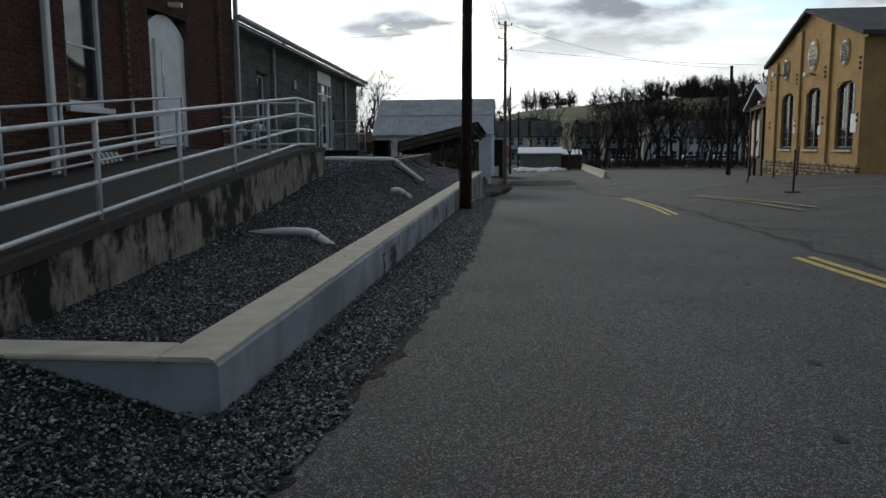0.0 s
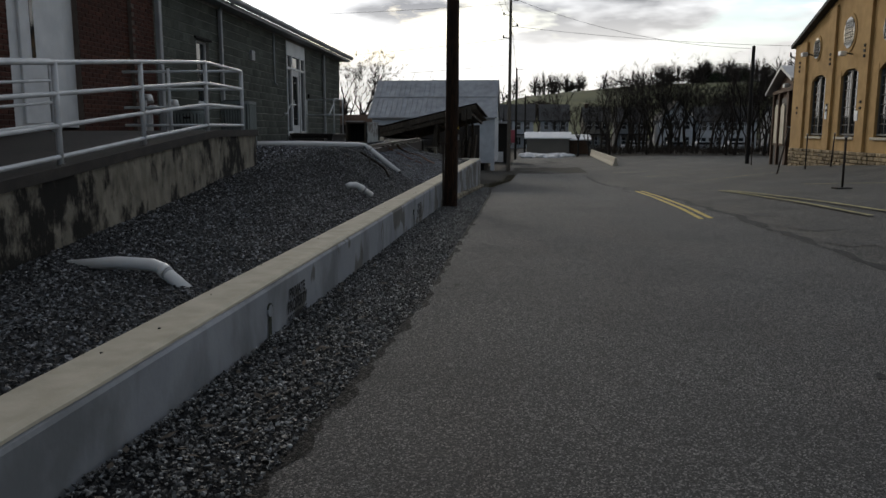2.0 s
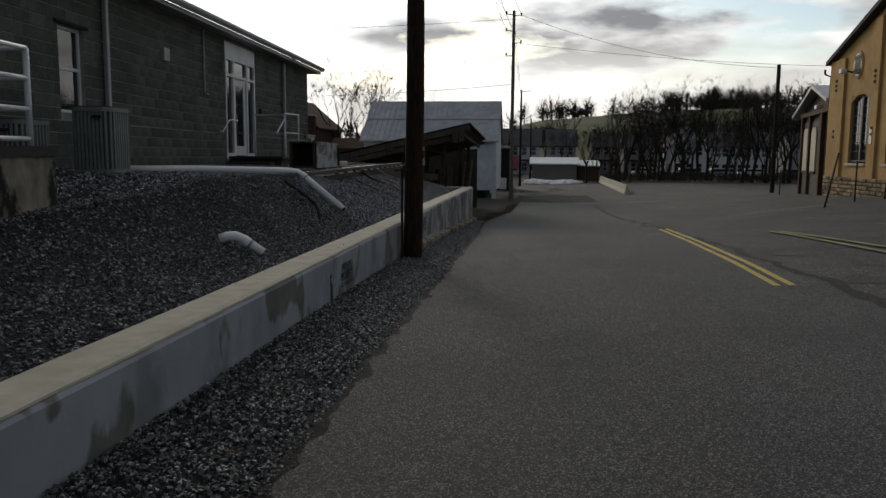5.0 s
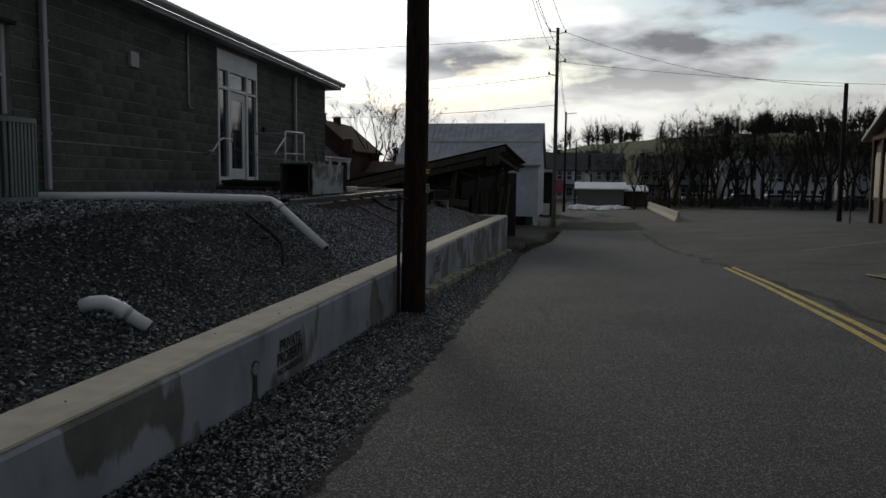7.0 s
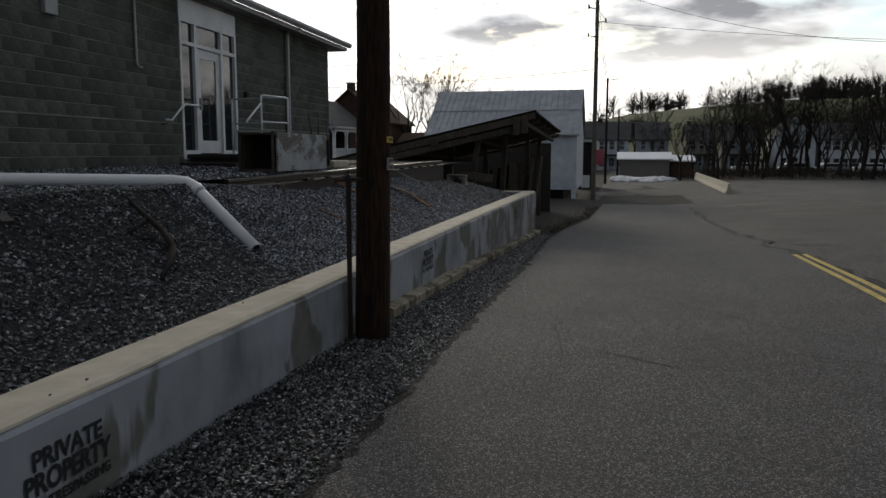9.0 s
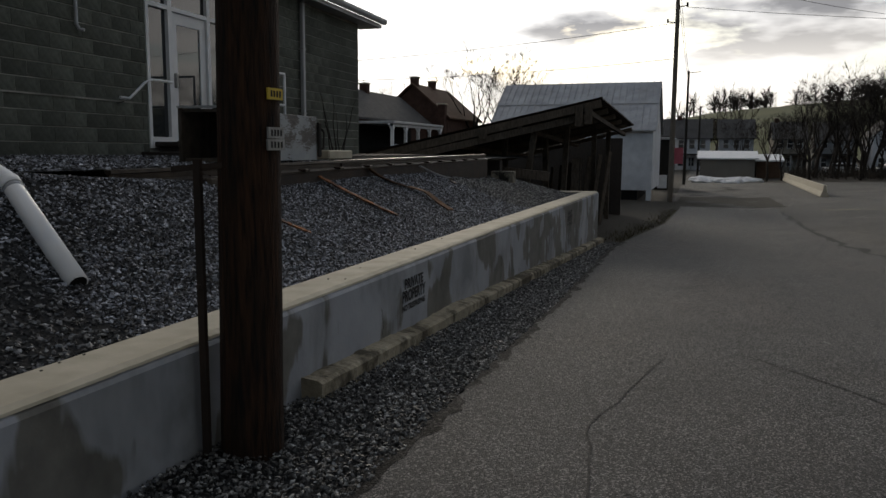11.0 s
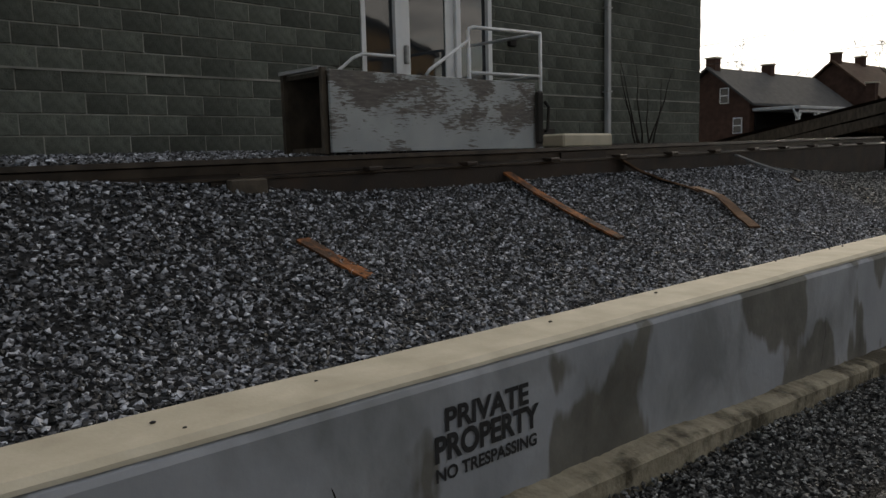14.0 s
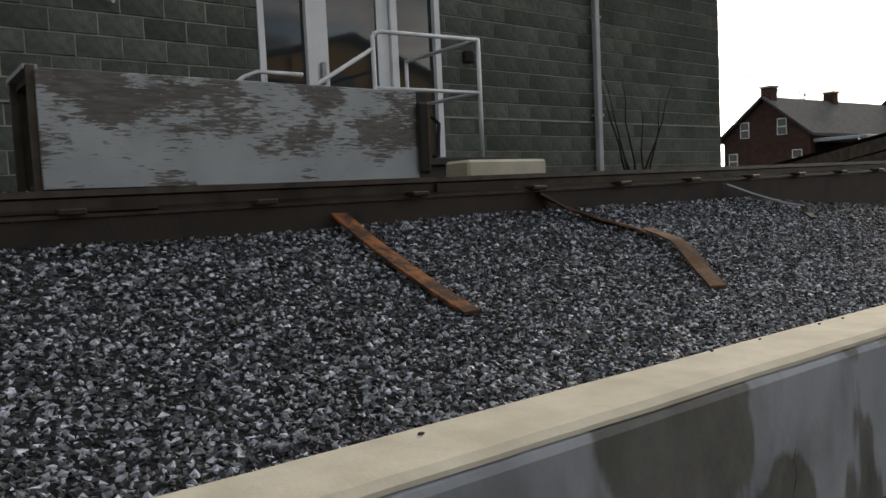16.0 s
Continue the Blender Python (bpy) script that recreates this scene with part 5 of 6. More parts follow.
WINS = [(40.75, 43.2), (45.5, 47.95), (50.2, 52.6)]
OVALS = [(42.35, 6.5), (47.1, 6.85), (51.9, 6.55)]
edges_y = [YY0] + [v for w in WINS for v in w] + [YY1]
for k, (a, b) in enumerate(zip(edges_y, edges_y[1:])):
    part("wall_panel", yshear(box(0.0, 0.4, a, b, -0.6, 5.0 if k % 2 == 0 else 1.55)), YELLOW, ochre)
bm = bmesh.new()
gab = [(YY0, 5.0), (YY1, 5.0), (YY1, 7.0), (47.6, 9.3), (YY0, 7.0)]
vs = [bm.verts.new((0.0, y, z)) for y, z in gab]
vt = [bm.verts.new((0.4, y, z)) for y, z in gab]
bm.faces.new(vs[::-1])
bm.faces.new(vt)
for i in range(5):
    j = (i + 1) % 5
    bm.faces.new((vs[i], vs[j], vt[j], vt[i]))
part("gable_wall", yshear(bm), YELLOW, ochre)
part("side_wall", box(yx(YY0) + 0.41, yx(YY0) + 22, YY0, YY0 + 0.4, -0.3, 7.0), YELLOW, ochre)
# added black box stands for the hall's unlit inside
part("lining", box(18.2, 36, 41, 54, -0.5, 6.5), DARK, ochre)
part("side_wall", box(yx(YY1) + 0.41, yx(YY1) + 22, YY1 - 0.4, YY1, -1.2, 7.0), YELLOW, ochre)
for a, b in WINS:
    part("arch_infill", yshear(loft(lambda y: [(0.02, 5.05 - 0.38 * ((2 * (y - a) / (b - a) - 1) ** 2)), (0.38, 5.05 - 0.38 * ((2 * (y - a) / (b - a) - 1) ** 2)), (0.38, 5.06), (0.02, 5.06)], steps(a, b, 13))), YELLOW, ochre)
    w = window_unit(ochre, yx((a + b) / 2) + 0.22, a + 0.02, b - 0.02, 1.62, 4.98, 0.1, FRAMEDARK, 4, 7, -1, bar=0.04)
    part("mullion", box(yx((a + b) / 2) + 0.12, yx((a + b) / 2) + 0.24, (a + b) / 2 - 0.09, (a + b) / 2 + 0.09, 1.7, 4.9), FRAMEDARK, w)
    part("sill", yshear(box(-0.14, 0.3, a - 0.12, b + 0.12, 1.42, 1.55, 0.02)), CAP, ochre, "pale stone sill")
for y0, y1 in ((39.7, 40.35), (44.15, 45.2), (48.9, 49.8), (53.5, 55.6)):
    part("pilaster", yshear(box(-0.14, -0.004, y0, y1 if y1 < 55 else 55.6, 0.8, lerp([(39.7, 6.95), (47.6, 9.1), (55.6, 6.95)], (y0 + y1) / 2) - 0.15)), YELLOW, ochre)
    for z in (2.9, 3.2, 5.4, 5.65, 5.9):
        part("tie_plate", yshear(box(-0.18, -0.142, (y0 + y1) / 2 - 0.1, (y0 + y1) / 2 + 0.1, z, z + 0.13)), DARKPOLE, ochre)
for y, z in OVALS:
    k = 1.15 if abs(y - 47.1) < 0.1 else 0.85
    for nm, rr, n0, mat in (("surround", 1.25, -0.05, YELLOW), ("pane", 1.0, -0.08, GLASS)):
        pts = [(y + 0.62 * k * rr * math.cos(i * math.tau / 24), z + 0.68 * k * rr * math.sin(i * math.tau / 24)) for i in range(24)]
        bm = bmesh.new()
        va = [bm.verts.new((n0, *p)) for p in pts]
        vb = [bm.verts.new((0.05, *p)) for p in pts]
        bm.faces.new(va)
        for i in range(24):
            j = (i + 1) % 24
            bm.faces.new((va[j], va[i], vb[i], vb[j]))
        bmesh.ops.recalc_face_normals(bm, faces=bm.faces)
        part(nm, yshear(bm), mat, ochre)
    for i in range(-2, 3):
        part("bar", yshear(box(-0.1, -0.085, y + i * 0.2 * k - 0.02, y + i * 0.2 * k + 0.02, z - 0.55 * k, z + 0.55 * k)), FRAMEDARK, ochre)
    for i in range(-2, 3):
        part("bar", yshear(box(-0.098, -0.083, y - 0.5 * k, y + 0.5 * k, z + i * 0.22 * k - 0.02, z + i * 0.22 * k + 0.02)), FRAMEDARK, ochre)
for sgn, ye in ((1, YY0 - 0.5), (-1, YY1 + 0.35)):
    bm = bmesh.new()
    a = [(16.5, 47.6, 9.55), (39, 47.6, 9.55), (39, ye, 7.15), (16.25 + (0.6 if ye > 50 else 0), ye, 7.15)]
    vs = [bm.verts.new(p) for p in a]
    f = bm.faces.new(vs)
    ex = bmesh.ops.extrude_face_region(bm, geom=[f])
    bmesh.ops.translate(bm, verts=[v for v in ex["geom"] if isinstance(v, bmesh.types.BMVert)], vec=(0, 0, -0.22))
    bmesh.ops.recalc_face_normals(bm, faces=bm.faces)
    part("roof", bm, ROOFDARK, ochre, "dark slate roof")
part("gutter_elbow", tube([(16.9, 56.1, 6.75), (16.9, 56.1, 6.5), (17.1, 55.7, 6.3), (17.1, 55.7, -0.4)], 0.06, 8), DARKPOLE, ochre)
for y, z in ((46.6, 5.72), (52.7, 6.25)):
    lampp = new("flood_lamp")
    lampp.parent = ochre
    part("arm", tube([(yx(y), y, z), (yx(y) - 0.35, y, z + 0.08)], 0.04, 6), DARKPOLE, lampp)
    part("head", box(yx(y) - 0.65, yx(y) - 0.35, y - 0.18, y + 0.18, z - 0.08, z + 0.16, 0.03), LAMPW, lampp)
for y, z, w, hh in ((40.4, 2.4, 0.7, 0.9), (45.1, 2.35, 0.4, 0.5), (49.4, 2.5, 0.3, 0.8)):
    part("notice", yshear(box(-0.17, -0.145, y - w / 2, y + w / 2, z, z + hh)), WHITE, ochre, "white notice board")
rs = random.Random(11)
stone_base = bmesh.new()
for row in range(8):
    y = YY0
    while y < YY1:
        w = rs.uniform(0.25, 0.7)
        z0 = -0.75 + row * 0.2
        if z0 + 0.2 > lerp(LOT_Z, y) - 0.1 and z0 < 0.75:
            block(stone_base, -0.16 - rs.uniform(0, 0.07), 0.0, y, min(y + w - 0.03, YY1), z0, z0 + 0.17, 0.03)
        y += w
part("rubble_base", yshear(stone_base), RUBBLE, ochre, "rough rubble stone base")

annex = thing("annex", "brown gabled annex with cream door panels", "building")


def ax(y):
    return 17.75 + (20.2 - 17.75) * (y - 57.0) / 16.0


def upright(pts, n0, n1):
    """A slab in the annex front from outline points (y, z)."""
    bm = bmesh.new()
    va = [bm.verts.new((ax(y) + n0, y, z)) for y, z in pts]
    vb = [bm.verts.new((ax(y) + n1, y, z)) for y, z in pts]
    bm.faces.new(va)
    bm.faces.new(vb[::-1])
    for i in range(len(pts)):
        j = (i + 1) % len(pts)
        bm.faces.new((va[j], va[i], vb[i], vb[j]))
    bmesh.ops.recalc_face_normals(bm, faces=bm.faces)
    return bm


part("wall", upright([(56.0, -1.3), (65.3, -1.4), (65.3, 4.9), (60.5, 6.05), (56.0, 4.95)], 0.0, 0.4), BROWN, annex)
part("end_wall", box(ax(65.3) + 0.41, 32, 64.9, 65.3, -1.6, 4.9), BROWN, annex)
for y0, y1 in ((60.45, 61.95), (63.1, 64.55)):
    part("door_frame", upright([(y0 - 0.35, -0.9), (y1 + 0.3, -0.9), (y1 + 0.3, 4.15), (y0 - 0.35, 4.15)], -0.08, -0.004), PLANK, annex)
    part("door_panel", upright([(y0, 1.0), (y1, 1.0), (y1, 3.5), ((y0 + y1) / 2 + 0.4, 3.75), ((y0 + y1) / 2 - 0.4, 3.75), (y0, 3.5)], -0.16, -0.082), CREAM, annex, "cream arched door panel")
    part("sill", upright([(y0 - 0.1, 0.86), (y1 + 0.1, 0.86), (y1 + 0.1, 0.99), (y0 - 0.1, 0.99)], -0.2, -0.082), BROWN, annex)
for y0, y1 in ((56.2, 57.0), (58.6, 59.3), (62.3, 62.7), (64.9, 65.3)):
    part("pilaster", upright([(y0, -1.2), (y1, -1.2), (y1, 4.5), (y0, 4.5)], -0.25, -0.003), BROWN, annex)
part("string_course", upright([(56.0, 4.5), (65.3, 4.5), (65.3, 4.75), (56.0, 4.75)], -0.3, -0.003), BROWN, annex)
for ya, za, yb, zb in ((60.5, 6.3, 67.0, 4.72), (60.5, 6.3, 56.0, 5.2)):
    bm = bmesh.new()
    f = bm.faces.new([bm.verts.new(q) for q in ((ax(ya) - 0.6, ya, za), (33, ya, za), (33, yb, zb), (ax(yb) - 0.6, yb, zb))])
    ex = bmesh.ops.extrude_face_region(bm, geom=[f])
    bmesh.ops.translate(bm, verts=[v for v in ex["geom"] if isinstance(v, bmesh.types.BMVert)], vec=(0, 0, -0.2))
    bmesh.ops.recalc_face_normals(bm, faces=bm.faces)
    part("roof", bm, GUTTER, annex, "grey roof with pale edge")
part("flood_lamp", box(ax(60.0) - 0.4, ax(60.0) - 0.005, 59.8, 60.2, 4.8, 5.05, 0.03), LAMPW, annex)

# ---- road markings and lot fittings ----
line("road_marking", 4.25, 12.1, 4.62, 2.0, 0.11, YPAINT, "yellow centre line paint on the asphalt")
line("road_marking", 4.45, 12.1, 4.85, 2.0, 0.11, YPAINT, "yellow centre line paint on the asphalt")
line("road_marking", 4.50, 33.3, 4.02, 20.5, 0.10, YPAINT, "yellow line paint on the asphalt")
line("road_marking", 4.68, 33.3, 4.22, 20.5, 0.10, YPAINT, "yellow line paint on the asphalt")
line("parking_line", 6.62, 29.8, 7.06, 19.9, 0.11, FADED, "faded yellow parking bay line")
line("parking_line", 6.8, 29.6, 7.65, 20.5, 0.11, FADED, "faded yellow parking bay line")
line("parking_line", 9.4, 30.4, 14.5, 24.0, 0.11, FADED, "faded yellow parking bay line")
line("parking_line", 7.7, 38.2, 12.3, 40.9, 0.11, FADED, "faded yellow parking bay line")
line("parking_line", 7.0, 50.0, 12.5, 46.0, 0.11, FADED, "faded yellow parking bay line")
line("parking_line", 6.5, 60.0, 12.5, 56.0, 0.11, FADED, "faded yellow parking bay line")


def patch(cx, cy, r, mat, name, label, seed):
    rs = random.Random(seed)
    bm = bmesh.new()
    pts = []
    for i in range(28):
        a = i * math.tau / 28
        k = r * (0.7 + 0.5 * noise.noise((math.cos(a) * 1.5 + seed, math.sin(a) * 1.5, 0.0)) + rs.uniform(-0.08, 0.08))
        x, y = cx + k * math.cos(a), cy + 1.5 * k * math.sin(a)
        pts.append(bm.verts.new((x, y, ground_z(x, y) + (0.0405 if cx < road_right(cy) - 0.6 else 0.016))))
    c = bm.verts.new((cx, cy, ground_z(cx, cy) + (0.0405 if cx < road_right(cy) - 0.6 else 0.016)))
    for i in range(28):
        bm.faces.new((pts[i], pts[(i + 1) % 28], c))
    return tagged(part(name, bm, mat), label, "patch", kind="structure")


LIPTAR = aggregate("crumbled_tar", 0.014, (0.002, 0.002, 0.002), (0.014, 0.0135, 0.013), (0.10, 0.097, 0.093), (0.5, 0.5, 0.5), 1.5, (1.1, 1.0, 0.95))
LIPTAR.node_tree.nodes["Principled BSDF"].inputs["Specular IOR Level"].default_value = 0.1
LOTPATCH = aggregate("worn_patch", 0.025, (0.008, 0.008, 0.008), (0.040, 0.038, 0.035), (0.12, 0.11, 0.10), (0.5, 0.5, 0.5), 0.6, (1.2, 1.1, 1.0))
TAR = material("tar_patch", (0.010, 0.010, 0.0105), (0.035, 0.034, 0.033), 14, 0.85, 0.7, stain=0.3)
for i, (x, y, r) in enumerate(((5.35, 16.6, 0.5), (5.25, 14.4, 0.45), (5.6, 18.5, 0.6), (5.8, 16.2, 0.7), (5.4, 21.0, 0.5), (5.5, 24.5, 0.5), (6.6, 25.5, 0.5), (7.4, 33.0, 0.8), (5.4, 36.0, 0.5), (6.2, 44.0, 0.9))):
    patch(x, y, r * 0.8, LOTPATCH, "pavement_patch", "dark broken patch in the asphalt", i)
for i, (x, y, r) in enumerate(((2.35, 6.2, 0.06), (1.9, 4.6, 0.05), (2.9, 9.8, 0.07), (-0.3, 12.8, 0.05))):
    patch(x, y, r, TAR, "pavement_patch", "small tar spot on the asphalt", i + 40)
rp = random.Random(52)
for i in range(22):
    y = rp.uniform(14, 62)
    patch(road_right(y) + rp.uniform(0.5, 9.0), y, rp.uniform(0.12, 0.5), LOTPATCH, "pavement_patch", "dark broken patch in the asphalt", i + 80)
for i in range(14):
    patch(rp.uniform(-0.5, 4.5), rp.uniform(63, 90), rp.uniform(0.4, 1.3), TAR, "pavement_patch", "dark pothole at the end of the lane", i + 130)
# broken edge between lane and lot
edge = bmesh.new()
prev = None
for y in steps(10, 60, 160):
    x = road_right(y) - 0.1 + 0.25 * noise.noise((0, y * 0.6, 4)) + 0.1 * noise.noise((0, y * 3, 4))
    w = max(0.02, 0.16 + 0.3 * noise.noise((3, y * 0.9, 1)))
    row = [edge.verts.new((x, y, ground_z(x, y) + 0.039)), edge.verts.new((x + w, y, ground_z(x + w, y) + 0.039))]
    if prev:
        edge.faces.new((prev[0], prev[1], row[1], row[0]))
    prev = row
tagged(part("pavement_seam", edge, TAR), "dark crumbling seam between lane and lot", "seam", kind="structure")
for k, pts in enumerate((((-0.2, 17.0), (1.0, 18.2), (2.4, 18.9), (3.6, 20.2)), ((0.6, 23.2), (1.5, 22.6), (2.4, 23.4), (3.4, 23.1)), ((1.4, 26.5), (2.6, 24.8), (3.6, 24.2)), ((0.0, 21.4), (0.5, 22.6), (0.3, 24.2), (0.7, 26.5)))):
    bm = bmesh.new()
    prev = None
    fine = []
    for a, b in zip(pts, pts[1:]):
        for i in range(8):
            fine.append((a[0] + (b[0] - a[0]) * i / 8, a[1] + (b[1] - a[1]) * i / 8))
    for i, (x, y) in enumerate(fine):
        x += 0.06 * noise.noise((i * 0.7, k, 0))
        y += 0.06 * noise.noise((i * 0.7, k, 5))
        w = 0.006 + 0.004 * noise.noise((i, k, 2))
        row = [bm.verts.new((x - w, y - w, ground_z(x, y) + 0.0395)), bm.verts.new((x + w, y + w, ground_z(x, y) + 0.0395))]
        if prev:
            bm.faces.new((prev[0], prev[1], row[1], row[0]))
        prev = row
    tagged(part("pavement_crack", bm, TAR), "thin dark crack in the asphalt", "crack", kind="structure")


def lot_post(x, y, h, lean=0.0, foot=True):
    p = thing("bollard_post", "thin rusty steel post standing in the parking lot", "post", "lot posts")
    z = ground_z(x, y)
    part("shaft", tube([(x, y, z - 0.05), (x + lean, y + lean * 0.4, z + h)], 0.034, 8), RUST, p)
    part("cap", tube([(x + lean, y + lean * 0.4, z + h), (x + lean, y + lean * 0.4, z + h + 0.04)], 0.06, 8), TAGM, p)
    if foot:
        part("foot", box(x - 0.22, x + 0.22, y - 0.22, y + 0.22, z - 0.03, z + 0.05, 0.02), DARKPOLE, p)
    return p


for x, y, hh, ln in ((9.45, 27.5, 1.45, 0.0), (11.3, 39.3, 2.0, 0.45), (13.4, 42.0, 1.6, 0.0), (14.6, 42.2, 1.55, 0.1), (16.0, 60, 1.5, 0.0)):
    lot_post(x, y, hh, ln, y < 30)
barrier = thing("concrete_barrier", "weathered pale concrete traffic barrier along the lot", "barrier", "barriers")


def barrier_profile(y):
    x = 8.45 + 0.014 * (y - 75)
    z = ground_z(x, y)
    return [(x - 0.25, z), (x + 0.25, z), (x + 0.25, z + 0.1), (x + 0.12, z + 0.35), (x + 0.08, z + 0.76), (x - 0.08, z + 0.76), (x - 0.12, z + 0.35), (x - 0.25, z + 0.1)]


for i in range(10):
    part("segment", loft(barrier_profile, steps(75 + i * 3.1, 78.03 + i * 3.1, 3)), CAP, barrier)

# ---- far houses, garage, cars ----
def gable_house(name, x, y, w, d, h, rise, wallm, roofm, label, along="x", windows=(), chimney=0, group="far houses", fit=1.0):
    """A house standing at its ground, its ridge along x or y, with windows on the side that looks to -y."""
    z = ground_z(x, y) - 0.3 if x > -9 else -0.6
    p = thing(name, label, "house", group)
    part("wall", box(x - w / 2, x + w / 2, y, y + d, z - 1, z + h), wallm, p)
    bm = bmesh.new()
    if along == "x":
        tri = [(x - w / 2, y, z + h), (x - w / 2, y + d, z + h), (x - w / 2, y + d / 2, z + h + rise)]
        off = (w, 0, 0)
    else:
        tri = [(x - w / 2, y, z + h), (x + w / 2, y, z + h), (x, y, z + h + rise)]
        off = (0, d, 0)
    f = bm.faces.new([bm.verts.new(q) for q in tri])
    ex = bmesh.ops.extrude_face_region(bm, geom=[f])
    bmesh.ops.translate(bm, verts=[v for v in ex["geom"] if isinstance(v, bmesh.types.BMVert)], vec=off)
    bmesh.ops.recalc_face_normals(bm, faces=bm.faces)
    part("gable", bm, wallm, p)
    for sgn in (-1, 1):
        if along == "x":
            lo, hi = Vector((x, y + d / 2 + sgn * (d / 2 + 0.35), z + h - 0.2)), Vector((x, y + d / 2, z + h + rise + 0.1))
            ax = Vector((w + 0.7, 0, 0))
        else:
            lo, hi = Vector((x + sgn * (w / 2 + 0.35), y + d / 2, z + h - 0.2)), Vector((x, y + d / 2, z + h + rise + 0.1))
            ax = Vector((0, d + 0.7, 0))
        bm = bmesh.new()
        f = bm.faces.new([bm.verts.new(q) for q in (lo - ax / 2, lo + ax / 2, hi + ax / 2, hi - ax / 2)])
        ex = bmesh.ops.extrude_face_region(bm, geom=[f])
        bmesh.ops.translate(bm, verts=[v for v in ex["geom"] if isinstance(v, bmesh.types.BMVert)], vec=(0, 0, 0.15))
        bmesh.ops.recalc_face_normals(bm, faces=bm.faces)
        part("roof", bm, roofm, p)
    for u, v in windows:
        wx0, wz0 = x - w / 2 + u * w, z + v
        wn_ = new("window")
        wn_.parent = p
        part("frame", box(wx0 - 0.45 * fit, wx0 + 0.45 * fit, y - 0.06, y - 0.004, wz0 - 0.72 * fit, wz0 + 0.72 * fit), GUTTER if fit == 1.0 else WHITE, wn_)
        part("pane", box(wx0 - 0.36 * fit, wx0 + 0.36 * fit, y - 0.08, y - 0.062, wz0 - 0.65 * fit, wz0 + 0.65 * fit), GLASS, wn_)
        part("bar", box(wx0 - 0.4 * fit, wx0 + 0.4 * fit, y - 0.1, y - 0.082, wz0 - 0.03, wz0 + 0.03), WHITE, wn_)
    for i in range(chimney):
        cx, cy = (x - w / 2 + w * (0.12 if i == 0 else 0.85), y + d / 2) if along == "x" else (x, y + (0.5 if i == 0 else d * 0.52))
        ch = part("chimney", box(cx - 0.32, cx + 0.32, cy - 0.32, cy + 0.32, z + h + rise - 0.8, z + h + rise + 0.75), BRICK_DULL, p)
        part("pot", box(cx - 0.4, cx + 0.4, cy - 0.4, cy + 0.4, z + h + rise + 0.75, z + h + rise + 0.85), CAP, ch)
    return p


GREYW = material("dull_white_siding", (0.27, 0.285, 0.30), (0.36, 0.37, 0.39), 1, 0.9, 0.05)
TAN = material("tan_siding", (0.16, 0.15, 0.13), (0.23, 0.21, 0.18), 1, 0.9, 0.05)
GREYS = material("grey_siding", (0.17, 0.18, 0.19), (0.25, 0.26, 0.27), 1, 0.9, 0.05)
W4 = [(0.2, 1.6), (0.5, 1.6), (0.8, 1.6), (0.2, 4.4), (0.5, 4.4), (0.8, 4.4)]
for args in ((-1.05, 5.5, 9, 5.4, 2.9, SHEDWHITE, ROOFDARK, "white two-storey house with dark roof in the distance", 1), (5.6, 5.1, 9, 5.4, 2.8, GREYW, ROOFDARK, "grey-white two-storey house with dark roof in the distance", 0),
             (13.4, 4.6, 9, 5.2, 2.5, TAN, ROOFDARK, "tan house with dark roof in the distance", 1), (19.8, 5.2, 9, 5.0, 2.6, GREYS, ROOFDARK, "grey house behind bare trees", 0)):
    hx, hw, hd, hh, rise, wm, rm, text, ch = args
    hs = gable_house("far_house", hx, 150, hw, hd, hh, rise, wm, rm, text, windows=W4, chimney=ch)
    hz = ground_z(hx, 150)
    part("porch_roof", box(hx - hw / 2 - 0.1, hx + hw / 2 + 0.1, 147.8, 149.9, hz + 2.35, hz + 2.6, 0.05), DARKPOLE, hs, "dark porch roof")
    for u in (-0.45, 0.0, 0.45):
        part("porch_post", box(hx + hw * u - 0.08, hx + hw * u + 0.08, 147.9, 148.06, hz - 0.3, hz + 2.35), GREYW, hs)
gable_house("far_house", 27.4, 148, 5.9, 9, 5.3, 3.2, SHEDWHITE, ROOFDARK, "white gabled house behind bare trees", "y", windows=W4)
gable_house("far_house", 36.0, 148, 10.4, 9, 5.2, 2.4, SHEDWHITE, ROOFDARK, "long white house row behind bare trees", windows=[(k / 8, v) for k in range(1, 8) for v in (1.5, 4.2)])
gable_house("far_house", 49.0, 148, 9, 9, 5.2, 2.4, GREYW, ROOFDARK, "grey-white house behind bare trees", windows=W4)
gable_house("far_house", -8, 140, 8, 8, 5.5, 2.4, SHEDWHITE, ROOFDARK, "white house beyond the shed", windows=W4)
garage = gable_house("garage", 3.4, 112, 5.8, 6, 2.65, 0.5, TAN, WHITE, "low tan garage with a white roof", group="garages")
gable_house("garage", 7.75, 113, 2.5, 6, 2.35, 0.35, BROWN, WHITE, "small brown shed with a pale roof", group="garages")
kiosk = thing("kiosk", "dark hut with a pink sign beside the lane", "hut")
part("body", box(-3.3, -1.55, 86, 90, -2.6, 2.6), DARKPOLE, kiosk)
part("roof", box(-3.4, -1.45, 85.7, 90.3, 2.6, 2.8, 0.03), GUTTER, kiosk)
part("sign", box(-1.549, -0.8, 88.0, 88.1, 0.6, 1.95), PINK, kiosk, "pink sign board")
part("window", box(-2.7, -1.95, 85.92, 85.99, -1.4, -0.3), WHITE, kiosk)


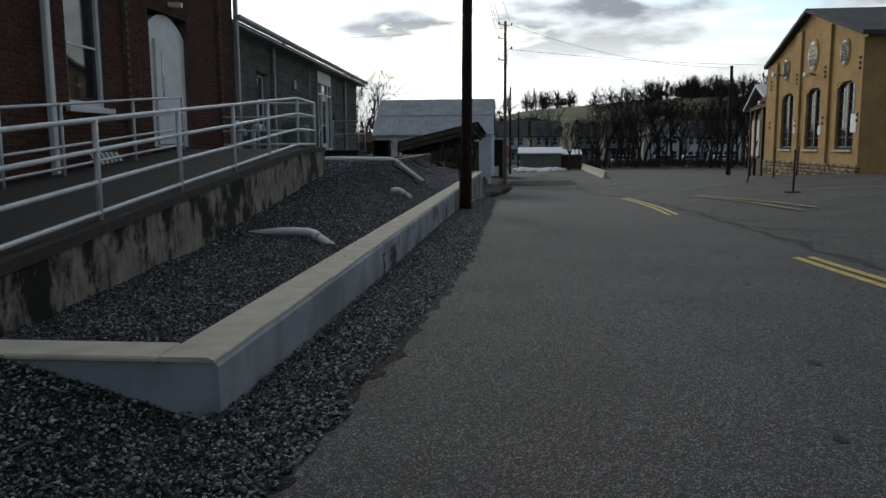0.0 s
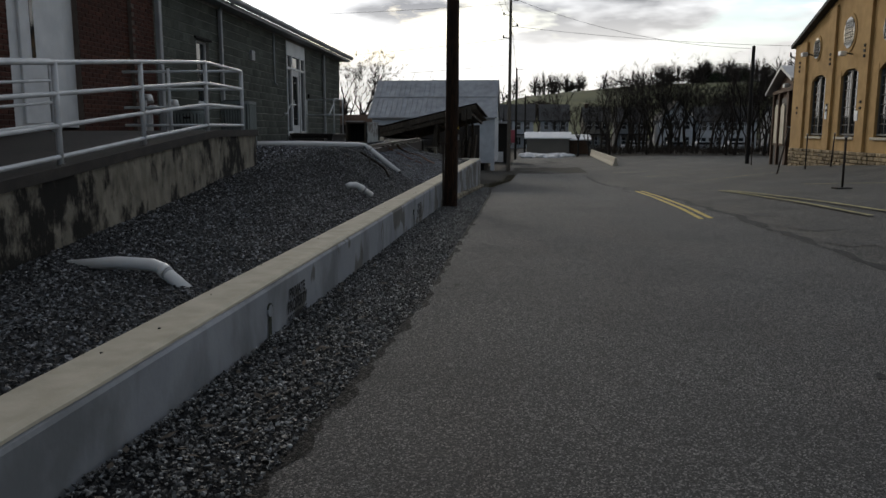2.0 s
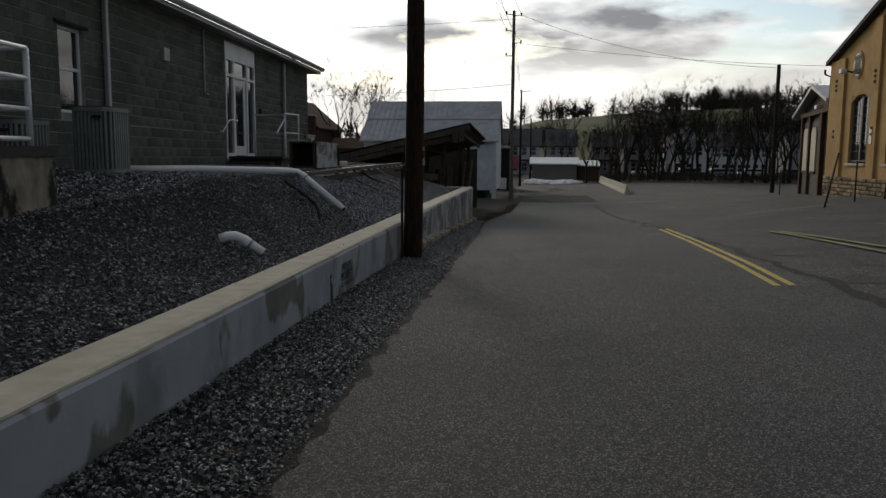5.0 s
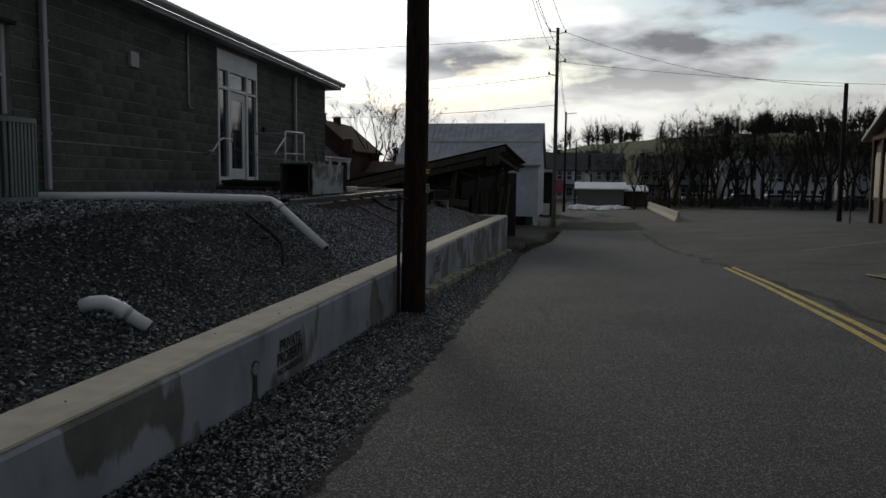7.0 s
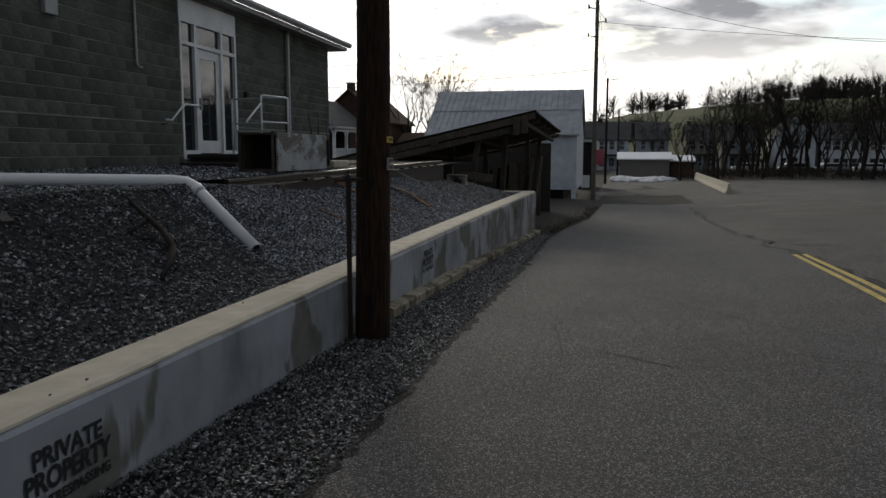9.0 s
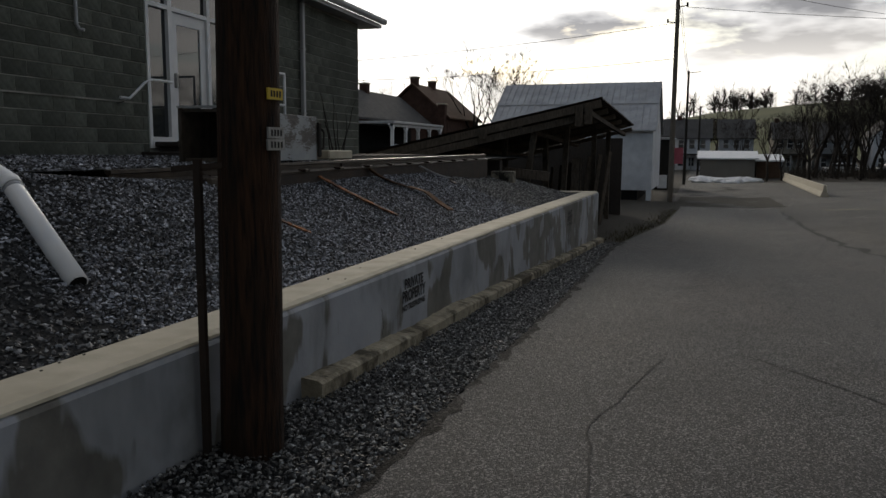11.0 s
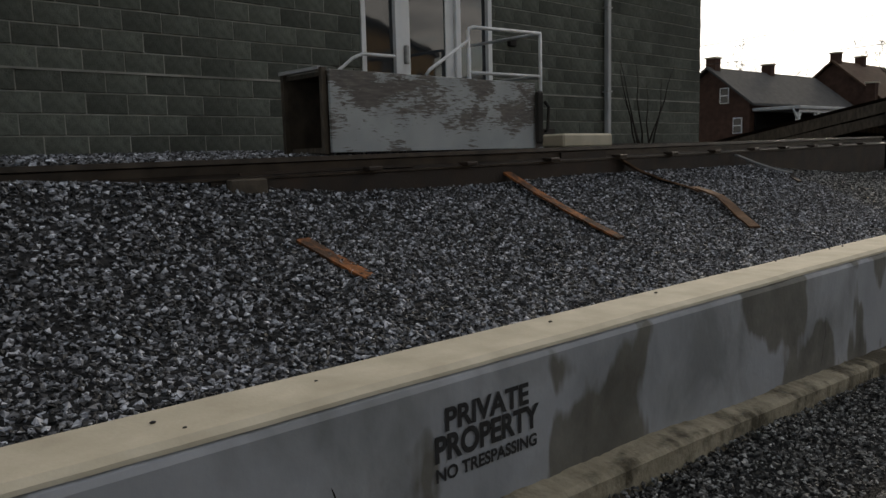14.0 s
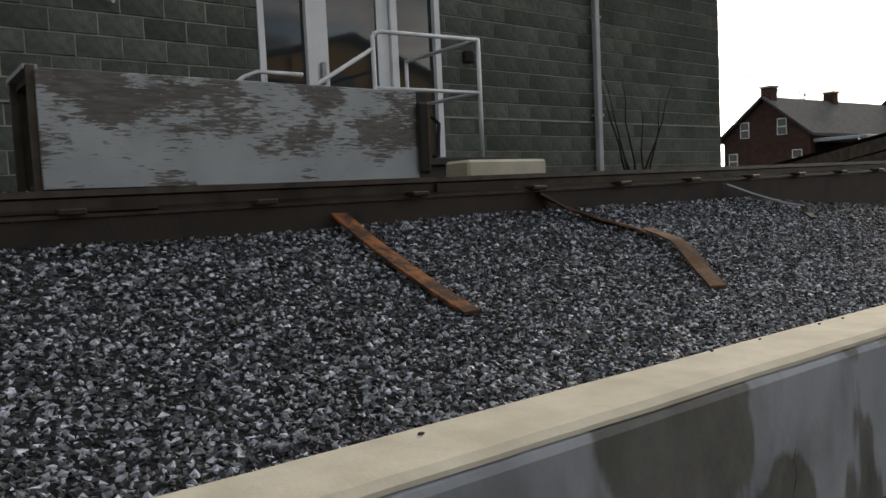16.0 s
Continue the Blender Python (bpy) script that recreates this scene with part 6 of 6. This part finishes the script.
def car(x, y, mat, label, turn=0.0):
    c = thing("parked_car", label, "car", "parked cars")
    z = ground_z(x, y)
    bm = box(-2.2, 2.2, -0.85, 0.85, 0.35, 0.95, 0.12)
    block(bm, -1.3, 1.4, -0.75, 0.75, 0.9, 1.45, 0.2)
    part("body", bm, mat, c)
    for wx_ in (-1.35, 1.35):
        for wy in (-0.8, 0.8):
            w = part("wheel", tube([(wx_, wy - 0.1, 0.33), (wx_, wy + 0.1, 0.33)], 0.33, 14), DARKPOLE, c)
            part("rim", tube([(wx_, wy - 0.11, 0.33), (wx_, wy + 0.11, 0.33)], 0.19, 10), TAGM, w)
    part("glass", box(-1.15, 1.25, -0.77, 0.77, 1.05, 1.35, 0.05), GLASS, c)
    c.matrix_basis = pose(x, y, z, 0, 0, turn)
    return c


for i, (x, y) in enumerate(((17, 124), (22.5, 123), (27, 124), (32, 125), (37, 124), (42, 125))):
    car(x, y, CARS[i % 3], ("white car parked behind the bare trees", "dark car parked behind the bare trees", "silver car parked behind the bare trees")[i % 3], 3 * i)
# pale heap of debris and tarp on rubble, modelled as soft lumps
snow = bmesh.new()
rs = random.Random(3)
for i in range(26):
    x, y = rs.uniform(0.3, 5.6), rs.uniform(100, 106)
    bmesh.ops.create_icosphere(snow, subdivisions=2, radius=1, matrix=Matrix.Translation((x, y, ground_z(x, y) + 0.1)) @ Matrix.Diagonal((rs.uniform(0.4, 1.3), rs.uniform(0.4, 1), rs.uniform(0.12, 0.42), 1)))
for v in snow.verts:
    v.co += Vector((0.15, 0.15, 0.2)) * noise.noise(v.co * 1.7)
tagged(part("snow_heap", snow, DEBRIS), "heap of dirty white debris and tarp on rubble", "snow heap", kind="stuff")

# brick row houses with porch on the left
row_house = gable_house("row_house", -25.1, 69, 5.4, 15, 4.6, 2.1, BRICK_DULL, ROOFDARK, "dark red brick house with a grey roof and chimneys", "y", windows=[(0.265, 5.07), (0.70, 5.09), (0.865, 3.24), (0.117, 3.26)], chimney=2, group="row houses", fit=0.66)
second = gable_house("row_house", -24.3, 85.5, 6.6, 10, 5.2, 2.8, BRICK_DULL, BROWN, "dark brick house with brown roof beyond the porch", "y", windows=[(0.3, 2.2), (0.7, 2.2)], chimney=2, group="row houses")
part("chimney", box(-21.6, -20.95, 84.6, 85.2, -0.8, 5.65), BRICK_DULL, second, "tall brick chimney stack")
part("chimney_cap", box(-21.66, -20.89, 84.54, 85.26, 5.65, 5.75), CAP, second)
gable_house("row_house", -17, 86, 6, 8, 2.6, 1.4, TAN, BROWN, "low pale outbuilding behind the porch", "x", group="row houses")
porch = thing("porch", "white timber porch with railing on the brick house", "porch")
part("roof", box(-22.39, -19.5, 69.3, 80.0, 3.45, 3.65, 0.03), GUTTER, porch)
part("floor", box(-22.39, -19.6, 69.4, 79.9, 0.9, 1.25), OLDWOOD, porch)
for i in range(5):
    y = 69.6 + i * 2.55
    po = part("post", box(-19.85, -19.65, y - 0.1, y + 0.1, 1.25, 3.45), WHITE, porch)
    for sgn in (-1, 1):
        part("bracket", beam((-19.75, y, 2.85), (-19.75, y + 0.6 * sgn, 3.42), 0.08, 0.1), WHITE, po)
for i in range(64):
    y = 69.7 + i * 0.16
    part("baluster", box(-19.78, -19.72, y - 0.03, y + 0.03, 1.3, 1.95), WHITE, porch)
part("handrail", box(-19.81, -19.69, 69.6, 79.8, 1.95, 2.03), WHITE, porch)
part("header", box(-19.86, -19.64, 69.5, 79.9, 3.28, 3.445), WHITE, porch)
# black slab on the wall paints the shade beneath the porch roof
part("shade", box(-22.38, -22.28, 69.6, 79.8, 1.25, 3.4), DARK, porch)


# ---- trees ----
def tree(x, y, h, seed, spread=0.35, mat=BARK, label="bare leafless winter tree", z=None, twigs=5, group="bare trees"):
    """A tapered trunk that forks several times into fine twigs."""
    rs = random.Random(seed)
    z = ground_z(x, y) if z is None else z
    t = thing("tree", label, "tree", group)
    trunk, crown = bmesh.new(), bmesh.new()

    def grow(p, d, length, r, depth):
        bm = trunk if depth == 0 else crown
        n = 3
        pts, rad = [p], [r]
        q = p
        for i in range(n):
            d = (d + Vector((rs.uniform(-1, 1), rs.uniform(-1, 1), rs.uniform(-0.3, 0.6))) * 0.13).normalized()
            q = q + d * length / n
            pts.append(q)
            rad.append(r * (1 - 0.42 * (i + 1) / n))
        tube(pts, r, 6 if depth < 2 else 3, bm, rad, False)
        if depth >= twigs:
            for k in range(5):
                e = (d + Vector((rs.uniform(-1, 1), rs.uniform(-1, 1), rs.uniform(-0.4, 0.8))) * 0.8).normalized() * length * rs.uniform(0.7, 1.5)
                o = e.orthogonal().normalized() * 0.009
                crown.faces.new([crown.verts.new(v) for v in (q - o, q + o, q + e)])
            return
        for k in range(rs.choice((2, 3, 3)) if depth else 4):
            a = rs.uniform(0, math.tau)
            o = Vector((math.cos(a), math.sin(a), rs.uniform(-0.1, 0.5))) * (spread + 0.35 * rs.random())
            grow(pts[rs.choice((2, 3, 3))], (d + o).normalized(), length * rs.uniform(0.58, 0.8), rad[-1] * 0.82, depth + 1)

    grow(Vector((x, y, z - 0.3)), Vector((0, 0, 1)), h * 0.36, h * 0.022, 0)
    part("trunk", trunk, mat, t)
    part("crown", crown, mat, t)
    return t


master = [tree(0, 0, 10, 100 + k, 0.30, z=0.0) for k in range(4)]
for m_ in master:
    m_.matrix_basis = pose(0, 0, 0)
rs = random.Random(77)
spots = []
for i in range(46):
    x = 10.0 + i * 0.77 + rs.uniform(-0.6, 0.6)
    spots.append((x, rs.uniform(104, 122), rs.uniform(0.7, 1.2)))
for i in range(10):
    spots.append((rs.uniform(4, 40), rs.uniform(120, 140), rs.uniform(0.6, 0.9)))
for x, y, k in ((7.0, 104, 0.7), (8.6, 106, 0.6), (16.5, 118, 1.15), (18.7, 120, 1.3), (21.2, 119, 1.35), (23.6, 121, 1.3), (13.5, 120, 1.1), (27, 120, 1.1), (33, 121, 1.15), (3, 190, 1.5), (9, 195, 1.6), (52, 130, 1.6), (58, 128, 1.6), (46, 134, 1.4), (-20.5, 92, 1.15), (-19.4, 96, 1.25), (-18, 93, 1.05), (-16.6, 97, 1.1), (-27, 92, 0.8), (-17, 102, 0.9), (-32, 100, 1.0), (-12, 110, 1.0), (-38, 96, 1.1)):
    spots.append((x, y, k))
for i, (x, y, k) in enumerate(spots):
    m = pose(x, y, (ground_z(x, y) if x > -9 else -0.5) - 0.2, 0, 0, rs.uniform(0, 360)) @ Matrix.Scale(k, 4)
    if i < 4:
        master[i].matrix_basis = m
    else:
        src = master[i % 4]
        c = copy_thing(src, pose(0, 0, 0))
        c.matrix_basis = m


def clumps(name, area, n, size, height, mat, label, seed, tall=1.0):
    """Far woods and brush: many thin upright slivers in one mesh."""
    rng = np.random.default_rng(seed)
    x0, x1, y0, y1 = area
    v, f = [], []
    for i in range(n):
        x, y = rng.uniform(x0, x1), rng.uniform(y0, y1)
        z = ground_z(x, y)
        hh = height * rng.uniform(0.5, 1.1)
        k = 7
        for j in range(k):
            a = rng.uniform(0, math.tau)
            b = np.array((x, y, z + hh * rng.uniform(0.0, 0.5) * tall)) + rng.normal(0, size * 0.4, 3) * (1, 1, 0.2)
            tip = b + np.array((math.cos(a) * size * rng.uniform(0.3, 1), math.sin(a) * size * rng.uniform(0.3, 1), hh * rng.uniform(0.3, 0.6)))
            s = rng.normal(0, 1, 3)
            s = s / np.linalg.norm(s) * size * 0.09
            i0 = len(v)
            v += [tuple(b - s), tuple(b + s), tuple(tip)]
            f.append((i0, i0 + 1, i0 + 2))
    me = bpy.data.meshes.new(name)
    me.from_pydata(v, [], f)
    me.materials.append(mat)
    return tagged(new(name, me), label, "woods", kind="stuff")


def hill_tree(seed):
    """A far leafless tree: trunk, limbs and a dome of fine twigs."""
    rs = random.Random(seed)
    t = thing("tree", "far bare tree with a rounded crown on the hill", "tree", "hill trees")
    trunk, crown = tube([(0, 0, -0.5), (0.1, 0, 2.2), (0.05, 0.1, 4.5)], 0.3, 5, radii=[0.32, 0.24, 0.17]), bmesh.new()
    for i in range(17):
        a, up = rs.uniform(0, math.tau), rs.uniform(0.0, 1.0)
        p = Vector((0.05, 0.05, 1.6 + 2.9 * up))
        out = Vector((math.cos(a) * (1.15 - up), math.sin(a) * (1.15 - up), 0.25 + 0.9 * up)).normalized()
        q = p + out * rs.uniform(2.6, 3.4) * (1.15 + 0.25 * up)
        tube([p, p.lerp(q, 0.5) + Vector((0, 0, 0.25)), q], 0.1, 3, crown, [0.10, 0.06, 0.03], False)
        for j in range(56):
            b0 = p.lerp(q, rs.uniform(0.15, 1.05))
            e = (out + Vector((rs.uniform(-1, 1), rs.uniform(-1, 1), rs.uniform(-0.5, 0.9)))).normalized() * rs.uniform(0.8, 2.1)
            o = e.orthogonal().normalized() * 0.017
            crown.faces.new([crown.verts.new(v) for v in (b0 - o, b0 + o, b0 + e)])
    part("trunk", trunk, BARK, t)
    part("crown", crown, BARK, t)
    return t


hill = [hill_tree(300 + k) for k in range(4)]
rs = random.Random(78)
for i in range(214):
    if i >= 190:
        y, x, k = rs.uniform(440, 460), rs.uniform(90, 124), rs.uniform(1.1, 1.55)
    elif i < 120:
        y, x = rs.uniform(455, 500), rs.choice((rs.uniform(-130, 20), rs.uniform(4, 34), rs.uniform(40, 190), rs.uniform(60, 190), rs.uniform(90, 200)))
        k = rs.uniform(0.8, 1.75)
    elif i < 175:
        y, x, k = rs.uniform(230, 440), rs.uniform(45, 170), rs.uniform(0.8, 1.5)
    else:
        y, x, k = rs.uniform(190, 300), rs.uniform(-90, -6), rs.uniform(0.7, 1.1)
    m = pose(x, y, ground_z(x, y) - 0.2, 0, 0, rs.uniform(0, 360)) @ Matrix.Scale(k, 4)
    if i < 4:
        hill[i].matrix_basis = m
    else:
        copy_thing(hill[i % 4], pose(0, 0, 0)).matrix_basis = m
clumps("far_woods", (-250, 380, 462, 510), 1800, 2.4, 2.4, BRUSH, "brown leafless woods along the hill", 1)
clumps("hill_brush", (34, 260, 165, 330), 4200, 2.0, 2.6, BRUSH, "brown winter brush at the foot of the hill", 2)
clumps("dark_grove", (94, 120, 440, 456), 260, 2.2, 8.0, EVERGREEN, "dark dense grove on the hilltop", 3)
clumps("lot_brush", (9.5, 46, 104, 116), 800, 0.5, 1.7, BRUSH, "tangled bare brush along the lot edge", 4)
clumps("town_brush", (-60, -8, 90, 170), 1500, 1.8, 4.5, BRUSH, "brown bare brush beyond the sheds", 5)
clumps("left_woods", (-200, 10, 250, 330), 3000, 3.0, 3.2, BRUSH, "brown leafless woods behind the town", 6)
fir = thing("conifer", "dark narrow evergreen tree behind the building", "tree")
part("trunk", tube([(-24.5, 92, 0), (-24.5, 92, 5)], 0.15, 6), BARK, fir)
bm = bmesh.new()
rs = random.Random(8)
for i in range(700):
    u = rs.random()
    a = rs.uniform(0, math.tau)
    r = (1 - u) * 1.5 * rs.uniform(0.3, 1) + 0.1
    p = Vector((-24.5 + r * math.cos(a), 92 + r * math.sin(a), -1 + u * 6.2))
    q = p + Vector((math.cos(a) * 0.5, math.sin(a) * 0.5, -0.25))
    o = Vector((-math.sin(a), math.cos(a), 0.3)) * 0.14
    bm.faces.new([bm.verts.new(k) for k in (p - o, p + o, q)])
part("crown", bm, EVERGREEN, fir)

# ---- soil and weeds beside the far lane ----
soil = tagged(part("ground_soil", ribbon(lambda y: -9.0 if y > 41 else -4.2, lambda y: road_left(y) + 0.1, steps(39.62, 70, 90), 0.02, 14), SOIL), "dark muddy soil beside the lane", "ground", kind="structure")
rough = tagged(part("ground_rough", ribbon(lambda y: -0.6, lambda y: 5.2, steps(64.1, 76, 50), 0.03, 14, 0.35), SOIL), "churned muddy end of the lane", "ground", kind="structure")
WEED = material("dry_weeds", (0.028, 0.026, 0.012), (0.075, 0.066, 0.034), 3, 0.95, 0, stain=0, island=0.4)
weeds = bmesh.new()
rs = random.Random(21)
for i in range(900):
    y = rs.uniform(39.8, 60)
    x = road_left(y) - abs(rs.gauss(0.0, 0.35)) - 0.05
    c = Vector((x, y, ground_z(x, y)))
    a = rs.uniform(0, math.tau)
    o = Vector((math.cos(a), math.sin(a), 0)) * 0.012
    weeds.faces.new([weeds.verts.new(v) for v in (c - o, c + o, c + Vector((rs.uniform(-0.1, 0.1), rs.uniform(-0.1, 0.1), rs.uniform(0.06, 0.2))))])
tagged(part("weed_tufts", weeds, WEED), "dry tufts of weeds along the lane edge", "weeds", kind="stuff")

# ---- loose stones and litter ----
stones("bank_gravel", 76000, (-3.92, -1.975, 23.0, 33.5), bank_z, 0.0165, STONE, 21, "angular dark grey crushed stones on the bank")
# near stretch uses the stone colour darkened for backlight
stones("bank_gravel", 52000, (-4.12, -1.975, 5.0, 23.0), lambda x, y: bank_z(x, y) if y > 17.1 or x > face_x(y) else -2.0, 0.0185, STONE_BACKLIT, 22, "angular dark grey crushed stones on the bank")
stones("bank_gravel", 13000, (-3.92, -1.975, 33.5, 38.9), bank_z, 0.02, STONE2, 23, "angular dark grey crushed stones on the bank")
stones("yard_gravel", 9000, (-7.2, -3.95, 17.1, 24.0), lambda x, y: max(yard_z(x, y), bank_z(x, y)) if x < -4.05 else bank_z(x, y), 0.026, STONE, 25, "pale crushed stones by the cooling units")
stones("yard_gravel", 9000, (-7.3, -4.1, 24.0, 31.0), yard_z, 0.024, STONE, 24, "pale crushed stones along the block wall")


def strip_z(x, y):
    if y < 4.65 and x < -1.7:
        return mound_z(x, y) + 0.01
    return ground_z(x, y) + 0.035 + 0.03 * min(max((-0.6 - x), 0), 1)


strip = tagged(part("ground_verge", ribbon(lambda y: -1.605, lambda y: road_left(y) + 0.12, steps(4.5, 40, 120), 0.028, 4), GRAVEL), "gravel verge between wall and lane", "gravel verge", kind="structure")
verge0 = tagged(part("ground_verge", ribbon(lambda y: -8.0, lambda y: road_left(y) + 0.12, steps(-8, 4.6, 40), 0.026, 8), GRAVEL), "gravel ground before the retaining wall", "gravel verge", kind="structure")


def verge_mask(name, n, y0, y1, x0, size, seed):
    rng = np.random.default_rng(seed)
    return stones(name, n, (x0, 0.05, y0, y1), lambda x, y: strip_z(x, y) if x < road_left(y) - 0.03 + 0.03 * noise.noise((0.0, y * 3.7, 8.0)) + 0.4 * rng.random() ** 4 else -9.0, size, STONE2, seed, "crushed stones on the verge beside the lane")


verge_mask("verge_gravel", 40000, 5.0, 17.0, -1.58, 0.0145, 31)
verge_mask("verge_gravel", 44000, 17.0, 30.0, -1.58, 0.0145, 32)
verge_mask("verge_gravel", 17000, 30.0, 39.0, -1.44, 0.019, 34)
verge_mask("verge_gravel", 30000, 1.6, 5.0, -4.0, 0.0145, 33)
lip = bmesh.new()
prev = None
for y in steps(1, 40, 400):
    x = road_left(y) - 0.06 + 0.05 * noise.noise((0.0, y * 1.9, 3.0)) + 0.04 * noise.noise((0.0, y * 7.0, 9.0))
    w = max(0.04, 0.13 + 0.13 * noise.noise((4, y * 2.5, 1)) + 0.05 * noise.noise((4, y * 9, 1)))
    row = [lip.verts.new((x, y, ground_z(x, y) + 0.038)), lip.verts.new((x + w, y, ground_z(x + w, y) + 0.038))]
    if prev:
        lip.faces.new((prev[0], prev[1], row[1], row[0]))
    prev = row
tagged(part("pavement_lip", lip, LIPTAR), "dark crumbling lip of the asphalt", "seam", kind="structure")
litter = bmesh.new()
rs = random.Random(9)
for i in range(26):
    y = rs.uniform(5.5, 33)
    x = rs.uniform(-1.93, -1.69)
    z = lerp(WALL_TOP, y) + 0.006
    bmesh.ops.create_icosphere(litter, subdivisions=1, radius=rs.uniform(0.005, 0.010), matrix=Matrix.Translation((x, y, z)) @ Matrix.Diagonal((1, 1.5, 0.6, 1)))
tagged(part("wall_litter", litter, STENCIL), "small dark pebbles and droppings on the wall cap", "litter", kind="stuff")
leaves = bmesh.new()
for i in range(140):
    y = rs.uniform(1.5, 14)
    x = rs.uniform(-3.8, -1.7) if y < 4.5 else rs.uniform(-1.55, -0.7)
    c = Vector((x, y, strip_z(x, y) + 0.03))
    a = rs.uniform(0, math.tau)
    d, o = Vector((math.cos(a), math.sin(a), rs.uniform(-0.3, 0.3))) * rs.uniform(0.02, 0.07), Vector((-math.sin(a), math.cos(a), rs.uniform(-0.3, 0.3))) * 0.018
    leaves.faces.new([leaves.verts.new(c + q) for q in (-d, o, d, -o)])
tagged(part("fallen_leaves", leaves, OLDWOOD), "brown fallen leaves lying in the gravel", "leaves", kind="stuff")


# ---- masonry pieces ----
def masonry(parent, name, x_of, y0, y1, z0, z1, lw, lh, gap, proud, near, far_mat, mat, holes, limit, extra=None):
    """Courses of blocks in running bond; those in the near stretch are objects, the rest one mesh."""
    shape = box(-0.03, proud, -lw / 2 + gap / 2, lw / 2 - gap / 2, -lh / 2 + gap / 2, lh / 2 - gap / 2)
    me = bpy.data.meshes.new(name)
    bev = [e for e in shape.edges if all(v.co.x > 0 for v in e.verts)]
    bmesh.ops.bevel(shape, geom=bev, offset=min(0.004, proud * 0.8), segments=1, affect="EDGES")
    shape.to_mesh(me)
    shape.free()
    me.materials.append(mat)
    base_v = [v.co.copy() for v in me.vertices]
    base_f = [tuple(p.vertices) for p in me.polygons]
    vs, fs = [], []
    made = 0
    rs = random.Random(4)
    rows = int((z1 - z0) / lh)
    for r in range(rows):
        z = z0 + (r + 0.5) * lh
        y = y0 + (lw / 2 if r % 2 else lw)
        while y - lw / 2 < y1:
            a, b = max(y - lw / 2, y0), min(y + lw / 2, y1)
            cut = False
            for h in holes:
                if z + lh / 2 > h[2] + 0.02 and z - lh / 2 < h[3] - 0.02:
                    if a >= h[0] - 0.02 and b <= h[1] + 0.02:
                        cut = True
                    elif a < h[0] < b:
                        b = h[0]
                    elif a < h[1] < b:
                        a = h[1]
            if not cut and b - a > gap * 2:
                k = (b - a - gap) / (lw - gap)
                c = (a + b) / 2
                j = rs.uniform(-0.0015, 0.0015)
                off = extra(c) if extra else 0.0
                if near[0] < c < near[1] and near[2] < z < near[3] and made < limit:
                    o = new(name, me)
                    o.parent = parent
                    o.matrix_basis = Matrix.Translation((x_of(c) + j + off, c, z)) @ Matrix.Diagonal((1, k, 1, 1))
                    made += 1
                else:
                    i0 = len(vs)
                    vs += [(x_of(c) + j + off + v.x, c + v.y * k, z + v.z) for v in base_v]
                    fs += [tuple(i0 + q for q in f) for f in base_f]
            y += lw
    rest = bpy.data.meshes.new(name + "_courses")
    rest.from_pydata(vs, [], fs)
    rest.materials.append(far_mat)
    o = new(name + "_courses", rest)
    o.parent = parent
    o["kind"] = "stuff"


masonry(block_house, "concrete_block", lambda y: wx(y) - 0.006, 19.31, 38.35, 1.07, 5.0, 0.406, 0.2075, 0.014, 0.010, (24.6, 36.4, 1.5, 3.7), BLOCK_FAR, BLOCK, B_OPEN, 300)
for y0, y1, off in ((6.0, 10.25, 0.0), (10.25, 10.84, 0.076), (10.84, 14.0, 0.0), (14.0, 14.45, 0.076), (14.45, 18.45, 0.0), (18.45, 19.3, 0.076)):
    masonry(brick_house, "brick", lambda y, o=off: BX - 0.006 + o, y0, y1, 1.2, 6.6, 0.215, 0.075, 0.010, 0.008, (14.5, 18.4, 2.0, 3.4), BRICK_FAR, BRICK, OPEN, 300)
